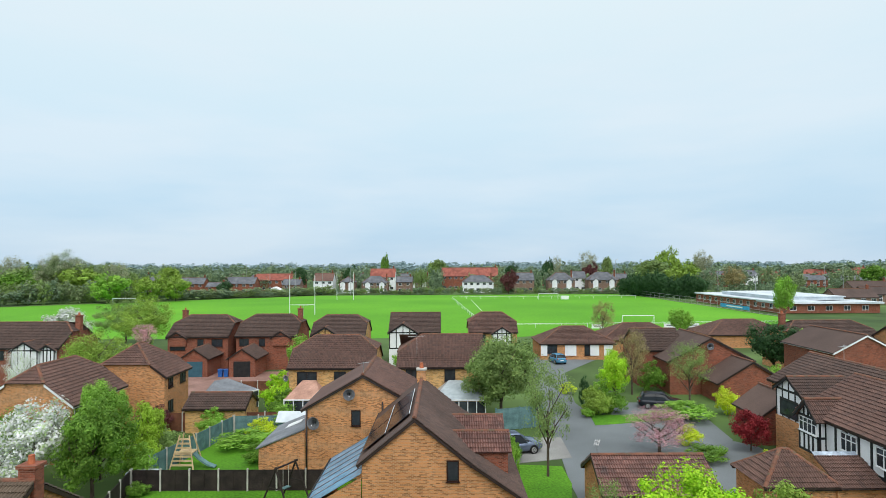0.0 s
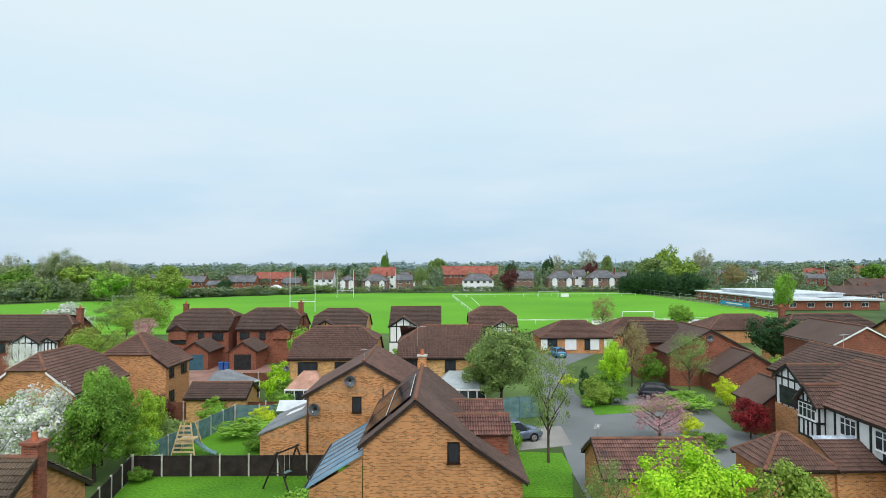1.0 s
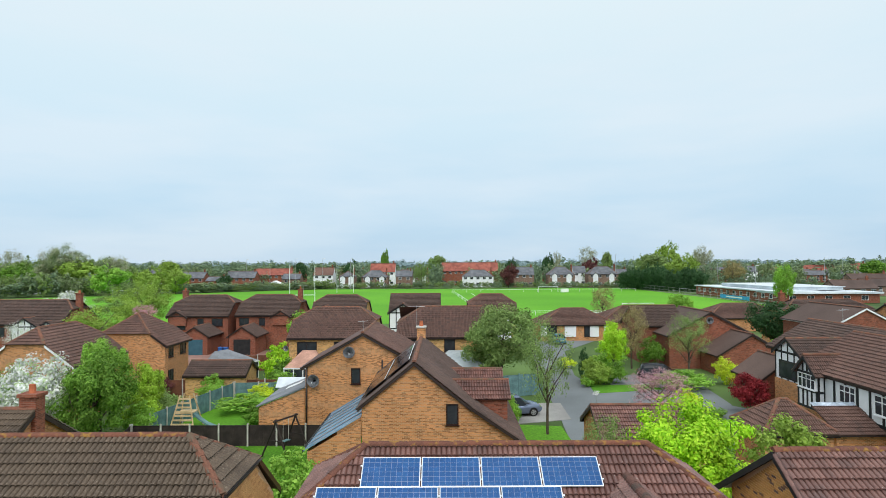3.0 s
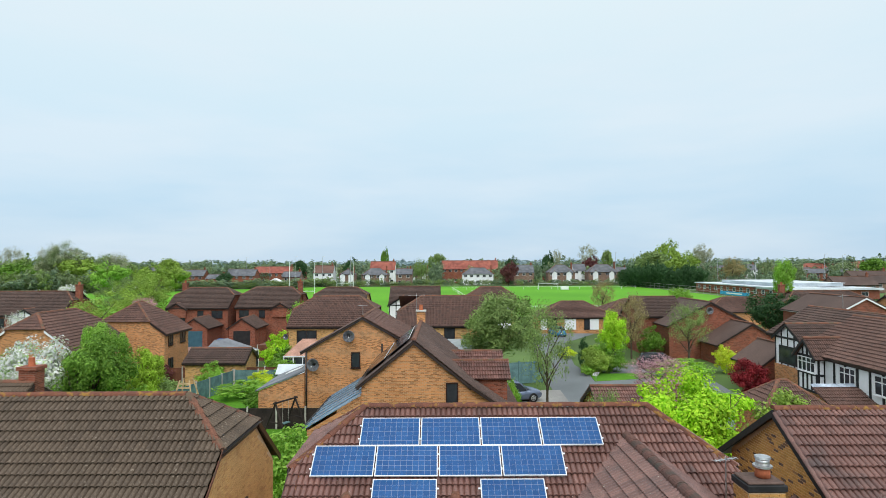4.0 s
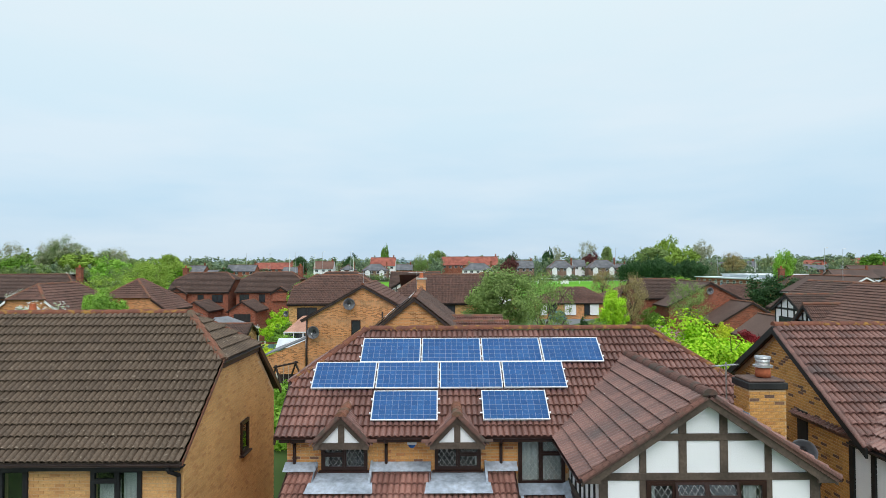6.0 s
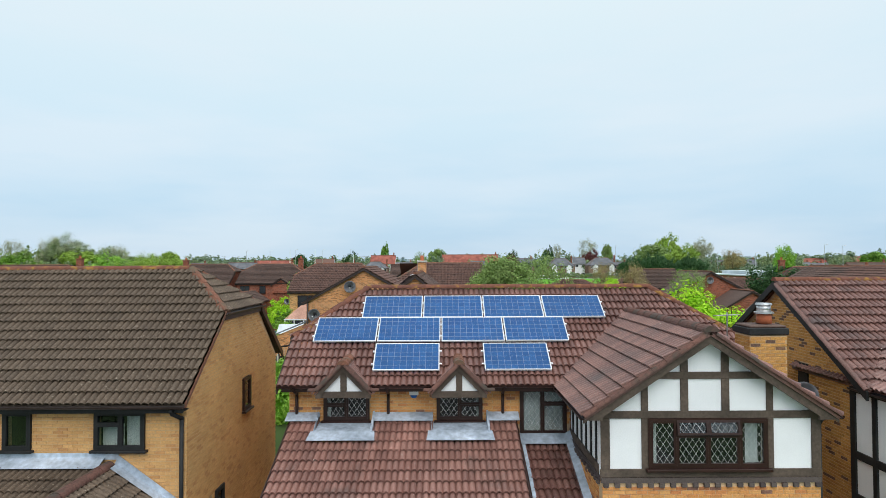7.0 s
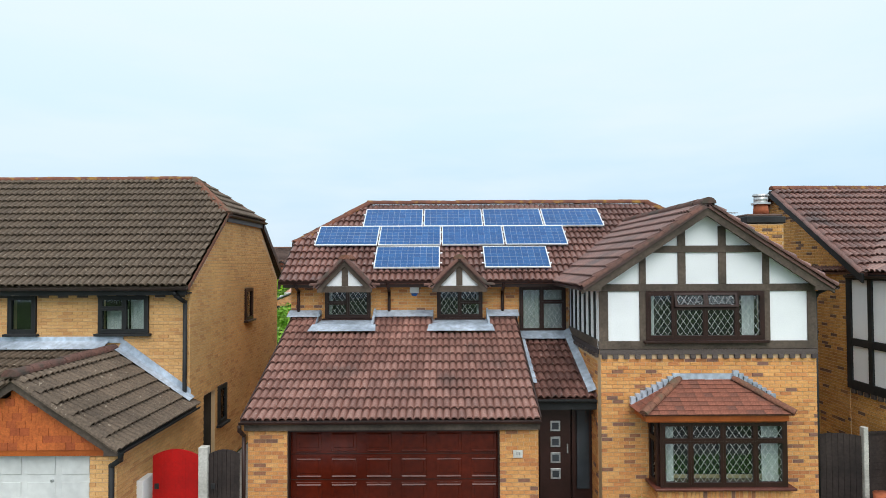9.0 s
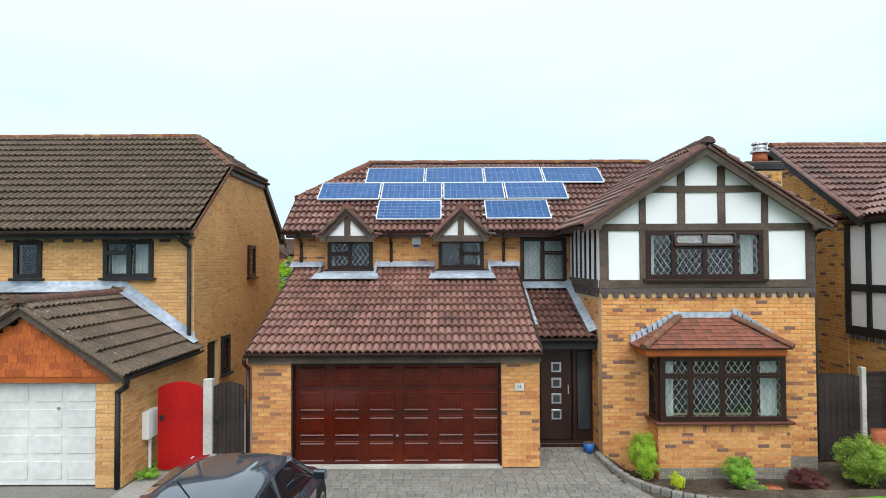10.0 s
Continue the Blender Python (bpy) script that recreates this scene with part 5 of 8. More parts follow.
# bay window
bw = part("bay_window_wall", bx(4.2, 6.75, 11.7, 12.19, -0.5, 0.72), M_MORTAR, h0)
bricks(bw, (4.2, 11.7, -0.125), X, 2.55, 0.68, M_BRICK, single=70)
bricks(bw, (4.2, 12.19, -0.5), -Y, 0.49, 1.22, M_BRICK)
for i in range(33):
    xx = 4.205 + i * 0.0773
    part("soldier_brick", bx(xx, xx + 0.066, 11.688, 11.70, 0.555, 0.715), M_BRICK, bw)
bricks(bw, (4.2, 11.7, -0.5), X, 2.55, 0.376, M_SETT)
part("bay_sill", bevelled(bx(4.1, 6.80, 11.58, 12.19, 0.72, 0.77), 0.012, 1), M_SILL, h0)
near_window(h0, Matrix.Translation((5.445, 11.72, 0.77)), 2.44, 1.26,
            [(0, 0.24, 0, 0.70), (0, 0.24, 0.70, 1), (0.24, 0.495, 0, 0.70), (0.24, 0.495, 0.70, 1), (0.495, 0.75, 0, 0.70), (0.495, 0.75, 0.70, 1), (0.75, 1, 0, 0.70), (0.75, 1, 0.70, 1)],
            curtains=[(0.02, 0.14, 0.03, 0.97), (0.84, 0.98, 0.03, 0.97)], sill=False, t=0.055)
near_window(h0, Matrix.Translation((4.24, 11.965, 0.77)) @ pose(0, 0, 0, 0, 0, -90), 0.44, 1.26, [(0, 1, 0, 0.70), (0, 1, 0.70, 1)], sill=False, room=False, curtains=[(0.2, 0.9, 0.03, 0.97)])
part("bay_cheek", bx(6.62, 6.67, 11.8, 12.19, 0.77, 2.03), M_DBROWN, h0)
part("bay_fascia", bevelled(bx(3.90, 6.62, 11.50, 11.55, 2.06, 2.23), 0.01, 1), M_FASCIA, h0, "orange-brown varnished fascia")
part("bay_fascia", bx(3.90, 3.95, 11.55, 12.19, 2.06, 2.23), M_FASCIA, h0)
part("bay_fascia", bx(6.57, 6.62, 11.55, 12.19, 2.06, 2.23), M_FASCIA, h0)
part("bay_soffit", bx(3.95, 6.57, 11.55, 12.19, 2.035, 2.06), M_FASCIA, h0)
by0, bz0, bz1 = 11.43, 2.23, 2.75
bl0, bl1, bt0, bt1 = 3.82, 6.70, 4.78, 5.88
bs = math.hypot(12.19 - by0, bz1 - bz0)
fpoly = [(0, 0), (bl1 - bl0, 0), (bt1 - bl0, bs), (bt0 - bl0, bs)]
vb = Vector((0, 12.19 - by0, bz1 - bz0))
br = slope_slab(h0, "bay_roof", (bl0, by0, bz0), X, vb, fpoly, M_CLAY_B)
roof_tiles(br, (bl0, by0, bz0), X, vb, fpoly, M_CLAY_B, single=120, w=0.165, gauge=0.11, samples=3, roll=0.0, lip=0.018)
for s, xa, xb in ((-1, bl0, bt0), (1, bl1, bt1)):
    o = Vector((xa, 12.19 if s < 0 else by0, bz0))
    vs_ = Vector((xb - xa, 0, bz1 - bz0))
    ss = vs_.length
    pl = [(0, 0), (12.19 - by0, 0), (0, ss)] if s < 0 else [(0, 0), (12.19 - by0, 0), (12.19 - by0, ss)]
    sr = slope_slab(h0, "bay_side_roof", o, Y * s, vs_, pl, M_CLAY_B)
    roof_tiles(sr, o, Y * s, vs_, pl, M_CLAY_B, w=0.165, gauge=0.11, samples=3, roll=0.0, lip=0.016)
    ridge_line(h0, (xa, by0 - 0.02, bz0 + 0.05), (xb, 12.15, bz1 + 0.05), M_RIDGE, r=0.085, seg=0.3)
part("flashing", bx(4.7, 5.96, 12.15, 12.185, 2.73, 2.85), M_LEAD, h0)
for s, xa, xb in ((-1, bl0, bt0), (1, bl1, bt1)):
    for i in range(9):
        f0 = i / 9
        xx, zz = xa + (xb - xa) * f0, bz0 + (bz1 - bz0) * f0
        xn = xa + (xb - xa) * (i + 1) / 9
        part("flashing", bx(min(xx, xn) - 0.01, max(xx, xn) + 0.01, 12.11, 12.186, zz + 0.02, zz + (0.17 if s < 0 else 0.22)), M_LEAD, h0)
# chimney beside the gable
ch = part("chimney", bx(7.0, 7.82, 13.7, 14.4, 3.0, 5.95), M_MORTAR, h0)
bricks(ch, (7.0, 13.7, 4.2), X, 0.82, 1.75, M_BRICK_W, single=60)
bricks(ch, (7.0, 14.4, 4.2), -Y, 0.7, 1.75, M_BRICK_W)
part("chimney_cap", bevelled(bx(6.96, 7.86, 13.66, 14.44, 5.97, 6.12), 0.012, 1), M_BLACK, ch)
part("chimney_cap", bevelled(bx(7.0, 7.82, 13.7, 14.4, 6.12, 6.18), 0.02, 1), M_TILE_D, ch)
part("chimney_pot", tb((7.5, 14.05, 6.2), (7.5, 14.05, 6.42), 0.17, 0.15, 16), M_POT, ch, smooth=True)
part("cowl", tb((7.5, 14.05, 6.42), (7.5, 14.05, 6.46), 0.21, 0.21, 16), M_METAL, ch)
part("cowl", tb((7.5, 14.05, 6.46), (7.5, 14.05, 6.62), 0.15, 0.15, 16), M_METAL, ch, smooth=True)
part("cowl", tb((7.5, 14.05, 6.62), (7.5, 14.05, 6.66), 0.18, 0.17, 16), M_METAL, ch)
strip(ch, "stepped_flashing", [(6.985, 13.66, 5.15), (6.985, 14.42, 5.15), (6.985, 14.42, 5.45), (6.985, 13.66, 5.45)], M_LEAD)


def aerial(x, y, z, label, size=1.0, yaw=0):
    """A rooftop television aerial: mast, boom and cross rods."""
    a = thing("television_aerial", label, "aerial", pose(x, y, z, 0, 0, yaw))
    part("mast", tb((0, 0, -0.6), (0, 0, 0.9 * size), 0.018, n=6), M_METAL, a)
    part("boom", tb((-0.5 * size, 0, 0.8 * size), (0.5 * size, 0, 0.8 * size), 0.014, n=6), M_METAL, a)
    for i in range(8):
        xx = (-0.48 + i * 0.135) * size
        part("rod", tb((xx, -0.14 * size, 0.8 * size), (xx, 0.14 * size, 0.8 * size), 0.008, n=5), M_METAL, a)
    return a


aerial(7.05, 14.9, 5.75, "small silver aerial beside the chimney", 0.7, 20)


def dish(x, y, z, yaw, label, r=0.3):
    d = thing("satellite_dish", label, "satellite dish", pose(x, y, z, 0, 0, yaw))
    bm = bmesh.new()
    rings = []
    for k in range(5):
        rr = r * k / 4
        rings.append([bm.verts.new((math.cos(t) * rr, -0.18 + 0.5 * rr * rr / r * -1 + 0.0, math.sin(t) * rr)) for t in [2 * math.pi * i / 20 for i in range(20)]])
    for a, b in zip(rings[1:], rings[2:]):
        for i in range(20):
            bm.faces.new((a[i], a[(i + 1) % 20], b[(i + 1) % 20], b[i]))
    bm.faces.new(rings[1])
    for v in rings[0]:
        bm.verts.remove(v)
    bmesh.ops.solidify(bm, geom=bm.faces[:], thickness=0.012)
    part("reflector", bm, M_SHEET, d, smooth=True)
    part("arm", tb((0, -0.18, -r), (0, -0.18 - r * 1.1, -r * 0.2), 0.014, n=6), M_METAL, d)
    part("receiver", bevelled(bx(-0.03, 0.03, -0.24 - r * 1.1, -0.15 - r * 1.1, -r * 0.25, -r * 0.05), 0.01, 1), M_UPVC, d)
    part("bracket", tb((0, -0.2, -0.05), (0, 0.02, -0.1), 0.02, n=6), M_METAL, d)
    return d


dish(8.0, 13.4, 4.75, -30, "round grey satellite dish on the side wall", 0.28)


# solar panels
def solar_panel(x0, y_top, label, m_cells=M_CELLS, w=1.655, l=0.985, pitch=PM, rz=6.87, ry=18.1):
    hyp = math.hypot(1, pitch)
    z = rz - pitch * (ry - y_top) + 0.135
    sp = thing("solar_panel", label, "solar panel", Matrix.Translation((x0, y_top, z)) @ Matrix((X, Vector((0, -1 / hyp, -pitch / hyp)), X.cross(Vector((0, -1 / hyp, -pitch / hyp))))).transposed().to_4x4(), "solar panels on the roof")
    # local: x along, y down the slope, z into the roof
    cm = bmesh.new()
    vs = [cm.verts.new(p) for p in ((0.02, 0.02, -0.006), (w - 0.02, 0.02, -0.006), (w - 0.02, l - 0.02, -0.006), (0.02, l - 0.02, -0.006))]
    cm.faces.new(vs[::-1])
    bmesh.ops.solidify(cm, geom=cm.faces[:], thickness=-0.02)
    c = part("cell_sheet", cm, m_cells, sp)
    uvl = c.data.uv_layers.active.data
    for lp in c.data.loops:
        co = c.data.vertices[lp.vertex_index].co
        uvl[lp.index].uv = ((co.x - 0.0275) , (co.y - 0.0125))
    for nm, a in (("frame_rail", (0, w, 0, 0.022)), ("frame_rail", (0, w, l - 0.022, l)), ("frame_rail", (0, 0.022, 0.023, l - 0.023)), ("frame_rail", (w - 0.022, w, 0.023, l - 0.023))):
        part(nm, bx(a[0], a[1], a[2], a[3], -0.016, 0.025), M_ALU, sp)
    for yy in (0.25, 0.72):
        part("mounting_rail", bx(-0.06, w + 0.06, yy - 0.02, yy + 0.02, 0.026, 0.066), M_ALU, sp)
        for xx in (0.12, w - 0.12):
            part("roof_hook", bx(xx - 0.03, xx + 0.03, yy - 0.03, yy + 0.03, 0.066, 0.16), M_METAL, sp)
    return sp


for i in range(4):
    solar_panel(-2.15 + 1.69 * i, 17.58, "blue solar panel with a silver frame, top row")
for i in range(4):
    solar_panel(-3.33 + 1.69 * i, 16.755, "blue solar panel with a silver frame, middle row")
for xx in (-1.66, 1.12):
    solar_panel(xx, 15.85, "blue solar panel with a silver frame between two dormers")

# ---- the yellow brick neighbour ----
n1 = thing("detached_house", "yellow brick house with a weathered grey-brown half-hipped roof", "house")
PN = 0.73
nw_holes = [(-9.55 + 15, -8.93 + 15, 3.57, 4.40), (-7.55 + 15, -6.44 + 15, 3.57, 4.40)]
nb = bmesh.new()
wall_slab(nb, (-15, 13.4, 0), X, 9.45, 4.62, 0.25, nw_holes)
nf = part("front_wall", nb, M_MORTAR, n1)
bricks(nf, (-15, 13.4, 0), X, 9.45, 4.55, M_BRICK_Y, nw_holes, v0=1.5)
side_holes = [(17.05 - 13.4, 17.7 - 13.4, 3.5, 4.4), (14.2 - 13.4, 14.9 - 13.4, 0.0, 2.0), (15.05 - 13.4, 15.6 - 13.4, 1.1, 2.05)]
sb = bmesh.new()
wall_slab(sb, (-5.55, 13.65, 0), Y, 6.75, 4.62, 0.25, [(a - 0.25, b - 0.25, c, d) for a, b, c, d in side_holes])
ns = part("side_wall", sb, M_MORTAR, n1)
prism_pts = [(13.5, 4.62), (20.4, 4.62), (18.5, 6.25), (15.5, 6.25)]
ng = part("side_gable", pr(prism_pts, -5.8, -5.55, "x"), M_MORTAR, n1)
bricks(ns, (-5.55, 13.4, 0), Y, 7.0, 6.3, M_BRICK_Y, side_holes, top=lambda a: 4.62 + min(1.63, max(0, min(a - 0.05, 7.0 - a) * 0.82)), single=120)
part("rear_wall", bx(-15, -5.8, 20.4, 20.6, 0, 4.6), M_FYEL, n1)
part("side_wall", bx(-15, -14.75, 13.65, 20.4, 0, 4.6), M_FYEL, n1)
for lo, hi, mz, mh, lts in ((-9.55, -8.93, 3.57, 0.83, [(0, 1, 0, 1)]), (-7.55, -6.44, 3.57, 0.83, [(0, 0.52, 0, 0.66), (0, 0.52, 0.66, 1), (0.52, 1, 0, 1)])):
    near_window(n1, Matrix.Translation(((lo + hi) / 2, 13.4, mz)), hi - lo, mh, lts, M_BLACK, False, [(0.08, 0.5, 0.05, 0.62), (0.56, 0.95, 0.05, 0.95)] if len(lts) > 1 else ())
near_window(n1, Matrix.Translation((-5.55, 17.375, 3.5)) @ pose(0, 0, 0, 0, 0, 90), 0.65, 0.9, [(0, 1, 0, 1)], M_DBROWN, False)
near_window(n1, Matrix.Translation((-5.55, 15.325, 1.1)) @ pose(0, 0, 0, 0, 0, 90), 0.55, 0.95, [(0, 1, 0, 1)], M_BLACK, False)
part("side_door", bx(-5.68, -5.64, 14.2, 14.9, 0, 2.0), M_BLACK, n1)
for i in range(22):
    part("dentil", bx(-14.9 + i * 0.43, -14.68 + i * 0.43, 13.36, 13.398, 4.36, 4.45), M_BRICK_D, n1)
NS = (17.02 - 13.08) * math.hypot(1, PN)
cn = 1 / math.hypot(1, PN)
kn = 0.62 * NS
npoly = [(0, 0), (9.75, 0), (9.75, kn), (9.75 - (NS - kn) * cn, NS), (0, NS)]
nz0 = 4.60
nr = slope_slab(n1, "roof", (-15.2, 13.08, nz0), X, slope_v(PN, Y), npoly, M_TILE_G)
roof_tiles(nr, (-15.2, 13.08, nz0), X, slope_v(PN, Y), npoly, M_TILE_G, single=290, samples=13, near=(8, 2))
slope_slab(n1, "rear_roof", (-5.45, 20.96, nz0), -X, slope_v(PN, -Y), [(0, 0), (9.75, 0), (9.75, NS), ((NS - kn) * cn, NS), (0, kn)], M_TILE_G)
zk = nz0 + 0.62 * (17.02 - 13.08) * PN
hk = (17.02 - 13.08) * 0.38
tri = [(0, 0), (2 * hk, 0), (hk, NS - kn)]
nh = slope_slab(n1, "hip_roof", (-5.45, 17.02 - hk, zk), Y, slope_v(PN, -X), tri, M_TILE_G)
roof_tiles(nh, (-5.45, 17.02 - hk, zk), Y, slope_v(PN, -X), tri, M_TILE_G, samples=9)
for s in (-1, 1):
    ridge_line(n1, (-5.45, 17.02 + s * hk, zk + 0.03), (-5.45 - hk, 17.02, nz0 + 3.94 * PN + 0.05), M_RIDGE, r=0.12)
ridge_line(n1, (-15.2, 17.02, nz0 + 3.94 * PN + 0.05), (-5.5 - hk, 17.02, nz0 + 3.94 * PN + 0.05), M_RIDGE_M, r=0.12)
gutter(n1, (-5.40, 17.02 - hk - 0.1, zk - 0.02), (-5.40, 17.02 + hk + 0.1, zk - 0.02))
part("hip_fascia", bx(-5.5, -5.46, 17.02 - hk, 17.02 + hk, zk - 0.2, zk - 0.02), M_GUTTER, n1)
part("barge_board", slope_board(13.1, 4.63, 17.02 - hk, zk + 0.03, 0.10, -5.47, -5.43, "x"), M_RIDGE, n1)
part("barge_board", slope_board(20.94, 4.60, 17.02 + hk, zk, 0.2, -5.47, -5.43, "x"), M_DBROWN, n1)
gutter(n1, (-15.2, 13.02, 4.58), (-5.45, 13.02, 4.58))
part("fascia", bx(-15.1, -5.5, 13.1, 13.13, 4.42, 4.6), M_BLACK, n1)
part("soffit", bx(-15.1, -5.5, 13.13, 13.4, 4.44, 4.47), M_BLACK, n1)
pipe(n1, [(-5.75, 13.05, 4.5), (-5.72, 13.1, 4.4), (-5.62, 13.33, 4.25), (-5.62, 13.33, 0.0)], M_BLACK, 0.045)
# its garage and porch roof
PGN = 0.68
for s in (-1, 1):
    hw = 1.82
    o = Vector((-7.2 + s * hw, 10.2 if s > 0 else 13.4, 3.2 - PGN * hw))
    ln = 3.2
    sl = hw * math.hypot(1, PGN)
    pl = [(0, 0), (ln, 0), (ln, sl), (0, sl)]
    gr = slope_slab(n1, "garage_roof", o, Y * s, slope_v(PGN, -X * s), pl, M_TILE_G)
    roof_tiles(gr, o, Y * s, slope_v(PGN, -X * s), pl, M_TILE_G, samples=13)
    part("barge_board", pr([(-7.2 + s * hw, 3.2 - PGN * hw - 0.02), (-7.2, 3.18), (-7.2, 2.98), (-7.2 + s * 1.55, 3.2 - PGN * 1.55 - 0.2), (-7.2 + s * 1.55, 1.86), (-7.2 + s * hw, 1.86)], 10.24, 10.3), M_TIMBER, n1)
    ridge_line(n1, (-7.2 + s * (hw + 0.02), 10.24, 3.2 - PGN * hw + 0.04), (-7.2 + s * 0.1, 10.24, 3.15), M_TILE_G, r=0.085, seg=0.33)
ridge_line(n1, (-7.2, 10.16, 3.27), (-7.2, 13.35, 3.27), M_VERGE, r=0.13)
gutter(n1, (-5.33, 10.2, 1.96), (-5.33, 13.35, 1.96), M_BLACK)
part("garage_fascia", bx(-5.47, -5.43, 10.3, 13.39, 1.85, 2.0), M_BLACK, n1)
gg = part("garage_gable", pr([(-8.75, 1.9), (-5.65, 1.9), (-7.2, 2.95)], 10.42, 10.6), M_CLAY, n1, "orange hung clay tiles")
for j in range(8):
    zz = 1.92 + j * 0.125
    hwj = (3.0 - zz) / 0.68 - 0.1
    n_ = max(1, int(hwj * 2 / 0.165))
    for i in range(n_):
        x0 = -7.2 - hwj + i * 0.165 + (0.08 if j % 2 else 0)
        part("hung_tile", bx(x0, x0 + 0.16, 10.385 + 0.006 * (j % 2), 10.419, zz, zz + 0.13), M_CLAY, gg)
ngw = part("garage_wall", bx(-5.86, -5.55, 10.45, 13.39, 0, 1.9), M_MORTAR, n1)
bricks(ngw, (-5.55, 10.45, 0), Y, 2.94, 1.88, M_BRICK_Y, single=60)
ngp = part("garage_pier", bx(-6.0, -5.86, 10.45, 10.7, 0, 1.9), M_MORTAR, n1)
bricks(ngp, (-6.0, 10.45, 0), X, 0.45, 1.88, M_BRICK_Y)
part("garage_lintel", bx(-8.8, -5.6, 10.40, 10.44, 1.82, 1.92), M_FASCIA, n1)
wd = part("garage_door", bx(-8.4, -6.0, 10.55, 10.6, 0.02, 1.85), M_GWHITE, n1, "white panelled garage door")
for i in range(4):
    for j in range(4):
        x0, z0 = -8.36 + i * 0.59, 0.06 + j * 0.45
        part("door_panel", bevelled(bx(x0 + 0.05, x0 + 0.53, 10.538, 10.549, z0 + 0.05, z0 + 0.37), 0.005, 1), M_GWHITE, wd)
part("door_handle", tb((-6.7, 10.52, 1.35), (-6.7, 10.55, 1.35), 0.025, 0.03, 10), M_METAL, wd)
pipe(n1, [(-5.36, 10.25, 1.9), (-5.45, 10.4, 1.75), (-5.6, 10.40, 1.65), (-5.6, 10.40, 0.0)], M_BLACK, 0.045)
PLN = 0.40
lpoly = [(0, 0), (7.6, 0), (7.6, 2.6), (0, 2.6)]
lr_ = slope_slab(n1, "porch_roof", (-15, 11.0, 2.32), X, slope_v(PLN, Y), lpoly, M_TILE_G)
roof_tiles(lr_, (-15, 11.0, 2.32), X, slope_v(PLN, Y), lpoly, M_TILE_G, samples=9)
part("flashing", bx(-15, -7.0, 13.355, 13.38, 3.36, 3.50), M_LEAD, n1)
strip(n1, "flashing", [(-15, 13.05, 3.27), (-7.3, 13.05, 3.27), (-7.3, 13.37, 3.42), (-15, 13.37, 3.42)], M_LEAD)
strip(n1, "flashing", [(-7.1, 13.36, 3.26), (-5.5, 13.36, 2.17), (-5.5, 13.37, 2.34), (-7.0, 13.37, 3.44)], M_LEAD)
strip(n1, "flashing", [(-7.05, 13.12, 3.25), (-5.42, 13.12, 2.14), (-5.42, 13.39, 2.17), (-7.05, 13.39, 3.28)], M_LEAD)

# ---- the half-timbered neighbour ----
n2 = thing("detached_house", "half-timbered brick house with a lichened brown roof", "house")
PR = 0.63
w2 = part("side_wall", pr([(13.9, 0), (19.5, 0), (19.5, 5.2), (16.7, 6.96), (13.9, 5.2)], 9.4, 9.65, "x"), M_MORTAR, n2)
bricks(w2, (9.4, 19.5, 0), -Y, 5.6, 7.0, M_BRICK_W, [(5.6 - 2.0, 5.6 - 1.6, 2.4, 5.0)], top=lambda a: 5.14 + (1.76 - abs(a - 2.8) * 0.63), single=150)
part("side_window", bx(9.35, 9.395, 15.5, 15.9, 2.4, 5.0), M_BLACK, n2)
part("front_wall", bx(9.65, 18, 13.9, 14.1, 0, 5.1), M_FBUFF, n2)
part("rear_wall", bx(9.65, 18, 19.3, 19.5, 0, 5.1), M_FBUFF, n2)
ft = part("rendered_return", bx(9.40, 9.6, 12.4, 13.9, 2.30, 4.78), M_WHITE, n2)
for a, b in ((13.77, 13.92), (13.10, 13.22), (12.4, 12.52)):
    part("timber", bx(9.352, 9.398, a, b, 2.21, 4.78), M_BLACK, n2)
for c, d in ((2.20, 2.40), (3.18, 3.35)):
    part("timber", bx(9.358, 9.398, 12.4, 13.9, c, d), M_BLACK, n2)
for i in range(7):
    part("dentil", bx(9.36, 9.5, 12.45 + i * 0.21, 12.55 + i * 0.21, 2.10, 2.195), M_BRICK_D, n2)
rb2 = part("return_wall", bx(9.42, 9.6, 12.4, 13.9, -0.1, 2.3), M_MORTAR, n2)
bricks(rb2, (9.42, 13.9, 0), -Y, 1.5, 2.1, M_BRICK_W)
part("gable_front", bx(9.6, 15, 12.4, 12.6, 0, 4.9), M_WHITE, n2)
RS = (16.7 - 13.1) * math.hypot(1, PR)
rz0 = 7.08 - PR * (16.7 - 13.1)
rpoly = [(0, 0), (9, 0), (9, RS), (0, RS)]
rr = slope_slab(n2, "roof", (9.22, 13.1, rz0), X, slope_v(PR, Y), rpoly, M_TILE)
roof_tiles(rr, (9.22, 13.1, rz0), X, slope_v(PR, Y), rpoly, M_TILE, single=280, samples=13, near=(1, 3))
slope_slab(n2, "rear_roof", (18.22, 20.3, rz0), -X, slope_v(PR, -Y), rpoly, M_TILE)
ridge_line(n2, (9.2, 16.7, 7.14), (18.2, 16.7, 7.14), M_RIDGE_M, r=0.12)
part("barge_board", slope_board(13.1, rz0 + 0.0, 16.7, 7.06, 0.2, 9.16, 9.215, "x"), M_BLACK, n2)
part("barge_board", slope_board(20.3, rz0 + 0.0, 16.7, 7.06, 0.2, 9.16, 9.215, "x"), M_BLACK, n2)
ridge_line(n2, (9.22, 13.12, rz0 + 0.05), (9.22, 16.6, 7.04), M_TILE, r=0.075, seg=0.33)
gutter(n2, (9.27, 12.3, rz0 - 0.04), (9.27, 13.8, rz0 - 0.04))
part("fascia", bx(9.31, 9.345, 12.3, 13.8, rz0 - 0.14, rz0 - 0.01), M_BLACK, n2)
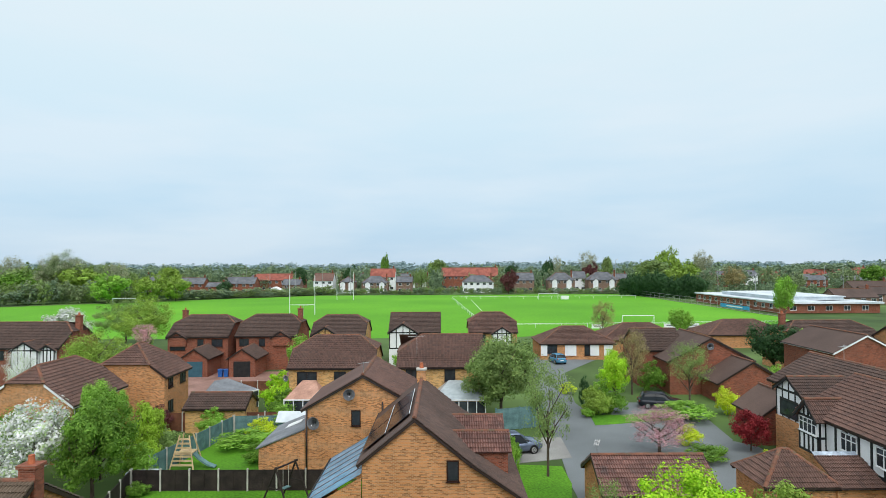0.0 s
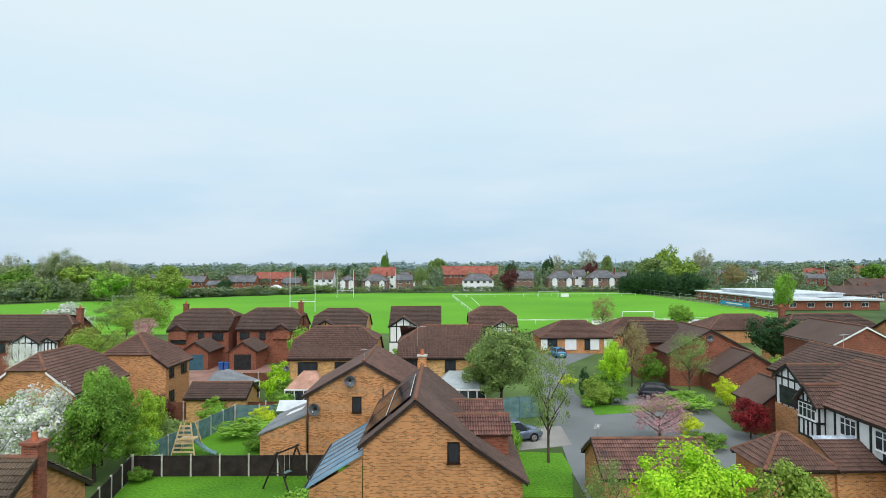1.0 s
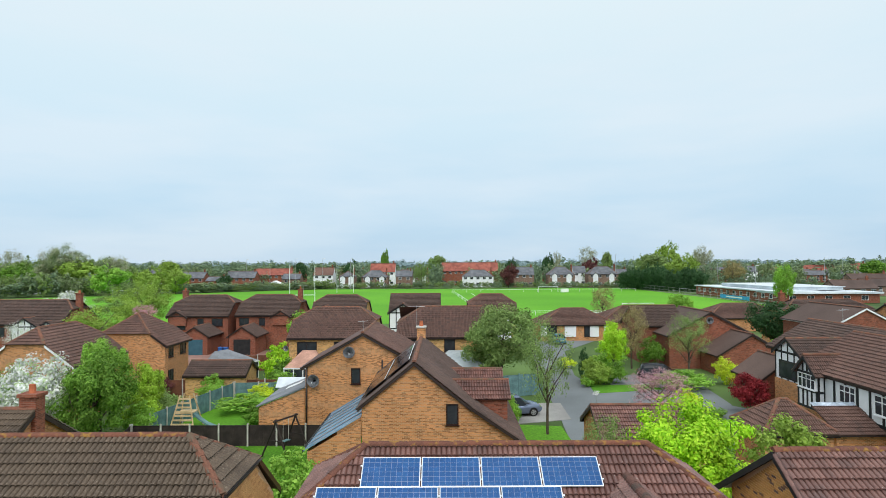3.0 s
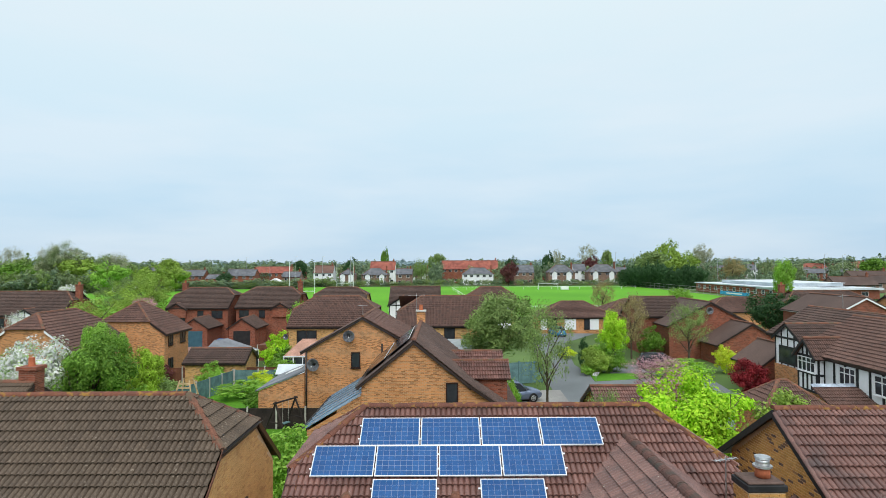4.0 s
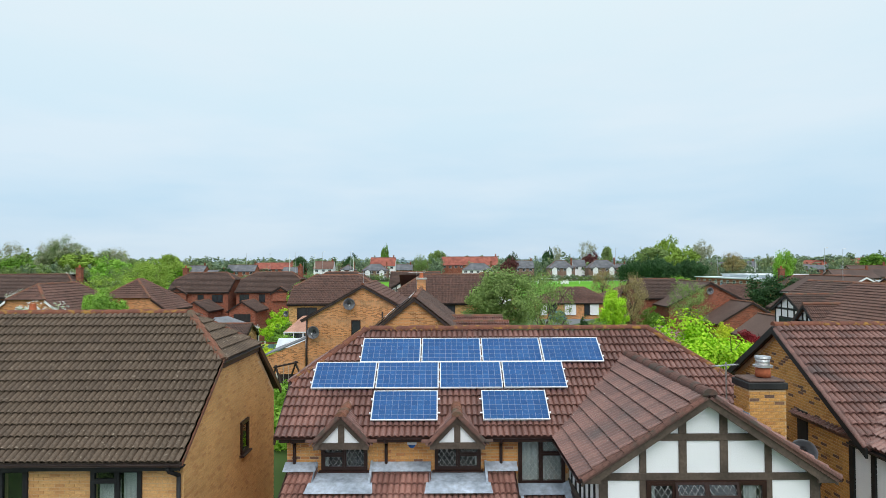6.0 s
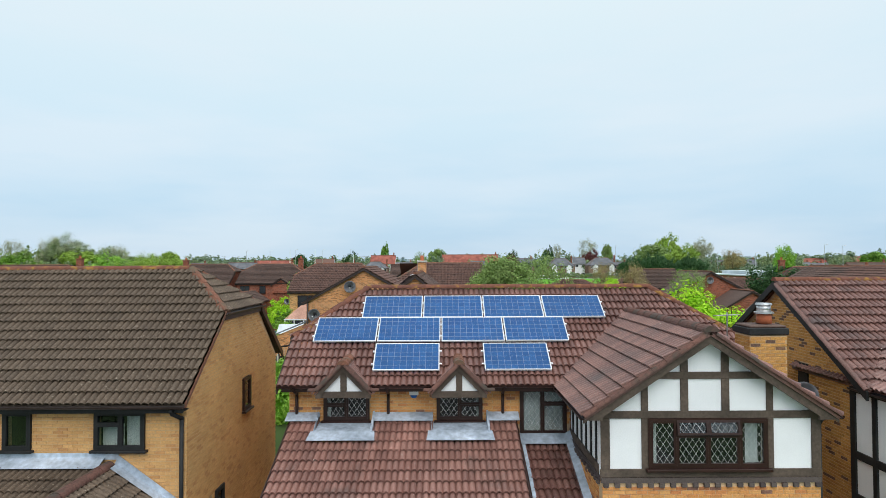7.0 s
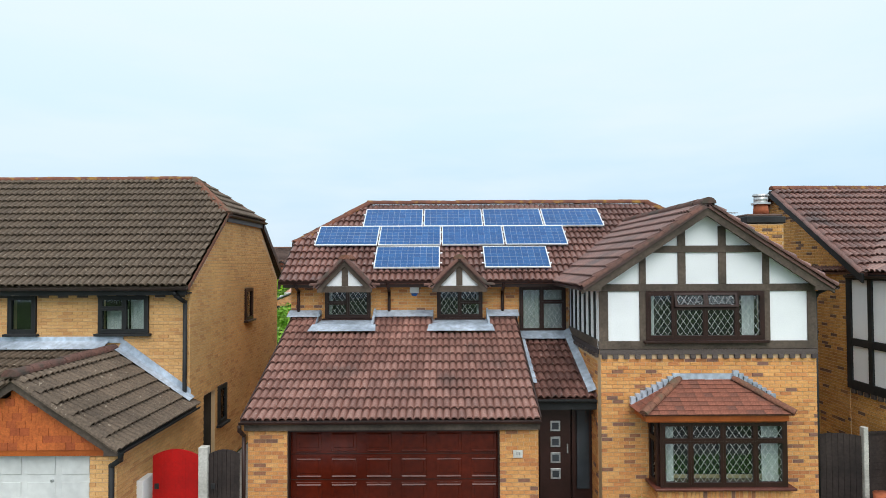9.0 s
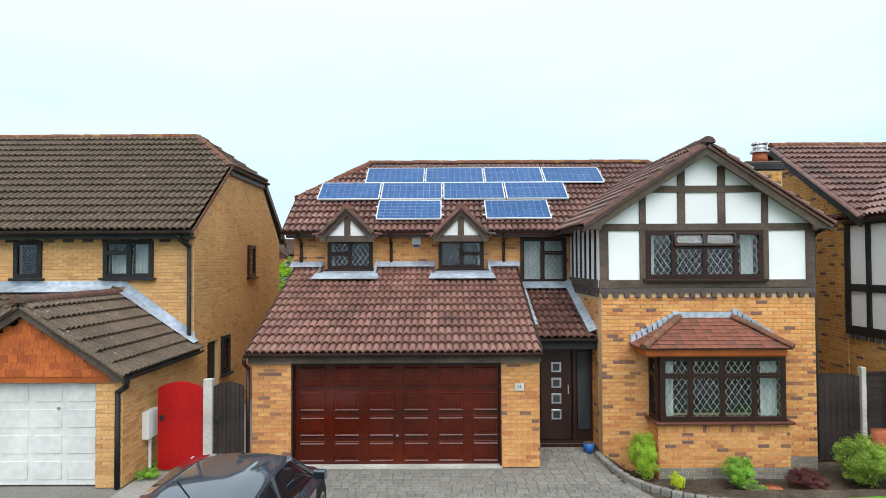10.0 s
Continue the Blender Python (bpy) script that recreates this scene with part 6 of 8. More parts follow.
# a second gable of that roof
for s in (-1, 1):
    hw = 2.8
    rgx, rgz = 12.1, rz0 + PR * 2.8 + 0.02
    o = Vector((rgx + s * hw, 12.3 if s > 0 else 16.1, rgz - PR * hw))
    pl = [(0, 0), (3.8, 0), (3.8, hw * math.hypot(1, PR)), (0, hw * math.hypot(1, PR))]
    q = slope_slab(n2, "gable_roof", o, Y * s, slope_v(PR, -X * s), pl, M_TILE)
    roof_tiles(q, o, Y * s, slope_v(PR, -X * s), pl, M_TILE, samples=9)
pipe(n2, [(9.6, 13.83, 2.2), (9.6, 13.83, 0.0)], M_BLACK, 0.04)


# ---- front garden and driveway ----
sheet("driveway", [(-9, -14), (9, -14), (9, 7.4), (4.6, 7.4), (4.6, 8.9), (3.9, 9.0), (3.5, 9.9), (3.3, 10.5), (3.06, 11.6), (3.1, 13.1), (-3.6, 13.1), (-3.6, 11.8), (-9, 11.0)], -0.012, M_SETT, "grey block-paved driveway before the garage", "driveway")
sheet("side_path", [(-5.5, 9.5), (-3.56, 9.5), (-3.56, 21), (-5.5, 21)], 0.0, M_PAVE, "grey concrete path between two houses", "path")
def bed_level(x, y):
    """The bed falls away from its edging towards the foot of the house."""
    f = max(0.0, min(1.0, (x - 3.2) / 0.6, (y - 10.15) / 0.95))
    return -0.01 - 0.33 * f * f * (3 - 2 * f)


bed_v, bed_f = [], []
for j in range(43):
    for i in range(79):
        x_, y_ = 3.10 + i * 0.1, 9.6 + j * 0.1
        edge_ = 0.0 if bed_level(x_, y_) < -0.02 else -0.03 if (x_ < 3.45 and y_ < 10.6) else 0.0
        bed_v.append((x_, y_, bed_level(x_, y_) + random.uniform(-0.012, 0.012) + edge_))
for j in range(42):
    for i in range(78):
        k = j * 79 + i
        bed_f.append((k, k + 1, k + 80, k + 79))
tagged(mesh_of("flower_bed", bed_v, bed_f, M_SOIL, None), "dark soil flower bed under the bay window", "flower bed", kind="structure")
sheet("front_lawn", [(4.6, 9.2), (5.6, 9.5), (6.6, 9.8), (7.6, 9.9), (8.6, 9.7), (9.6, 9.2), (9.6, 7.4), (4.6, 7.4)], 0.03, M_GRASS, "bright green front lawn edge", "lawn")
paved = [o for o in bpy.data.objects if o.name.startswith("driveway") and o["label"].startswith("grey block")][0]
SETT = {}
for w_ in (0.14, 0.175, 0.21):
    b = bevelled(bx(-w_ / 2 + 0.004, w_ / 2 - 0.004, -0.066, 0.066, -0.05, 0), 0.007, 1)
    ob = part("paving_block", b, M_SETT, None)
    SETT[w_] = ob.data
    bpy.data.objects.remove(ob)
rest_v, rest_f, count = [], [], 0
for j in range(34):
    yy = 12.85 - j * 0.14
    xx = -3.5 - random.random() * 0.15
    while xx < 3.3:
        w_ = random.choice((0.14, 0.175, 0.21))
        cx = xx + w_ / 2
        edge = 3.0 if yy > 11.5 else 3.0 + (11.5 - yy) * 0.28
        free = cx + w_ / 2 < edge and (yy < 11.30 or cx - w_ / 2 > 1.86) and (yy < 12.6)
        if free:
            m_ = pose(cx, yy, 0.004 + random.uniform(-0.003, 0.003), random.uniform(-0.5, 0.5), random.uniform(-0.5, 0.5), random.uniform(-0.6, 0.6))
            if count < 300:
                ob = new("paving_block", SETT[w_])
                ob.parent, ob.matrix_basis = paved, m_
                count += 1
            else:
                k = len(rest_v)
                rest_v += [tuple(m_ @ v.co) for v in SETT[w_].vertices]
                rest_f += [tuple(k + i for i in p.vertices) for p in SETT[w_].polygons]
        xx += w_
mesh_of("paving_blocks", rest_v, rest_f, M_SETT, paved, kind="stuff")
edging = thing("bed_edging", "curved row of stone edging blocks round the bed", "edging")
curve = [(3.10, 12.1), (3.12, 11.7), (3.16, 11.3), (3.24, 10.9), (3.36, 10.55), (3.55, 10.25), (3.8, 10.0), (4.1, 9.8), (4.45, 9.65), (4.8, 9.58)]
for (ax, ay), (bx2, by2) in zip(curve, curve[1:]):
    for f0 in (0.0, 0.5):
        qx, qy = ax + (bx2 - ax) * (f0 + 0.25), ay + (by2 - ay) * (f0 + 0.25)
        ob = part("edging_block", bevelled(bx(-0.082, 0.082, -0.06, 0.06, -0.1, 0.085), 0.02, 2), M_SETT, edging)
        ob.matrix_basis = pose(qx, qy, random.uniform(-0.008, 0.008), 0, random.uniform(-2, 2), math.degrees(math.atan2(by2 - ay, bx2 - ax)))


def gate(label, x0, x1, y, h, mat, arch, n):
    g = thing("garden_gate", label, "gate", pose(x0, y, 0))
    w = x1 - x0
    gap = 0.003 if n < 10 else 0.0006
    for i in range(n):
        a, b = w * i / n + gap, w * (i + 1) / n - gap
        za = h - arch * (2 * (a / w) - 1) ** 2
        zb = h - arch * (2 * (b / w) - 1) ** 2
        part("board", pr([(a, 0.04), (b, 0.04), (b, zb), (a, za)], -0.014, 0.014), mat, g)
    part("rail", bx(0.02, w - 0.02, 0.014, 0.05, 0.3, 0.4), mat, g)
    part("rail", bx(0.02, w - 0.02, 0.014, 0.05, h - 0.42, h - 0.32), mat, g)
    part("latch", bevelled(bx(0.04, 0.12, -0.03, -0.014, 0.95, 1.05), 0.005, 1), M_BLACK, g)
    return g


gate("red painted arched garden gate", -5.30, -4.45, 11.25, 1.67, M_RED, 0.12, 14)
gate("black boarded garden gate with a curved top", -4.26, -3.70, 11.25, 1.66, M_FENCE, 0.08, 7)
post = thing("gate_post", "weathered white concrete gate post", "post", pose(-4.355, 11.25, 0))
part("post_body", bevelled(bx(-0.085, 0.085, -0.07, 0.07, 0, 1.72), 0.012, 1), M_CONC, post)
mb = thing("meter_box", "white plastic meter box on the brick wall", "meter box", pose(-5.55, 11.35, 0))
part("box_body", bevelled(bx(0.0, 0.13, -0.22, 0.22, 0.62, 1.13), 0.015, 2), M_UPVC, mb)
part("cable_pipe", tb((0.05, 0.0, 0.0), (0.05, 0.0, 0.62), 0.03, n=10), M_UPVC, mb)


def panel_fence(label, p0, p1, h, mat, post_mat, step=1.95, boards=12, capped=True, group="", post_h=0.1):
    """Fence panels between posts: each panel with its boards, rails and capping."""
    p0, p1 = Vector((*p0, 0)), Vector((*p1, 0))
    d = p1 - p0
    n = max(1, round(d.length / step))
    w = d.length / n
    f = thing("fence", label, "fence", Matrix.Translation(p0) @ pose(0, 0, 0, 0, 0, math.degrees(math.atan2(d.y, d.x))), group)
    for i in range(n + 1):
        part("post", bevelled(bx(i * w - 0.055, i * w + 0.055, -0.06, 0.06, -0.1, h + post_h), 0.01, 1), post_mat, f)
    for i in range(n):
        a, b = i * w + 0.06, (i + 1) * w - 0.06
        bm = bmesh.new()
        prof = []
        for k in range(boards):
            z0, z1 = 0.03 + (h - 0.08) * k / boards, 0.03 + (h - 0.08) * (k + 1) / boards
            prof += [(-0.014, z0), (-0.002, z1)]
        prism(bm, prof + [(0.012, h - 0.05), (0.012, 0.03)], a, b, "x")
        pn = part("panel", bm, mat, f)
        for xx in (a + 0.02, (a + b) / 2, b - 0.06):
            part("batten", bx(xx, xx + 0.04, -0.035, -0.012, 0.05, h - 0.06), mat, pn)
        if capped:
            part("capping", bx(a, b, -0.03, 0.03, h - 0.045, h - 0.01), mat, pn)
    return f


gr_ = gate("black boarded side gate against the house wall", 7.64, 8.75, 12.64, 1.86, M_FENCE, 0.07, 9)
gr_.matrix_basis = pose(7.64, 12.64, -0.34)
sf = panel_fence("dark brown side fence with a white concrete post", (8.83, 12.66), (10.7, 12.9), 1.84, M_FENCE, M_CONC, 1.9)
sf.matrix_basis = Matrix.Translation((0, 0, -0.3)) @ sf.matrix_basis
panel_fence("dark stained panel fence with white concrete posts", (-20.9, 40.9), (-7.2, 40.9), 1.42, M_FENCE, M_CONC, 1.95)
panel_fence("dark stained panel fence with white concrete posts down the garden", (-20.95, 40.8), (-19.0, 31), 1.42, M_FENCE, M_CONC, 1.95)
panel_fence("grey-green panel fence round the play garden", (-20.8, 43.2), (-18.8, 54.5), 1.6, M_FENCE_G, M_CONC, 1.9)
panel_fence("grey-green panel fence behind the play garden", (-18.7, 54.6), (-10.2, 54.8), 1.6, M_FENCE_G, M_CONC, 1.9)
panel_fence("brown panel fence with concrete posts", (-27.5, 55.3), (-12.5, 55.6), 1.7, M_FENCE_B, M_CONC, 1.9)
panel_fence("red-brown panel fence below the garages", (-25, 69.5), (-12, 70), 1.8, M_FENCE_B, M_CONC, 1.9)
panel_fence("grey-green tall fence beside the willow", (4.9, 55), (9.4, 56.5), 2.0, M_FENCE_G, M_FENCE_G, 1.9)
panel_fence("pale rail fence between two red brick walls", (37.2, 66), (41, 66.5), 1.5, M_CONC, M_CONC, 1.9)


# ---- vehicles ----
def car(label, x, y, yaw, paint, length=4.1, width=1.72, height=1.44, suv=False):
    """A car facing its own +y: lofted body and cabin, wheels, lamps, mirrors, glass."""
    c = thing("car", label, "car", pose(x, y, 0, 0, 0, yaw))
    L, W = length, width / 2
    hood = 0.98 if suv else 0.86
    # stations along the body: y, half width, bottom, shoulder height
    st = [(-0.5, 0.80, 0.38, 0.78), (-0.485, 0.92, 0.28, 0.92), (-0.40, 0.99, 0.22, 0.96), (-0.15, 1.0, 0.20, 0.93), (0.12, 1.0, 0.20, 0.90), (0.24, 0.99, 0.20, hood), (0.38, 0.96, 0.22, hood - 0.06), (0.46, 0.86, 0.26, hood - 0.16), (0.5, 0.70, 0.34, hood - 0.28)]
    bm, rings = bmesh.new(), []
    for fy, fw, b, s in st:
        w = W * fw
        prof = [(0.82 * w, b), (w * 0.97, b + 0.12), (w, (b + s) / 2), (w * 0.97, s - 0.08), (w * 0.86, s), (w * 0.45, s + 0.03), (0, s + 0.04)]
        pts = [(px, pz) for px, pz in prof] + [(-px, pz) for px, pz in prof[-2::-1]]
        rings.append([bm.verts.new((px, fy * L, pz)) for px, pz in pts])
    for a, b in zip(rings, rings[1:]):
        for i in range(len(a)):
            j = (i + 1) % len(a)
            bm.faces.new((a[i], a[j], b[j], b[i]))
    bm.faces.new(rings[0][::-1])
    bm.faces.new(rings[-1])
    bmesh.ops.recalc_face_normals(bm, faces=bm.faces[:])
    body = part("body", bm, paint, c, smooth=True)
    # cabin glass and roof skin
    rear = -0.46 if suv else -0.44
    cs = [(rear, 0.80, 0.90, 0.94), (rear + 0.06, 0.80, 0.90, height - 0.12), (rear + 0.16, 0.78, 0.90, height - 0.02), (-0.08, 0.78, 0.90, height), (0.06, 0.77, 0.88, height - 0.05), (0.17, 0.79, 0.87, 1.12), (0.27, 0.80, 0.86, hood + 0.01)]
    gm, rings = bmesh.new(), []
    for fy, fw, b, s in cs:
        w = W * fw
        t = max(0.0, s - b)
        pts = [(W * 0.9, b - 0.02), (W * 0.9 - 0.1 * t, b + t * 0.45), (w * 0.90, b + t * 0.92), (w * 0.6, s), (0, s + 0.02)]
        pts = pts + [(-px, pz) for px, pz in pts[-2::-1]]
        rings.append([gm.verts.new((px, fy * L, pz)) for px, pz in pts])
    for a, b in zip(rings, rings[1:]):
        for i in range(len(a) - 1):
            gm.faces.new((a[i], a[i + 1], b[i + 1], b[i]))
    bmesh.ops.recalc_face_normals(gm, faces=gm.faces[:])
    part("glass", gm, M_CGLASS, c, smooth=True)
    rm = bmesh.new()
    rows = []
    for fy, s in ((rear + 0.07, height - 0.115), (rear + 0.16, height - 0.012), (-0.08, height + 0.012), (0.065, height - 0.045)):
        rows.append([rm.verts.new((px * W, fy * L, s + dz)) for px, dz in ((-0.74, -0.10), (-0.70, -0.03), (-0.4, 0.008), (0, 0.018), (0.4, 0.008), (0.70, -0.03), (0.74, -0.10))])
    for a, b in zip(rows, rows[1:]):
        for i in range(6):
            rm.faces.new((a[i], a[i + 1], b[i + 1], b[i]))
    part("roof", rm, paint, c, smooth=True)
    for s in (-1, 1):
        for fa, fb, za, zb in ((0.07, 0.27, height - 0.11, hood), (-0.13, -0.13, height - 0.08, 0.9), (rear + 0.08, rear + 0.01, height - 0.16, 0.92)):
            part("pillar", tb((s * W * 0.735, fa * L, za), (s * W * 0.905, fb * L, zb), 0.035, n=6), paint, c)
        mr = part("mirror", bevelled(bx(s * W * 1.0 if s > 0 else s * W * 1.0 - 0.18, s * W + 0.18 if s > 0 else s * W, 0.17 * L - 0.05, 0.17 * L + 0.05, 0.92, 1.05), 0.03, 2), paint, c)
        part("mirror_glass", bx(s * (W + 0.09) - 0.07, s * (W + 0.09) + 0.07, 0.17 * L - 0.054, 0.17 * L - 0.05, 0.94, 1.03), M_CGLASS, mr)
        part("headlight", bevelled(bx(s * W * 0.70 - 0.11, s * W * 0.70 + 0.11, 0.455 * L, 0.482 * L, hood - 0.32, hood - 0.20), 0.03, 2), M_METAL, c)
        part("tail_light", bevelled(bx(s * W * 0.78 - 0.09, s * W * 0.78 + 0.09, -0.5 * L, -0.485 * L, 0.72, 0.92), 0.02, 1), M_LAMP_R, c)
        part("door_handle", bevelled(bx(s * W * 0.985 - 0.015, s * W * 0.985 + 0.015, -0.06 * L, -0.01 * L, 0.8, 0.83), 0.005, 1), paint, c)
        for fy in (-0.31, 0.31):
            wh = part("wheel", tb((s * (W - 0.19), fy * L, 0.32), (s * (W + 0.005), fy * L, 0.32), 0.32, n=24), M_TYRE, c)
            part("rim", tb((s * (W + 0.005), fy * L, 0.32), (s * (W + 0.012), fy * L, 0.32), 0.215, 0.20, 16), M_METAL, wh)
            for k in range(5):
                a = 2 * math.pi * k / 5
                part("spoke_gap", tb((s * (W + 0.010), fy * L + math.cos(a) * 0.125, 0.32 + math.sin(a) * 0.125), (s * (W + 0.016), fy * L + math.cos(a) * 0.125, 0.32 + math.sin(a) * 0.125), 0.045, n=8), M_TYRE, wh)
            part("arch", tb((s * (W - 0.18), fy * L, 0.34), (s * (W - 0.006), fy * L, 0.34), 0.37, n=20), M_TYRE, body)
    part("bumper", bevelled(bx(-W * 0.7, W * 0.7, -0.505 * L, -0.48 * L, 0.36, 0.55), 0.03, 2), paint, c)
    part("plate", bx(-0.26, 0.26, -0.508 * L, -0.505 * L, 0.56, 0.67), M_UPVC, c)
    part("aerial", tb((0, rear * L + 0.45, height), (0, rear * L + 0.15, height + 0.28), 0.008, n=5), M_BLACK, c)
    return c


car("dark blue-grey hatchback parked before the garage", -2.6, 7.55, 0, M_CAR_B, 4.0, 1.7, 1.44)
car("slate blue estate car parked by a hedge", 5.8, 49.0, -75, M_CAR_S, 4.5, 1.85, 1.66, True)
car("dark sports utility car on a driveway", 23.0, 63.6, -100, M_CAR_D, 4.6, 1.88, 1.68, True)
car("light blue hatchback outside the white bungalow", 17.6, 92.5, 10, M_CAR_L, 4.0, 1.7, 1.5)
car("white car on a far driveway", -49.5, 68, 80, M_UPVC, 4.2, 1.75, 1.45)


# ---- plants ----
def crown_mesh(name, seed, quads, clumps, leaf, spread=0.55, flat=1.0, hollow=0.35):
    """Leaves of a unit crown (radius 1, centred): clumps scattered in the ball, uneven, with gaps."""
    rng = np.random.default_rng(seed)
    d = rng.normal(size=(clumps, 3))
    d /= np.linalg.norm(d, axis=1)[:, None]
    r = hollow + (1 - hollow) * rng.random(clumps) ** 0.5
    lobe = rng.normal(size=(7, 3))
    lobe /= np.linalg.norm(lobe, axis=1)[:, None]
    bulge = 0.62 + 0.48 * np.clip(np.max(d @ lobe.T, axis=1) * 1.6 - 0.6, 0, 1)
    cen = d * (r * bulge)[:, None] * np.array([1, 1, flat]) * 0.86
    size = rng.uniform(0.10, 0.26, clumps) * spread / 0.55
    idx = rng.integers(0, clumps, quads)
    off = rng.normal(size=(quads, 3))
    off *= (rng.random(quads) ** 0.4 / np.linalg.norm(off, axis=1))[:, None]
    p = cen[idx] + off * size[idx][:, None]
    face = off / np.linalg.norm(off, axis=1)[:, None] + 0.5 * p + rng.normal(size=(quads, 3)) * 0.42 + np.array([0, 0, 0.25])
    face /= np.linalg.norm(face, axis=1)[:, None]
    a = np.cross(face, rng.normal(size=(quads, 3)))
    a /= np.linalg.norm(a, axis=1)[:, None]
    b = np.cross(face, a)
    s = leaf * rng.uniform(0.6, 1.4, quads)[:, None]
    v = np.stack([p - a * s, p + b * s * 0.55, p + a * s, p - b * s * 0.55], 1).reshape(-1, 3)
    f = np.arange(quads * 4).reshape(-1, 4)
    me = bpy.data.meshes.new(name)
    me.from_pydata(v.tolist(), [], f.tolist())
    return me


def trunk_mesh(name, seed, limbs=9):
    """A unit trunk with limbs: foot at 0, reaching the crown's ball that is centred at height 1 with radius 1."""
    rng = random.Random(seed)
    bm = bmesh.new()
    tube(bm, (0, 0, -0.15), (0.01, 0.01, 0.55), 0.055, 0.042, 8)
    tube(bm, (0.01, 0.01, 0.55), (-0.02, 0.02, 1.15), 0.042, 0.022, 7)
    for i in range(limbs):
        a = i * 2.4 + rng.random()
        z = 0.4 + 0.7 * i / limbs
        m = Vector((math.cos(a) * 0.35, math.sin(a) * 0.35, z + 0.3))
        e = Vector((math.cos(a + 0.3) * 0.72, math.sin(a + 0.3) * 0.72, z + 0.55 + 0.25 * rng.random()))
        tube(bm, (0, 0, z), m, 0.024, 0.015, 6)
        tube(bm, m, e, 0.015, 0.006, 5)
        for k in range(2):
            q = m + (e - m) * (0.3 + 0.4 * k)
            tube(bm, q, q + Vector((rng.uniform(-0.25, 0.25), rng.uniform(-0.25, 0.25), rng.uniform(0.1, 0.3))), 0.009, 0.004, 4)
    me = bpy.data.meshes.new(name)
    bm.to_mesh(me)
    bm.free()
    me.materials.append(M_BARK)
    return me


CROWNS = {
    "dense": [crown_mesh("crown", 11 + i, 9500, 110, 0.040, 0.60, hollow=0.25) for i in range(2)],
    "near": [crown_mesh("crown", 21 + i, 26000, 140, 0.027, 0.56, hollow=0.25) for i in range(2)],
    "thin": [crown_mesh("crown", 31 + i, 7500, 100, 0.022, 0.55, hollow=0.12) for i in range(2)],
    "airy": [crown_mesh("crown", 61 + i, 15000, 130, 0.019, 0.55, hollow=0.1) for i in range(2)],
    "distant": [crown_mesh("crown", 71 + i, 3600, 80, 0.062, 0.60, hollow=0.25) for i in range(2)],
    "far": [crown_mesh("crown", 41 + i, 2400, 46, 0.060, 0.65) for i in range(3)],
    "bush": [crown_mesh("crown", 51 + i, 5000, 90, 0.050, 0.58, hollow=0.12) for i in range(2)],
}
TRUNKS = [trunk_mesh("trunk", 5 + i) for i in range(3)]


def tree(label, x, y, r, top, leaves, kind="dense", wide=1.0, name="tree", category="tree", group="", low=None):
    """A tree of crown radius r, its top at that height; a crown down to `low`."""
    t = thing(name, label, category, pose(x, y, 0, 0, 0, random.uniform(0, 360)), group)
    half = (top - low) / 2 if low is not None else min(r, top * 0.46)
    kind = "distant" if kind == "dense" and y > 200 else kind
    cr = new("crown", random.choice(CROWNS[kind]))
    if not cr.data.materials:
        cr.data.materials.append(leaves)
    cr.parent = t
    cr.material_slots[0].link = "OBJECT"
    cr.material_slots[0].material = leaves
    cr.matrix_basis = Matrix.Translation((0, 0, top - half)) @ Matrix.Diagonal((r * wide, r, half, 1))
    if name == "tree":
        tr = new("trunk", random.choice(TRUNKS))
        tr.parent = t
        tr.matrix_basis = Matrix.Diagonal((min(r, 4) * 0.85, min(r, 4) * 0.85, min(top - half, top * 0.46), 1))
    return t


def bush(label, x, y, r, h, leaves, wide=1.0, name="shrub", z=0.0, kind="bush"):
    b = thing(name, label, "shrub", pose(x, y, z, 0, 0, random.uniform(0, 60)))
    cr = new("foliage", random.choice(CROWNS[kind]))
    if not cr.data.materials:
        cr.data.materials.append(leaves)
    cr.parent = b
    cr.material_slots[0].link = "OBJECT"
    cr.material_slots[0].material = leaves
    cr.matrix_basis = Matrix.Translation((0, 0, h * 0.46)) @ Matrix.Diagonal((r * wide, r, h * 0.54, 1))
    return b


tree("tall dense mid-green tree behind the fence", -23.0, 40.0, 3.1, 7.1, L_MID, "near", low=0.3)
tree("light green young tree beside the dense tree", -24.3, 43.2, 1.9, 7.6, L_LIGHT, "near", low=2.0)
tree("dark green tree at the garden edge", -29.0, 41.5, 2.2, 5.6, L_MID, "near", low=0.6)
tree("light green tree beside the yellow brick house", -22.6, 46.6, 1.5, 5.2, L_SPRINGY, "dense", low=1.2)
tree("white blossoming tree in the garden", -26.8, 40.0, 2.6, 6.6, L_WHITE, "dense", low=1.2)
tree("white blossoming low tree at the garden edge", -27.5, 36.5, 2.4, 5.2, L_WHITE, "dense", low=0.8)
tree("dark green conifer-like tree by the brick house", -33.5, 43.0, 2.2, 5.8, L_MID, "dense", low=0.3)
tree("large grey-green willow beside the close", 5.6, 57.5, 4.4, 9.2, L_GREY, "near", low=1.2)
tree("slender birch with thin new leaves on the lawn", 7.6, 43.4, 2.3, 8.8, L_GREY, "thin", low=2.0)
tree("bright lime-green tree behind the house", 10.6, 25.5, 2.9, 6.9, L_LIME, "near", low=1.6)
tree("thin olive-green tree behind the houses", 7.6, 27.5, 1.6, 5.6, L_GREY, "thin", low=1.2)
tree("olive-green bushy tree behind the houses", 15.9, 27.5, 2.1, 5.9, L_OLIVE, "dense", low=1.0)
tree("lime-yellow young tree by the close", 18.3, 64.0, 1.9, 6.6, L_LIME, "dense", low=1.6)
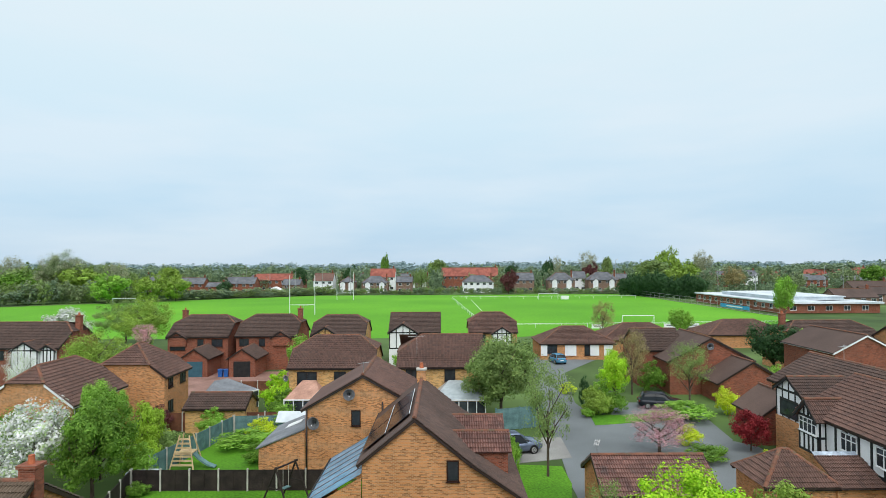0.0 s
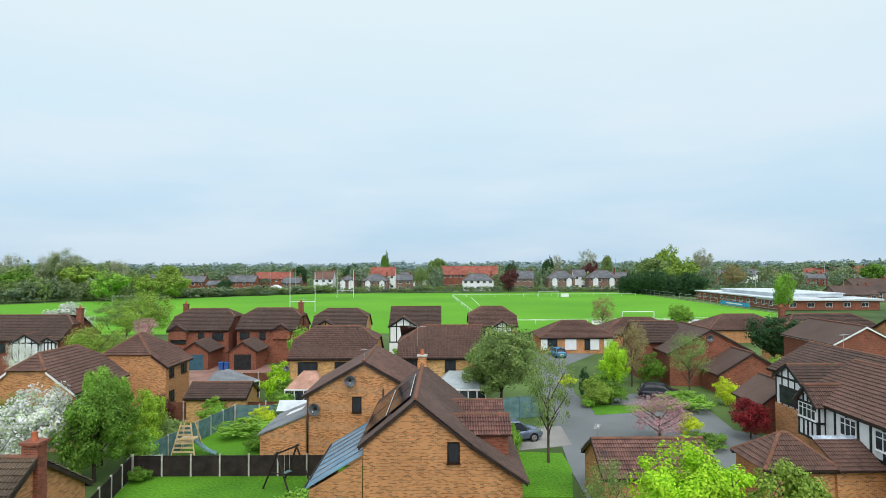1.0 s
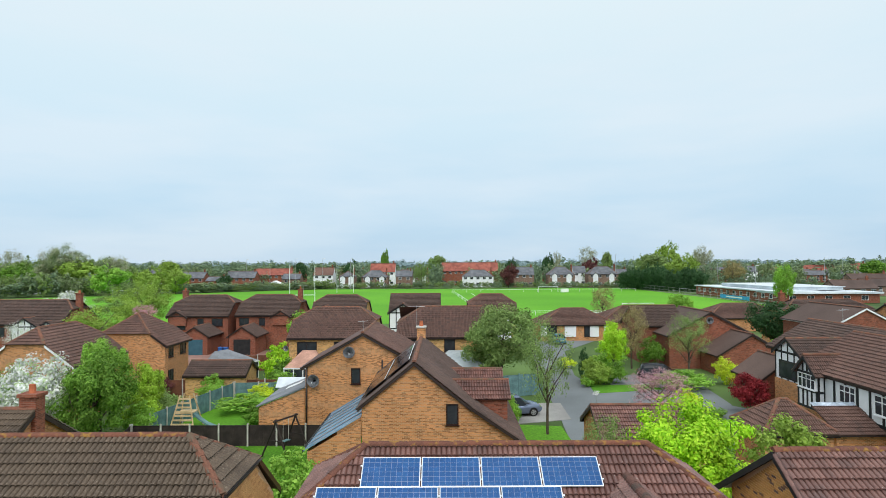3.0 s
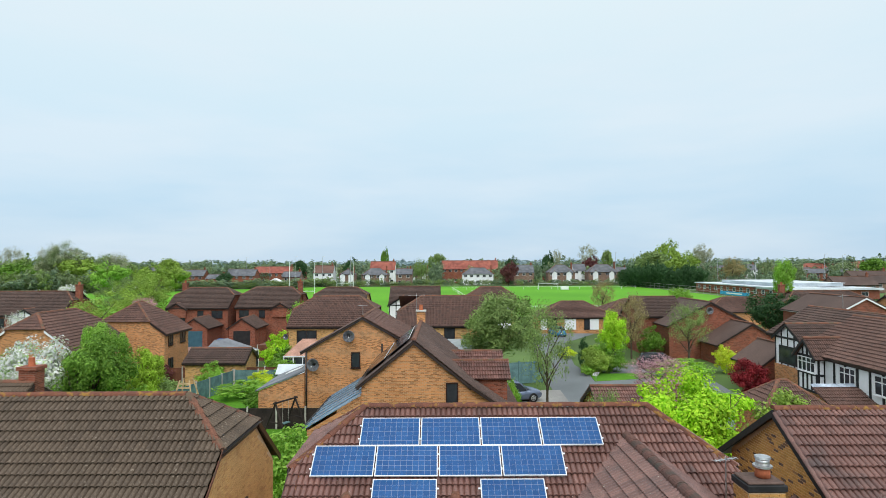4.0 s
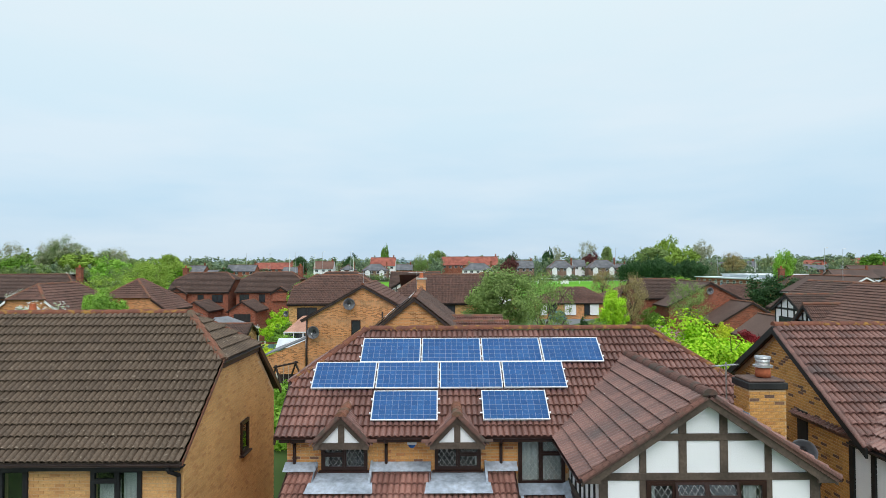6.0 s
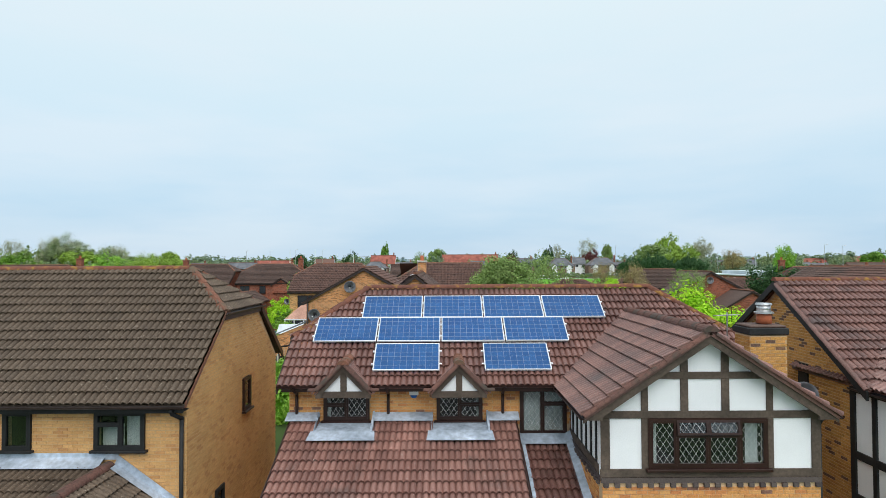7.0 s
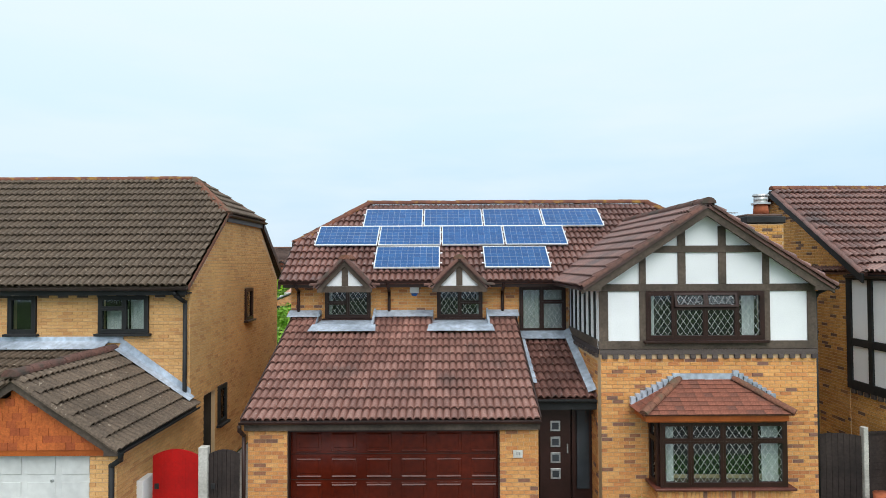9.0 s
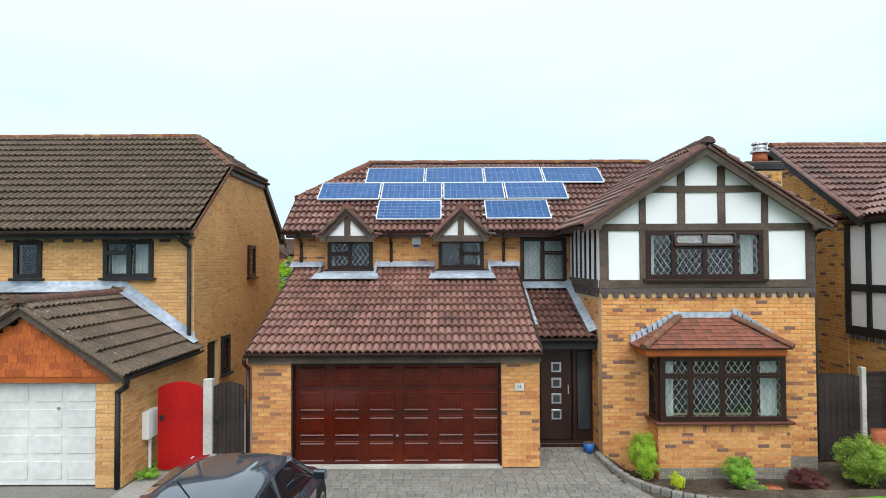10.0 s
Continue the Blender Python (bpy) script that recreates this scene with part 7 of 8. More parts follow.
tree("bronze thin-leaved tree by the close", 22.0, 70.0, 2.6, 8.0, L_BARE, "thin", low=1.2)
tree("thin light green tree before the red brick house", 26.2, 64.0, 2.6, 7.2, L_GREY, "thin", low=2.2)
tree("pink cherry in blossom beside the road", 17.4, 48.4, 3.1, 3.9, L_MAUVE, "thin", low=0.5)
tree("red-leaved shrub tree beside the driveway", 25.0, 49.0, 1.8, 3.7, L_RED, "dense", low=0.3)
tree("dark broad tree among the houses", 44.0, 80.0, 4.0, 7.6, L_DARK, "dense", low=1.0)
tree("green tree before the far houses", 50.0, 84.0, 2.6, 6.6, L_LIGHT, "dense", low=0.8)
tree("thin upright tree by the playing field", 32.5, 122.0, 3.0, 8.0, L_BARE, "thin", low=1.5)
tree("small green tree by the playing field", 46.5, 118.0, 2.8, 6.5, L_LIGHT, "dense", low=1.2)
tree("broad olive-green tree among the houses", -42.0, 72.5, 5.4, 8.0, L_OLIVE, "airy", low=0.8)
tree("olive-green tree before the field", -53.0, 108.0, 7.0, 10.5, L_OLIVE, "airy", low=0.5)
tree("olive-green spreading tree before the field", -62.0, 118.0, 7.0, 9.5, L_SPRING, "airy", low=0.5)
tree("white blossoming tree before the field", -70.0, 112.0, 5.0, 8.2, L_WHITE, "dense", low=1.0)
tree("pale pink cherry in blossom", -45.5, 92.0, 2.2, 7.0, L_PINK, "thin", low=2.5)
tree("pale blossoming tree beside a driveway", -46.5, 66.5, 2.0, 6.4, L_WHITE, "thin", low=0.6)
tree("tall tree with fresh green leaves by the school", 85.4, 150.0, 3.2, 12.5, L_LIGHT, "dense", low=2.0)
tree("light green tree between two houses", -17.5, 75.0, 2.6, 6.8, L_LIGHT, "dense", low=0.5)
bush("lime-green shrub beside the yellow brick house", -16.8, 62.5, 2.2, 4.4, L_LIME)
bush("dark green hedge shrub beside a house", -15.2, 58.5, 2.0, 3.4, L_MID)
bush("green shrub beside the garden shed", -14.8, 55.8, 1.5, 2.4, L_LIGHT)
bush("variegated pale shrub in the garden", -15.8, 53.0, 1.6, 1.9, L_YELLOW)
bush("green clipped hedge along the fence", -16.0, 50.9, 2.2, 1.6, L_LIGHT, 1.6)
bush("round grey-green bush on the lawn", -14.2, 46.5, 1.2, 1.6, L_MID)
bush("maroon shrub beside the fence", -25.8, 55.0, 1.5, 2.6, L_MAROON)
bush("blossoming garden shrub by the fence", -22.8, 49.2, 2.0, 2.6, L_GREY)
bush("green shrub behind the brown fence", -20.5, 54.0, 1.5, 2.6, L_LIGHT)
bush("light green bushy shrub behind the dark fence", -21.6, 43.4, 1.4, 2.6, L_LIGHT)
bush("yellow-green young shrub behind the dark fence", -22.4, 45.2, 1.6, 3.2, L_SPRINGY)
bush("blossoming green shrub beside the grey-green fence", -21.4, 47.0, 1.3, 2.4, L_GREY)
bush("green shrub at the fence corner", -20.0, 40.0, 0.9, 1.1, L_MID)
bush("rounded yellow-green shrub by the brown fence", -24.5, 53.0, 1.2, 1.1, L_YELLOW)
bush("green climbing shrub beside the lean-to", -7.2, 29.4, 2.0, 3.4, L_LIGHT)
bush("lime-green garden shrub between the houses", -4.6, 25.2, 1.9, 3.6, L_LIME)
bush("tall green shrub between two houses", -5.0, 24.3, 1.3, 4.4, L_LIGHT)
bush("tall narrow conifer by the house corner", 5.0, 43.0, 0.7, 3.6, L_LIGHT)
bush("green shrub behind the parked car", 5.4, 47.2, 1.0, 1.7, L_MID)
bush("dark narrow conifer at the close", 15.2, 64.5, 0.7, 3.4, L_DARK)
bush("yellow shrub beside a driveway", 14.6, 70.5, 1.2, 1.4, L_YELLOW)
bush("olive shrub under the young lime-green tree", 15.6, 61.6, 1.7, 2.9, L_OLIVE)
bush("dark green shrub under the young tree", 17.6, 61.5, 1.5, 2.3, L_MID)
bush("small clipped green shrub on the verge", 14.4, 59.8, 0.8, 1.1, L_LIGHT)
bush("leafy green shrub behind the parked car", 19.0, 68.5, 2.0, 3.6, L_LIGHT)
bush("tall green shrub beside the red brick house", 24.8, 71.5, 1.8, 3.8, L_MID)
bush("mixed green shrub on the verge", 15.8, 60.8, 1.8, 2.6, L_OLIVE)
bush("clipped green hedge beside the driveway", 23.3, 58.6, 2.6, 1.9, L_LIGHT, 1.4)
bush("yellow-green tall shrub by the red brick wall", 28.6, 60.5, 1.5, 3.2, L_YELLOW)
bush("low green hedge by the road", 20.8, 47.2, 1.8, 1.1, L_MID, 1.4)
bush("yellow leafy shrub beside the cherry", 20.6, 50.6, 1.2, 1.8, L_YELLOW)
bush("yellow shrub by the timbered house", 23.8, 43.8, 1.0, 1.9, L_YELLOW)
bush("green shrub between the brick houses", 39.0, 70.0, 2.0, 3.5, L_LIGHT)
bush("green leafy shrub among the houses", 24.2, 80.0, 2.2, 3.6, L_LIGHT)
bush("green hedge shrub between houses", -5.6, 88.0, 2.0, 2.8, L_LIGHT)
bush("pale shrub before the timbered house", 0.5, 84.0, 3.0, 4.2, L_OLIVE, 1.4)
# by the front door
bush("clipped bright green shrub by the front wall", 3.86, 11.55, 0.33, 1.0, L_SPRINGY, kind="near", z=-0.28)
bush("bright green rounded shrub below the bay", 5.52, 11.2, 0.35, 0.64, L_LIGHT, kind="near", z=-0.32)
bush("dark red low heather in the bed", 6.76, 11.2, 0.43, 0.36, L_MAROON, kind="near", z=-0.33)
bush("small yellow-green shrub in the bed", 4.32, 11.1, 0.16, 0.38, L_YELLOW, z=-0.32)
bush("low pale green plant in the soil", 5.62, 10.8, 0.26, 0.14, L_GREY, z=-0.25)
bush("large grey-green shrub by the fence", 7.95, 11.2, 0.66, 1.05, L_OLIVE, kind="near", z=-0.33)
bush("variegated green shrub at the bed's edge", 8.75, 11.0, 0.5, 0.75, L_LIGHT, z=-0.33)
bush("low weeds along the wall foot", -5.3, 10.9, 0.25, 0.2, L_LIGHT)
bush("low weeds along the garage wall", -5.35, 11.5, 0.18, 0.16, L_LIGHT)
pt = thing("plant_pot", "blue glazed plant pot beside the front door", "plant pot", pose(2.98, 12.3, 0.0))
part("pot", tb((0, 0, 0), (0, 0, 0.19), 0.09, 0.12, 16), M_BLUEP, pt, smooth=True)
part("pot_soil", tb((0, 0, 0.17), (0, 0, 0.195), 0.105, 0.105, 16), M_SOIL, pt)
sc = thing("saucer", "terracotta saucer lying in the bed", "saucer", pose(5.98, 10.95, -0.29))
part("dish", tb((0, 0, 0), (0, 0, 0.06), 0.14, 0.17, 18), M_POT, sc, smooth=True)
tp = thing("plant_pot", "terracotta pot by the side fence", "plant pot", pose(8.85, 12.1, -0.34))
part("pot", tb((0, 0, 0), (0, 0, 0.80), 0.16, 0.22, 16), M_POT, tp, smooth=True)


# ---- details of the houses behind ----
# the end-on brick house: catslide with two small cross roofs, chimney, dark panels, glazed lean-to
o = Vector((4.55, 32.05, 2.66))
cpoly = [(0, 0), (11.5, 0), (11.5, 3.5), (0, 3.5)]
xr = thing("catslide_wing", "buff brick wing under a long brown sloping roof", "house wing")
slope_slab(xr, "roof", o, Y, slope_v(0.68, -X), cpoly, M_TILE_D)
roof_tiles(xr, o, Y, slope_v(0.68, -X), cpoly, M_TILE_D, samples=7)
part("end_wall", pr([(1.4, 0), (4.3, 0), (4.3, 2.72), (1.4, 4.66)], 32.3, 32.5), M_FBUFF, xr)
part("side_wall", bx(4.1, 4.3, 32.5, 43.3, 0, 2.7), M_FBUFF, xr)
part("barge_board", slope_board(4.55, 2.70, 1.65, 4.66, 0.2, 32.0, 32.05), M_GUTTER, xr)
gutter(xr, (4.61, 32.05, 2.66), (4.61, 43.5, 2.66))
for yy in (35.6, 39.4):
    cw = thing("cross_roof", "small red-brown tiled cross roof above a brick bay", "dormer")
    for s in (-1, 1):
        o = Vector((4.0 if s > 0 else 0.6, yy - s * 1.3, 4.55)) if s < 0 else Vector((0.6, yy - 1.3, 4.55))
        if s > 0:
            pl = [(0, 0), (3.4, 0), (3.4, 1.55), (0, 1.55)]
            slope_slab(cw, "roof", o, X, slope_v(0.65, Y), pl, M_TILE)
            roof_tiles(cw, o, X, slope_v(0.65, Y), pl, M_TILE, samples=7)
        else:
            o = Vector((4.0, yy + 1.3, 4.55))
            slope_slab(cw, "roof", o, -X, slope_v(0.65, -Y), [(0, 0), (3.4, 0), (3.4, 1.55), (0, 1.55)], M_TILE)
    part("bay_wall", bx(1.0, 3.8, yy - 1.1, yy + 1.1, 2.5, 4.6), M_FRED, cw)
    part("bay_gable", pr([(yy - 1.1, 4.6), (yy + 1.1, 4.6), (yy, 5.3)], 3.6, 3.8, "x"), M_FRED, cw)
    part("ridge", tb((0.6, yy, 5.42), (4.0, yy, 5.42), 0.1, n=8), M_RIDGE, cw)
ck = thing("chimney", "slim brick chimney with a terracotta pot", "chimney", pose(-1.4, 43.0, 0))
part("shaft", bx(-0.3, 0.3, -0.3, 0.3, 5.5, 7.7), M_FBUFF, ck)
part("cap", bevelled(bx(-0.37, 0.37, -0.37, 0.37, 7.7, 7.83), 0.02, 1), M_CONC, ck)
part("pot", tb((0, 0, 7.83), (0, 0, 8.2), 0.15, 0.12, 12), M_POT, ck)
for i in range(4):
    dp = thing("solar_panel", "black solar panel on a brown roof slope", "solar panel", group="black solar panels")
    for a0, a1, nm, mt in ((0.03, 1.62, "cell_sheet", M_CELLS_K),):
        yy0 = 33.6 + (i % 2) * 0.0 + (i // 2) * 3.4
        q0 = 0.35 + (i % 2) * 1.35
        fx0, fx1 = -1.4 - q0 - 1.25, -1.4 - q0
        vs = [(fx0, yy0, 7.11 - 0.8 * (-1.4 - fx0)), (fx0, yy0 + 3.2, 7.11 - 0.8 * (-1.4 - fx0)), (fx1, yy0 + 3.2, 7.11 - 0.8 * (-1.4 - fx1)), (fx1, yy0, 7.11 - 0.8 * (-1.4 - fx1))]
        strip(dp, nm, [(a, b, c + 0.12) for a, b, c in vs][::-1], mt, 0.03)
    part("frame_rail", tb((fx1, yy0, vs[2][2] + 0.12), (fx1, yy0 + 3.2, vs[2][2] + 0.12), 0.02, n=5), M_ALU, dp)
lt = thing("lean_to", "lean-to with a blue glazed roof on the brick house", "lean-to")
for i in range(7):
    y0_, y1_ = 32.2 + i * 1.15, 32.2 + (i + 1) * 1.15 - 0.05
    strip(lt, "roof_pane", [(-4.25, y0_, 4.15), (-4.25, y1_, 4.15), (-7.3, y1_, 2.35), (-7.3, y0_, 2.35)], M_BGLASS, 0.03)
    part("glazing_bar", tb((-4.25, y1_ + 0.025, 4.18), (-7.3, y1_ + 0.025, 2.38), 0.03, n=5), M_SHEET, lt)
part("lean_to_wall", bx(-7.1, -6.9, 32.3, 40.1, 0, 2.3), M_FBUFF, lt)
part("lean_to_wall", pr([(-7.1, 0), (-4.25, 0), (-4.25, 3.9), (-7.1, 2.25)], 32.25, 32.4), M_FBUFF, lt)
part("lean_to_gutter", tb((-7.36, 32.2, 2.32), (-7.36, 40.2, 2.32), 0.07, n=8), M_BLACK, lt)
lt2 = thing("extension", "brick extension with a dark sloping roof and skylight", "extension")
strip(lt2, "roof", [(-9.8, 43.3, 3.5), (-9.8, 49.5, 3.5), (-13.3, 49.5, 2.1), (-13.3, 43.3, 2.1)], M_SHEET, 0.08)
part("wall", pr([(-13.1, 0), (-9.8, 0), (-9.8, 3.35), (-13.1, 2.0)], 43.4, 43.6), M_FBUFF, lt2)
strip(lt2, "skylight", [(-10.8, 46.5, 3.16), (-10.8, 47.6, 3.16), (-12.0, 47.6, 2.68), (-12.0, 46.5, 2.68)], M_UPVC, 0.03)
dish(-6.6, 43.17, 6.0, 10, "grey satellite dish high on a brick gable", 0.42)
dish(-9.0, 43.17, 4.0, -10, "grey satellite dish on a brick gable", 0.46)
pipe(lt2, [(-4.2, 43.1, 5.4), (-4.2, 43.1, 2.5)], M_GUTTER, 0.06)
pipe(lt2, [(-9.6, 43.1, 4.9), (-9.6, 43.1, 0.0)], M_GUTTER, 0.06)
dish(31.0, 70.0, 5.55, 0, "grey satellite dish on a red brick gable", 0.42)
dish(-15.4, 60.3, 3.9, -20, "grey satellite dish on a yellow brick corner", 0.3)
aerial(-5.6, 43.4, 7.5, "silver aerial on a brown ridge", 0.8, 40)
aerial(-2.5, 60.6, 6.6, "tall television aerial on a brown roof", 1.7, 10)
aerial(9.4, 36.6, 3.45, "silver aerial on the garage roof", 1.2, 70)
aerial(33, 49.5, 7.2, "silver aerial on a brown roof", 1.4, 30)
aerial(-21.0, 91, 8.0, "silver aerial on a red brick house", 1.3, 0)


def conservatory(label, x, y, yaw, w, d, h, roof_mat, top):
    """White-framed conservatory with a pitched roof of panes."""
    c = thing("conservatory", label, "conservatory", pose(x, y, 0, 0, 0, yaw))
    part("dwarf_wall", bx(-w / 2, w / 2, -d, 0, 0, 0.6), M_FBUFF, c)
    n = max(3, round(w / 0.8))
    for i in range(n + 1):
        xx = -w / 2 + w * i / n
        part("post", bx(xx - 0.05, xx + 0.05, -d - 0.03, -d + 0.05, 0.6, h), M_UPVC, c)
    for i in range(n):
        part("pane", bx(-w / 2 + w * i / n + 0.05, -w / 2 + w * (i + 1) / n - 0.05, -d, -d + 0.02, 0.65, h - 0.08), M_FGLASS, c)
    for s in (-1, 1):
        part("side_frame", bx(s * w / 2 - 0.04, s * w / 2 + 0.04, -d, 0, 0.6, h), M_UPVC, c)
    part("eaves_beam", bx(-w / 2 - 0.06, w / 2 + 0.06, -d - 0.07, -d + 0.05, h, h + 0.12), M_UPVC, c)
    for i in range(n):
        x0, x1 = -w / 2 + w * i / n, -w / 2 + w * (i + 1) / n
        k = 0.35
        strip(c, "roof_pane", [(x0, -d - 0.05, h + 0.1), (x1, -d - 0.05, h + 0.1), (x1 * k, 0, top), (x0 * k, 0, top)], roof_mat, 0.03)
    for s in (-1, 1):
        strip(c, "roof_pane", [(s * w / 2, -d, h + 0.1), (s * w / 2, 0, h + 0.1), (s * w / 2 * 0.35, 0, top)][::-s], roof_mat, 0.03)
    return c


conservatory("white conservatory with a pink-tiled roof", -13.2, 60.2, 0, 3.6, 2.8, 2.3, M_PINKTILE, 3.7)
conservatory("white glazed conservatory with a pale roof", 1.6, 60.4, 0, 5.0, 3.4, 2.3, M_PANE, 3.6)
conservatory("conservatory with a pale ribbed roof", -22.6, 61.8, 60, 4.4, 3.0, 2.3, M_SHEET, 3.5)

# timbered house to the east: framed bay, white windows and panels on its street side
tb_ = thing("timbered_front", "white and black timber framing with white windows", "house front")
part("panel_wall", bx(25.34, 25.43, 30.0, 39.9, 2.75, 4.9), M_WHITE, tb_)
for i in range(10):
    yy = 30.2 + i * 1.08
    part("post", bx(25.29, 25.34, yy, yy + 0.16, 2.75, 4.9), M_BLACK, tb_)
for z0 in (2.70, 4.75):
    part("beam", bx(25.28, 25.34, 30.0, 39.9, z0, z0 + 0.18), M_BLACK, tb_)
for yy, w_ in ((37.6, 1.5), (34.3, 1.9), (31.4, 1.6)):
    window(tb_, Matrix.Translation((25.28, yy, 3.4)) @ pose(0, 0, 0, 0, 0, -90), w_, 1.15, 3, M_UPVC, (0.66,))
ob_ = thing("oriel_bay", "jettied black and white oriel under a tiled gable", "house bay")
part("panel_wall", bx(24.86, 25.43, 39.92, 42.1, 2.45, 4.8), M_WHITE, ob_)
part("panel_gable", pr([(39.92, 4.8), (42.1, 4.8), (41.01, 5.85)], 24.86, 25.0, "x"), M_WHITE, ob_)
for yy in (39.92, 40.46, 40.94, 41.42, 41.96):
    part("post", bx(24.81, 24.86, yy, yy + 0.13, 2.45, 3.6), M_BLACK, ob_)
    part("post", bx(24.81, 24.86, yy, yy + 0.13, 4.75, 4.8 + max(0.0, 0.98 - abs(yy + 0.065 - 41.01) * 0.95)), M_BLACK, ob_)
for xx in (24.86, 25.27):
    part("post", bx(xx, xx + 0.13, 39.87, 39.92, 2.45, 4.8), M_BLACK, ob_)
for z0 in (2.40, 3.55, 4.70):
    part("beam", bx(24.80, 24.86, 39.92, 42.1, z0, z0 + 0.14), M_BLACK, ob_)
    part("beam", bx(24.86, 25.43, 39.86, 39.92, z0, z0 + 0.14), M_BLACK, ob_)
window(ob_, Matrix.Translation((24.81, 41.01, 3.72)) @ pose(0, 0, 0, 0, 0, -90), 1.9, 0.98, 4, M_UPVC, (0.66,))
for s in (-1, 1):
    o = Vector((24.58, 41.01 - 1.32, 4.66)) if s < 0 else Vector((27.8, 41.01 + 1.32, 4.66))
    pl = [(0, 0), (3.22, 0), (3.22, 1.82), (0, 1.82)]
    slope_slab(ob_, "roof", o, X * -s, slope_v(0.95, Y * -s), pl, M_TILE_R)
    roof_tiles(ob_, o, X * -s, slope_v(0.95, Y * -s), pl, M_TILE_R, samples=7)
    part("barge_board", slope_board(41.01 + s * 1.32, 4.66, 41.01, 5.91, 0.2, 24.54, 24.58, "x"), M_BLACK, ob_)
part("ridge", tb((24.56, 41.01, 5.99), (27.6, 41.01, 5.99), 0.11, n=8), M_RIDGE, ob_)
lo_ = thing("lean_to_roof", "brown tiled lean-to roof below the timbered front", "lean-to")
lop = [(0, 0), (3.6, 0), (3.6, 2.75), (0, 2.75)]
slope_slab(lo_, "roof", (22.6, 34.3, 2.42), X, slope_v(0.42, Y), lop, M_TILE_R)
roof_tiles(lo_, (22.6, 34.3, 2.42), X, slope_v(0.42, Y), lop, M_TILE_R, samples=7)
part("wall", bx(22.7, 25.4, 34.6, 34.8, 0, 2.45), M_FBUFF, lo_)
part("wall", bx(22.6, 22.7, 34.6, 36.8, 0, 2.45), M_FBUFF, lo_)
gutter(lo_, (22.6, 34.25, 2.42), (26.2, 34.25, 2.42))
strip(lo_, "flashing", [(22.6, 36.75, 3.52), (25.4, 36.75, 3.52), (25.4, 37.05, 3.68), (22.6, 37.05, 3.68)], M_LEAD)

# brick below the jettied gable of the timber-gabled house
for nm_, bm_, mt_ in (("bay_brickwork", bx(27.04, 29.36, 45.38, 49.02, -0.1, 3.0), M_FBUFF), ("bay_window_frame", bx(27.0, 27.05, 45.9, 48.3, 3.15, 4.55), M_BLACK), ("bay_window_pane", bx(26.985, 26.998, 46.05, 48.15, 3.3, 4.4), M_FGLASS)):
    ob = part(nm_, bm_, mt_, tg)
    ob.matrix_basis = tg.matrix_basis.inverted()

# garden things
sw = thing("garden_swing", "dark timber A-frame garden swing with green seat", "swing", pose(-10.0, 39.0, 0, 0, 0, 62))
for q in (-1, 1):
    for s in (-1, 1):
        part("leg", tb((q * 1.0, s * 1.1, 0), (q * 0.9, -s * 0.06, 2.45), 0.06, n=8), M_FENCE, sw)
    part("brace", tb((q * 0.97, -0.55, 1.15), (q * 0.97, 0.55, 1.15), 0.035, n=6), M_FENCE, sw)
part("top_bar", tb((-1.1, 0, 2.36), (1.1, 0, 2.36), 0.06, n=8), M_FENCE, sw)
for q in (-0.25, 0.25):
    part("rope", tb((q, 0, 2.33), (q, 0, 0.95), 0.015, n=5), M_CONC, sw)
part("seat", bevelled(bx(-0.28, 0.28, -0.16, 0.16, 0.90, 0.96), 0.01, 1), M_FENCE_G, sw)
pf_ = thing("play_frame", "pale timber climbing frame with a slide", "play frame", pose(-19.2, 45.6, 0))
for s in (-1, 1):
    for q in (-1, 1):
        part("leg", tb((s * 0.9, q * 0.9, 0), (s * 0.35, q * 0.35, 2.5), 0.055, n=6), M_WOOD, pf_)
for k in range(7):
    f = 0.15 + k * 0.12
    part("slat", bx(-0.9 + 0.55 * f, 0.9 - 0.55 * f, -0.93 + 0.55 * f, -0.87 + 0.55 * f, 2.5 * f, 2.5 * f + 0.13), M_WOOD, pf_)
part("platform", bx(-0.6, 0.6, -0.6, 0.6, 1.15, 1.22), M_WOOD, pf_)
part("slide", pr([(0.5, 1.2), (1.0, 0.75), (1.6, 0.35), (2.2, 0.12), (2.2, 0.04), (1.55, 0.25), (0.95, 0.65), (0.5, 1.1)], -0.25, 0.25), M_FENCE_G, pf_)
tpn = thing("garden_table", "pale covered table beside the fence", "table", pose(-21.0, 42.6, 0))
part("cover", bevelled(bx(-1.0, 1.0, -0.5, 0.5, 0.05, 0.8), 0.06, 2), M_FLAT, tpn)
shed = thing("garden_shed", "small timber shed with a pale felt roof", "shed", pose(-13.0, 53.2, 0))
part("shed_wall", bx(-1.2, 1.2, -0.9, 0.9, 0, 1.7), M_FENCE_G, shed)
for s in (-1, 1):
    strip(shed, "roof_slope", [(-1.35, s * 1.05, 1.6), (1.35, s * 1.05, 1.6), (1.35, 0, 2.3), (-1.35, 0, 2.3)][::s], M_FLAT, 0.05)
part("shed_gable", pr([(-0.9, 1.7), (0.9, 1.7), (0, 2.25)], -1.2, 1.2, "x"), M_FENCE_G, shed)
for bxx in (-30.2, -29.4):
    bn = thing("wheelie_bin", "blue plastic wheelie bin beside a garage", "bin", pose(bxx, 82.2, 0), "blue bins")
    part("bin_body", pr([(-0.25, 0.0), (0.25, 0.0), (0.3, 0.95), (-0.3, 0.95)], -0.3, 0.3), M_BLUEP, bn)
    part("bin_lid", bevelled(bx(-0.32, 0.32, -0.36, 0.34, 0.95, 1.03), 0.02, 1), M_BLUEP, bn)

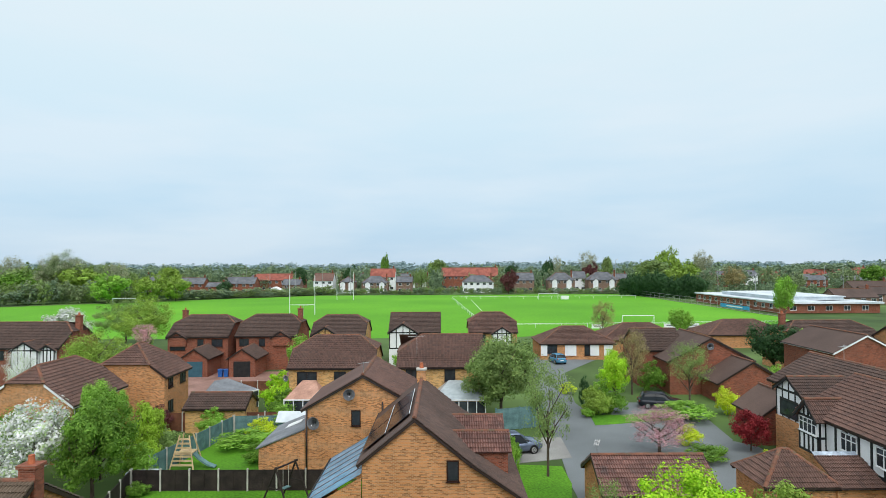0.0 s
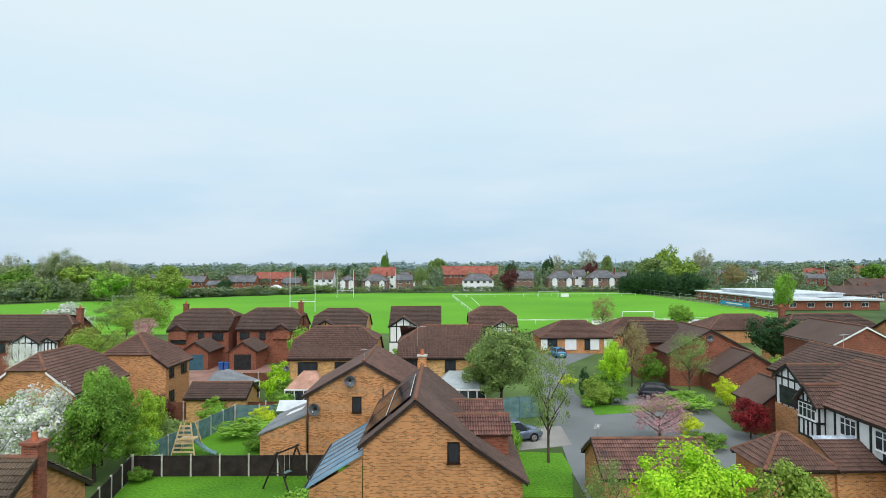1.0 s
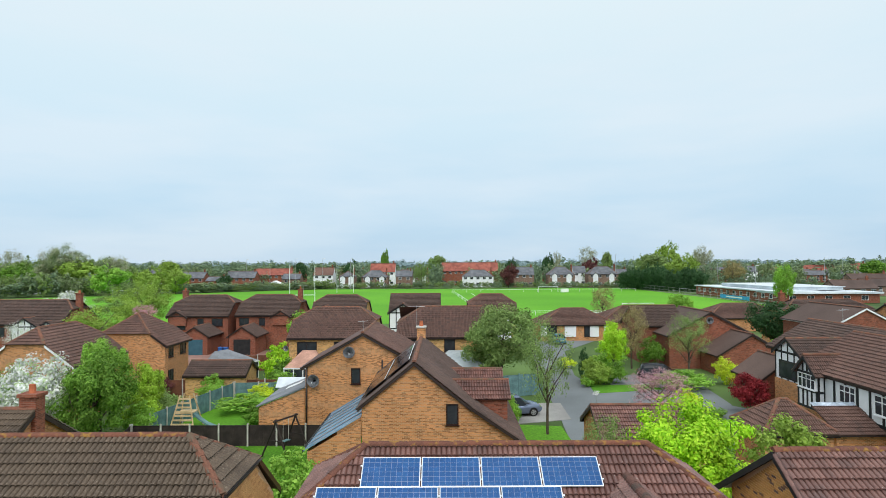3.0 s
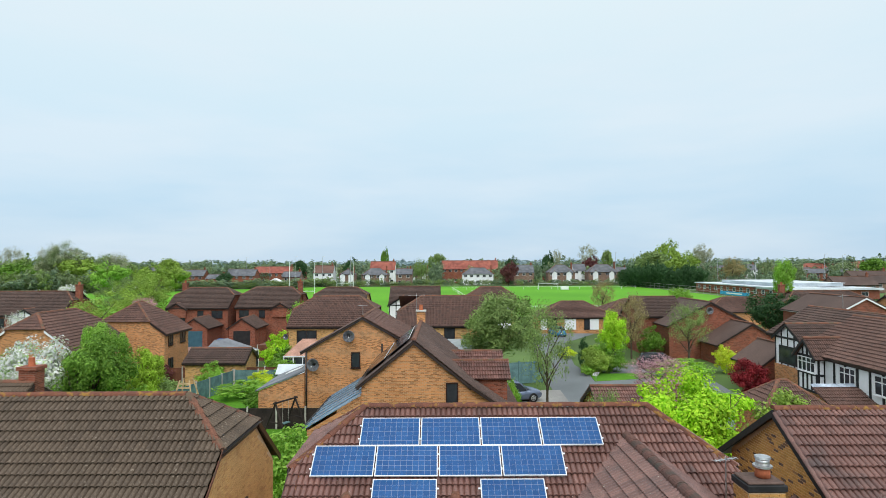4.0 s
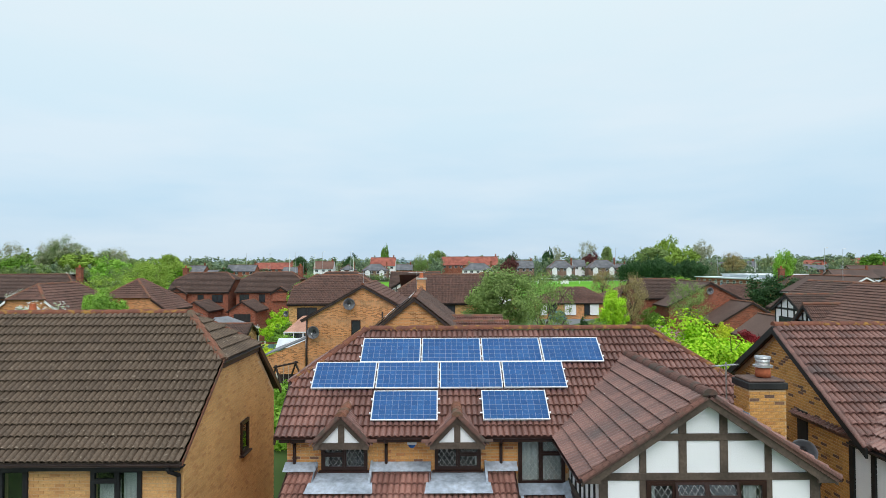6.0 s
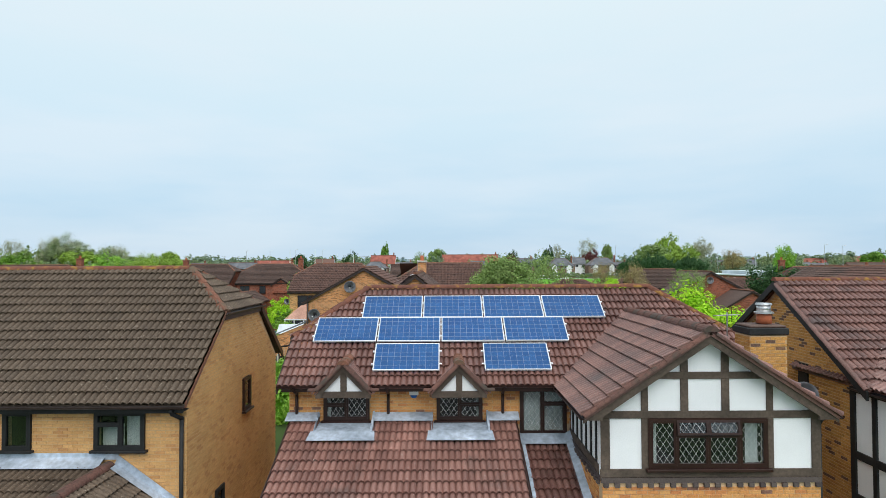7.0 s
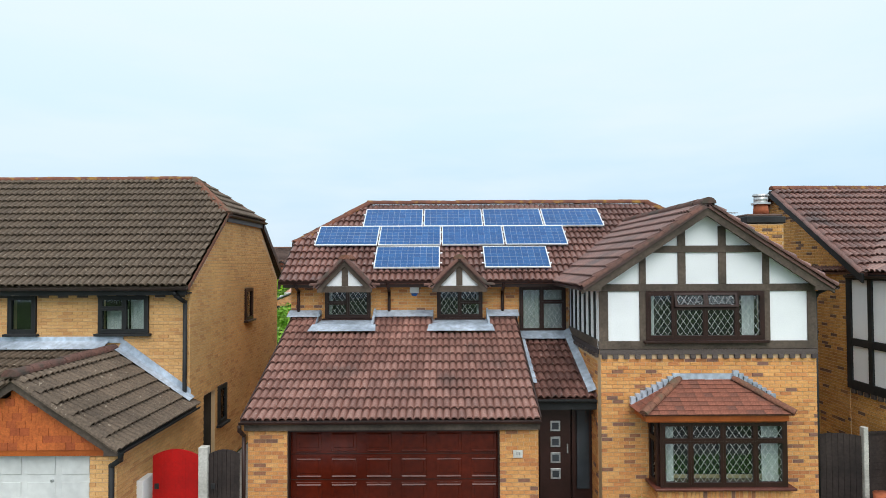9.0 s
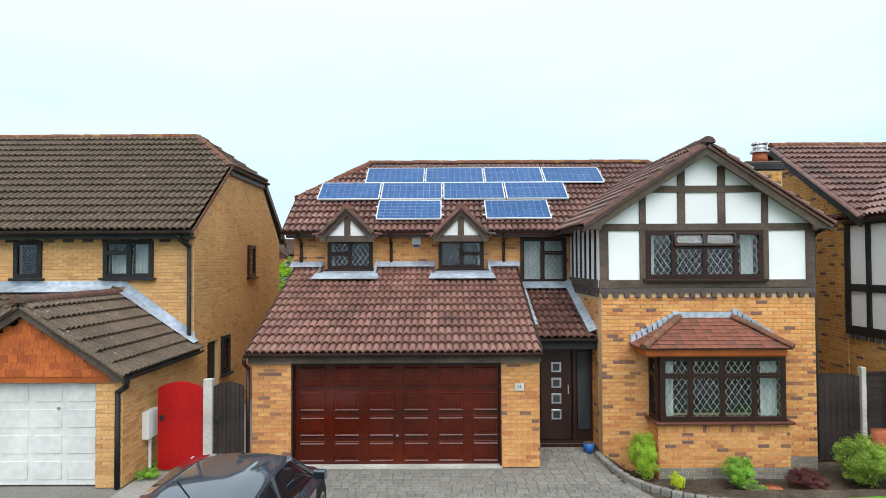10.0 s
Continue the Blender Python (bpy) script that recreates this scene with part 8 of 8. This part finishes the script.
# white walls of the bungalow
for a, b in ((-5.9, -4.9), (-2.1, -0.3), (1.9, 3.3), (4.1, 5.5)):
    part("panel", bx(a, b, -4.12, -4.02, 0.6, 2.5), M_WHITE, bung)

# ---- playing field ----
def rugby_posts(label, x, y, gap, h):
    g = thing("rugby_posts", label, "rugby posts", pose(x, y, 0), "rugby posts")
    for s in (-1, 1):
        part("upright", tb((s * gap / 2, 0, 0), (s * gap / 2, 0, h), 0.11, 0.08, 8), M_STEEL, g)
    part("crossbar", tb((-gap / 2, 0, 3.0), (gap / 2, 0, 3.0), 0.08, n=8), M_STEEL, g)


rugby_posts("tall white rugby posts on the field", -42.5, 182, 7.6, 12)
rugby_posts("tall white rugby posts at the far end", -41.6, 256, 7.0, 12)


def goal(label, x, y, w, yaw=0):
    g = thing("football_goal", label, "goal", pose(x, y, 0, 0, 0, yaw), "football goals")
    for s in (-1, 1):
        part("upright", tb((s * w / 2, 0, 0), (s * w / 2, 0, 2.5), 0.08, n=8), M_STEEL, g)
        part("stay", tb((s * w / 2, 0, 2.45), (s * w / 2, 1.6, 0), 0.03, n=5), M_STEEL, g)
    part("crossbar", tb((-w / 2, 0, 2.5), (w / 2, 0, 2.5), 0.08, n=8), M_STEEL, g)


goal("white football goal at the near end", 47.3, 145.5, 7.6)
goal("white football goal at the far end", 44.6, 254, 8.2)
goal("white football goal on the second pitch", -122, 230, 9.0)
db = thing("dugout", "small white dugout beside the far goal", "dugout", pose(51.5, 254, 0))
part("shelter", bevelled(bx(-1.6, 1.6, -0.6, 0.6, 0, 1.5), 0.1, 2), M_UPVC, db)
for bx0, by0_, bw_, mt, lb in ((36.2, 140.6, 2.8, M_UPVC, "white"), (42.5, 140.8, 2.8, M_UPVC, "white"), (53.8, 141.5, 3.6, M_UPVC, "white"), (59.2, 142, 2.6, M_UPVC, "white"), (65.2, 142.5, 3.0, M_BLUEB, "blue"), (70.8, 143, 2.8, M_UPVC, "white")):
    ab = thing("advertising_board", lb + " advertising board by the pitch rail", "board", pose(bx0, by0_, 0), "pitch boards")
    part("face", bx(-bw_ / 2, bw_ / 2, -0.03, 0.03, 0.0, 0.95), mt, ab)
    part("writing_bar", bx(-bw_ / 3, bw_ / 3, -0.036, -0.03, 0.42, 0.6), M_SHEET if lb == "white" else M_UPVC, ab)


def rail_fence(label, p0, p1, h, step, mat, mesh=False):
    p0, p1 = Vector((*p0, 0)), Vector((*p1, 0))
    d = p1 - p0
    n = round(d.length / step)
    f = thing("rail_fence", label, "fence")
    for i in range(n + 1):
        q = p0 + d * i / n
        part("post", tb(q, q + Z * h, 0.05, n=6), mat, f)
    for zz in ((h - 0.05,) if not mesh else (h - 0.05, h * 0.5, 0.2)):
        part("rail", tb(p0 + Z * zz, p1 + Z * zz, 0.045, n=6), mat, f)


rail_fence("white rail along the side of the pitch", (4.0, 257), (9.5, 150), 1.1, 6, M_STEEL)
rail_fence("white rail along the near side of the pitch", (9.5, 141), (84, 146), 1.1, 6, M_STEEL)
rail_fence("white rail along the far side of the pitch", (4.0, 258), (84, 262), 1.1, 6, M_STEEL)
rail_fence("grey mesh fence beside the school", (91, 280), (94, 168), 2.4, 5, M_METAL, True)
for a, b in (((12, 254), (13, 150)), ((13, 150), (80, 153))):
    d = Vector(b) - Vector(a)
    nrm = Vector((-d.y, d.x)).normalized() * 0.07
    ln = sheet("pitch_line", [tuple(Vector(a) + nrm), tuple(Vector(a) - nrm), tuple(Vector(b) - nrm), tuple(Vector(b) + nrm)], 0.012, M_LINE, "white painted pitch line", "pitch line", 0.01)

# school
sc_ = thing("school_building", "long low red brick school with a pale flat roof", "school")
a, b = Vector((99.5, 236)), Vector((100.3, 180))
d = (b - a)
ang = math.degrees(math.atan2(d.y, d.x))
ms = pose(a.x, a.y, 0, 0, 0, ang)
def sp(name, bm, mat, m):
    ob = part(name, bm, mat, sc_)
    ob.matrix_basis = m
    return ob
sp("wing_wall", bx(0, d.length, 0, 14, 0, 3.2), M_FRED, ms)
sp("wing_roof", bx(-0.4, d.length + 0.4, -0.5, 14.4, 3.2, 3.55), M_FLAT, ms)
sp("hall_wall", bx(12, d.length - 6, 4.5, 24, 3.56, 4.5), M_FLAT, ms)
sp("hall_roof", bx(11.6, d.length - 5.6, 4.1, 24.4, 4.5, 4.72), M_FLAT, ms)
for i in range(12):
    window(sc_, ms @ Matrix.Translation((3.0 + i * 4.5, 0, 1.2)), 1.7, 1.4, 2, M_UPVC)
ms2 = pose(100.6, 179.6, 0, 0, 0, 0)
sp("front_wall", bx(0, 30, 0, 12, 0, 2.8), M_FRED, ms2)
sp("front_roof", bx(-0.6, 30.8, -0.8, 12.4, 2.8, 3.3), M_FLAT, ms2)
for i in range(5):
    window(sc_, ms2 @ Matrix.Translation((4 + i * 5.4, 0, 0.9)), 2.0, 1.3, 2, M_UPVC)
sgn = sp("sign_band", bx(2, 22, -0.86, -0.82, 2.9, 3.2), M_UPVC, ms2)
bn_ = thing("banner", "blue and white banner hung on the school fence", "banner", pose(93.1, 192, 0, 0, 0, -88.5))
part("cloth", bx(-9, 9, -0.05, 0.0, 0.6, 1.8), M_BLUEB, bn_)
part("writing_bar", bx(-5, 5, -0.06, -0.05, 1.0, 1.4), M_UPVC, bn_)


def lamp_post(label, x, y, h):
    lp = thing("lamp_post", label, "lamp post", pose(x, y, 0), "lamp posts")
    part("column", tb((0, 0, 0), (0, 0, h), 0.12, 0.07, 8), M_METAL, lp)
    part("bracket", tb((0, 0, h), (0.9, 0, h + 0.15), 0.05, n=6), M_METAL, lp)
    part("lantern", bevelled(bx(0.7, 1.3, -0.14, 0.14, h + 0.08, h + 0.24), 0.04, 1), M_UPVC, lp)


for x_, y_, h_ in ((-46, 300, 15), (-60, 300, 15), (-75, 305, 15), (-160, 300, 14), (-108, 330, 15), (-95, 330, 15), (95, 330, 17), (105, 330, 16), (120, 262, 12), (112, 215, 11), (140, 220, 14), (160, 240, 14), (185, 250, 14)):
    lamp_post("tall slim lamp post beyond the field", x_, y_, h_)


# ---- houses beyond the field ----
def far_house(label, x, y, length, eave, pitch, k, wall, roof):
    n = max(2, int(length / 3.2))
    wins = []
    for i in range(n):
        xx = round(-length / 2 + length * (i + 0.5) / n, 1)
        wins += [("f", xx, round(eave - 1.75, 1), 1.6, 1.25, 2), ("f", xx, 0.9, 1.8, 1.4, 2)]
    house(label, x, y, 0, length, 8.5, eave, pitch, k, k, wall, roof, wins, chimney=(length / 2 - 1, 0, eave + pitch * 4.5 + 0.9) if length > 8 else None, tiles=False, frame_mat=M_UPVC, barge=M_UPVC if "white" in label else M_GUTTER,
          gables=[(q * length * 0.27, 2.6, 0.7, eave - 0.5, M_WHITE if wall is M_FBRN else wall, False) for q in (-1, 1)] if length < 17 and wall is not M_WHITE and k == 0 else ())


far_house("red brick house with a grey roof beyond the field", -132.4, 318, 14.7, 5.4, 0.72, 1, M_FRED, M_SLATE)
far_house("small red brick house with white barge boards", -117.2, 312, 8.8, 4.1, 0.46, 1, M_FRED, M_SLATE)
far_house("red brick house with roof lights beyond the field", -105.2, 316, 14.9, 5.5, 0.75, 1, M_FRED, M_SLATE)
far_house("long red-roofed brick house beyond the field", -97.6, 350, 21.4, 6.3, 0.84, 1, M_FRED, M_FTILE)
far_house("brick house with a grey roof beyond the field", -80.4, 322, 9.4, 4.6, 0.63, 1, M_FBRN, M_SLATE)
far_house("white rendered house with a brown roof", -63.9, 325, 10.4, 6.6, 0.9, 1, M_WHITE, M_TILE_R)
far_house("dark brick house with a hipped roof", -50.4, 320, 8.1, 5.9, 0.66, 0, M_FBRN, M_SLATE)
far_house("pair of brick houses with grey roofs", -36.0, 322, 13.9, 5.6, 0.77, 0, M_FBRN, M_SLATE)
far_house("white house with a large orange-red roof", -34.2, 345, 14.0, 8.0, 1.07, 1, M_WHITE, M_FTILE)
far_house("brick house with bay windows", -20.4, 320, 8.4, 5.8, 0.65, 1, M_FBRN, M_SLATE)
far_house("long terrace with orange-red tiled roofs", 15.7, 352, 32.5, 8.2, 1.11, 1, M_FRED, M_FTILE)
far_house("white-fronted pair of houses with grey roofs", 18.5, 320, 16.3, 5.7, 0.77, 0, M_WHITE, M_SLATE)
far_house("brick house with a dark roof beyond the field", 43.0, 322, 10.6, 6.5, 0.89, 1, M_FBRN, M_SLATE)
far_house("brick pair of houses with a hipped roof", 62.5, 320, 13.9, 6.5, 0.88, 0, M_FBRN, M_SLATE)
far_house("white rendered gabled house", 75.5, 335, 6.9, 7.2, 0.81, 1, M_WHITE, M_SLATE)
far_house("brick pair of houses with grey hipped roof", 84.5, 320, 15.7, 6.6, 0.9, 0, M_FBRN, M_SLATE)
far_house("brick houses with grey roofs behind the hedge", 172.6, 420, 23.7, 6.6, 0.88, 1, M_FBRN, M_SLATE)
far_house("brick house behind the school", 193.5, 420, 15.8, 5.8, 0.78, 1, M_FBRN, M_SLATE)
far_house("pale house behind the school", 211.1, 420, 13.8, 6.2, 0.85, 1, M_WHITE, M_SLATE)
far_house("red-roofed house behind the school", 232.9, 420, 21.8, 5.7, 0.76, 1, M_FRED, M_FTILE)
far_house("brick house with a white-edged gable", 226.6, 370, 15.3, 4.6, 0.6, 1, M_FRED, M_SLATE)
far_house("long red-roofed houses behind the school", 266.5, 420, 33.6, 6.6, 0.88, 1, M_FRED, M_FTILE)
far_house("gabled brick house with a grey roof", 251.3, 370, 17.4, 4.5, 0.6, 1, M_FBRN, M_SLATE)
far_house("red-roofed house among trees", 287.3, 420, 15.8, 7.2, 0.99, 1, M_FRED, M_FTILE)
far_house("brown-roofed house with a timbered gable", 173.5, 246, 16.4, 4.7, 0.63, 1, M_FBRN, M_TILE_D)
far_house("low brown-roofed houses near the school", 138, 204, 14.0, 3.6, 0.6, 1, M_FBRN, M_TILE_D)
far_house("red brick gabled house at the edge", 260.7, 352, 19.9, 4.5, 0.6, 1, M_FRED, M_SLATE)
far_house("brown-roofed house near the car park", 160, 222, 13.0, 3.6, 0.6, 1, M_FBRN, M_TILE_D)
far_house("pale house among the trees", -177.3, 262, 7.4, 5.4, 0.61, 1, M_WHITE, M_SLATE)
far_house("red brick house hidden among trees", -157.3, 335, 9.5, 6.2, 0.83, 1, M_FRED, M_SLATE)
gz = thing("gazebo", "white pointed garden tent beyond the field", "tent", pose(-83.5, 300, 0))
part("canopy", pr([(-3.6, 2.4), (3.6, 2.4), (0, 4.2)], -3, 3), M_UPVC, gz)
for s in (-1, 1):
    for q in (-1, 1):
        part("tent_leg", tb((s * 3.4, q * 2.8, 0), (s * 3.4, q * 2.8, 2.45), 0.06, n=6), M_STEEL, gz)

# ---- distant trees ----
FAR_TREES = (
    ("tall leafing tree at the field's edge", -169, 265, 12, 23, "L_TWIG", 2), ("broad leafing tree beside it", -156, 262, 11, 16.5, "L_OLIVE", 1), ("bare-topped tree at the field's edge", -146, 268, 8, 17.5, "L_TWIG", 2),
    ("bright green tree by the field", -133, 240, 8.5, 13.4, "L_LIGHT", 0.5), ("green tree by the field", -121, 246, 7, 12.5, "L_OLIVE", 0.5), ("green bushy tree by the field", -112, 252, 6.5, 11.5, "L_OLIVE", 0.5),
)


def woods(label, name, rows, leaves, seed):
    """Far woodland as one sheet of leaf clumps. rows: x, y, radius, top of each crown."""
    rng = np.random.default_rng(seed)
    protos = []
    for me in CROWNS["far"]:
        v = np.empty(len(me.vertices) * 3)
        me.vertices.foreach_get("co", v)
        protos.append(v.reshape(-1, 3))
    vs, n = [], 0
    for x, y, r, top in rows:
        p = protos[rng.integers(0, 3)]
        keep = len(p) // 4
        use = keep // 3 if y < 420 else keep // 5 if y < 720 else keep // 7
        q = p[: use * 4].reshape(-1, 4, 3)
        mid_q = q.mean(axis=1, keepdims=True)
        q = (mid_q + (q - mid_q) * (1.45 if y < 420 else 1.75 if y < 720 else 2.0)).reshape(-1, 3)
        half = top * 0.52
        a = rng.random() * 6.28
        c, s = math.cos(a), math.sin(a)
        vs.append(np.stack([x + r * (q[:, 0] * c - q[:, 1] * s), y + r * (q[:, 0] * s + q[:, 1] * c), top - half + half * q[:, 2]], 1))
    v = np.concatenate(vs)
    f = np.arange(len(v)).reshape(-1, 4)
    ob = mesh_of(name, v.tolist(), f.tolist(), leaves)
    return tagged(ob, label, "woodland", kind="stuff")


for lb_, x_, y_, r_, t_, lf_, low_ in FAR_TREES:
    tree(lb_, x_, y_, r_, t_, {"L_TWIG": L_TWIG, "L_OLIVE": L_OLIVE, "L_LIGHT": L_LIGHT}[lf_], "thin" if lf_ == "L_TWIG" else "dense", low=low_)
tree("maroon-leaved tree beyond the field", 33, 302, 5.4, 13.2, L_MAROON, "dense", low=0.6)
tree("large maroon-leaved tree behind the houses", 87, 352, 6.0, 17.0, L_MAROON, "dense", low=2)
tree("green tree behind the far houses", 99, 360, 5.0, 22.5, L_SPRING, "dense", low=3)
tree("bare twiggy tree behind the houses", 92, 380, 7.5, 24, L_TWIG, "thin", low=5)
tree("bare twiggy tree above the houses", 74, 390, 4.5, 21, L_TWIG, "thin", low=5)
tree("dark conifer behind the houses", 66, 380, 5.0, 20, L_DARK, "dense", low=1)
tree("dark twin conifer behind the houses", 43, 370, 5.0, 17, L_DARK, "dense", low=1)
tree("dark conifer beside the white house", -84, 350, 6.5, 16.5, L_DARK, "dense", low=0.5)
tree("dark tree behind the hipped house", -53, 345, 6.0, 16, L_DARK, "dense", low=0.5)
tree("tall slim poplar on the skyline", -42, 430, 4.0, 24.5, L_MID, "dense", low=3)
tree("leafing tree beyond the field", -11, 305, 5.5, 15.0, L_SPRING, "airy", low=0.5)
tree("broad dark tree on the skyline", -5, 430, 9, 22, L_GREY, "dense", low=2)
tree("broad green tree above the hedge", 106, 300, 13, 20, L_SPRING, "dense", low=3)
tree("yellow-green tree above the hedge", 113, 285, 9, 17.5, L_OLIVE, "dense", low=3)
tree("tall leafing tree above the hedge", 128, 340, 8, 26, L_OLIVE, "dense", low=4)
tree("spreading leafing tree behind the school", 164, 380, 9, 25, L_TWIG, "airy", low=4)
tree("bronze leafing tree behind the school", 140, 290, 7, 15, L_BARE, "airy", low=2)
tree("dense green tree at the estate's edge", 236, 330, 9, 16, L_MID, "dense", low=1)
tree("very tall grey leafing tree on the skyline", -168, 265, 12.5, 23.5, L_FARG, "airy", low=3)
tree("broad grey leafing tree beside the tall one", -152, 272, 9, 17.5, L_FARG, "airy", low=2)
tree("grey leafing tree above the far hedgerow", -136, 300, 8, 17, L_OLIVE, "dense", low=2)
tree("grey-green tree at the field's corner", -176, 250, 8, 14, L_MID, "dense", low=1)
tree("dark evergreen tree by the far hedgerow", -104, 285, 4.5, 8.5, L_DARK, "dense", low=0.4)
tree("tall leafing tree at the skyline", -205, 285, 8, 21, L_TWIG, "thin", low=3)
rng = random.Random(7)
for i in range(16):
    f = i / 15
    bush("tall dark evergreen hedge beyond the pitch", 86 + 22 * f, 284 - 30 * f, 4.2 + rng.random(), 9.5 + rng.random() * 4.0, L_DARK, name="hedge", kind="distant")
edge, mid, far, haze = [], [], [], []
for i in range(70):
    x_ = -175 + i * 1.7
    edge.append((x_ + rng.uniform(-2, 2), 216 + (x_ + 170) * 0.62 + 8 + rng.uniform(0, 14) if x_ < -60 else 298 + rng.uniform(0, 8), rng.uniform(3.5, 6.5), rng.uniform(5.5, 11) if x_ < -132 else rng.uniform(2.5, 5)))
for i in range(60):
    edge.append((-60 + i * 2.6 + rng.uniform(-1, 1), 299 + rng.uniform(-1, 6), rng.uniform(2, 4), rng.uniform(2.0, 4.5)))
for i in range(90):
    y_ = rng.uniform(262, 330)
    x_ = rng.uniform(-0.85, -0.51) * y_
    mid.append((x_, y_, rng.uniform(5, 9), rng.uniform(8, 17)))
for i in range(120):
    y_ = rng.uniform(330, 400)
    mid.append((rng.uniform(-0.85, 0.85) * y_, y_, rng.uniform(4, 7.5), rng.uniform(8, 14.5)))
for i in range(22):
    y_ = rng.uniform(235, 330)
    x_ = rng.uniform(0.44, 0.85) * y_
    if x_ > 128 or y_ > 262:
        mid.append((x_, y_, rng.uniform(3, 5.5), rng.uniform(4.5, 9)))
for i in range(220):
    y_ = rng.uniform(400, 720)
    far.append((rng.uniform(-0.85, 0.85) * y_, y_, rng.uniform(9, 16), rng.uniform(11, 17)))
for i in range(300):
    y_ = rng.uniform(720, 1900)
    haze.append((rng.uniform(-0.85, 0.85) * y_, y_, rng.uniform(14, 30), rng.uniform(11, 20) + (y_ - 720) * 0.004))
# L_FAR and L_FARG rows have distance haze in their leaf colours
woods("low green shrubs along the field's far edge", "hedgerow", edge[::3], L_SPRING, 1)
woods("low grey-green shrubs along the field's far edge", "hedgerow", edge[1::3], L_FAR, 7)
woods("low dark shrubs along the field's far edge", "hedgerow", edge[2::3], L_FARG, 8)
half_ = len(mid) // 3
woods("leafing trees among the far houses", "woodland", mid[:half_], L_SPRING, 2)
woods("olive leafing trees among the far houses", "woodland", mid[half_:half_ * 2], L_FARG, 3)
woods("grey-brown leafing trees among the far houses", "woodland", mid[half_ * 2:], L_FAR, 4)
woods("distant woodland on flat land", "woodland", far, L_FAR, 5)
# this row's haze comes only from its bluish leaf colour
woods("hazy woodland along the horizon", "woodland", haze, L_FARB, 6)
# more roofs between those trees
for i in range(26):
    y_ = 375 + rng.random() * 90
    x_ = (-0.55 + 1.3 * i / 25) * y_ + rng.uniform(-6, 6)
    far_house("brick house among trees beyond the field", round(x_, 1), round(y_, 1), round(rng.uniform(9, 15), 1), 5.2, round(rng.uniform(0.6, 0.85), 2), rng.choice((0, 1)), rng.choice((M_FRED, M_FBRN)), rng.choice((M_SLATE, M_FTILE, M_SLATE, M_TILE_R)))
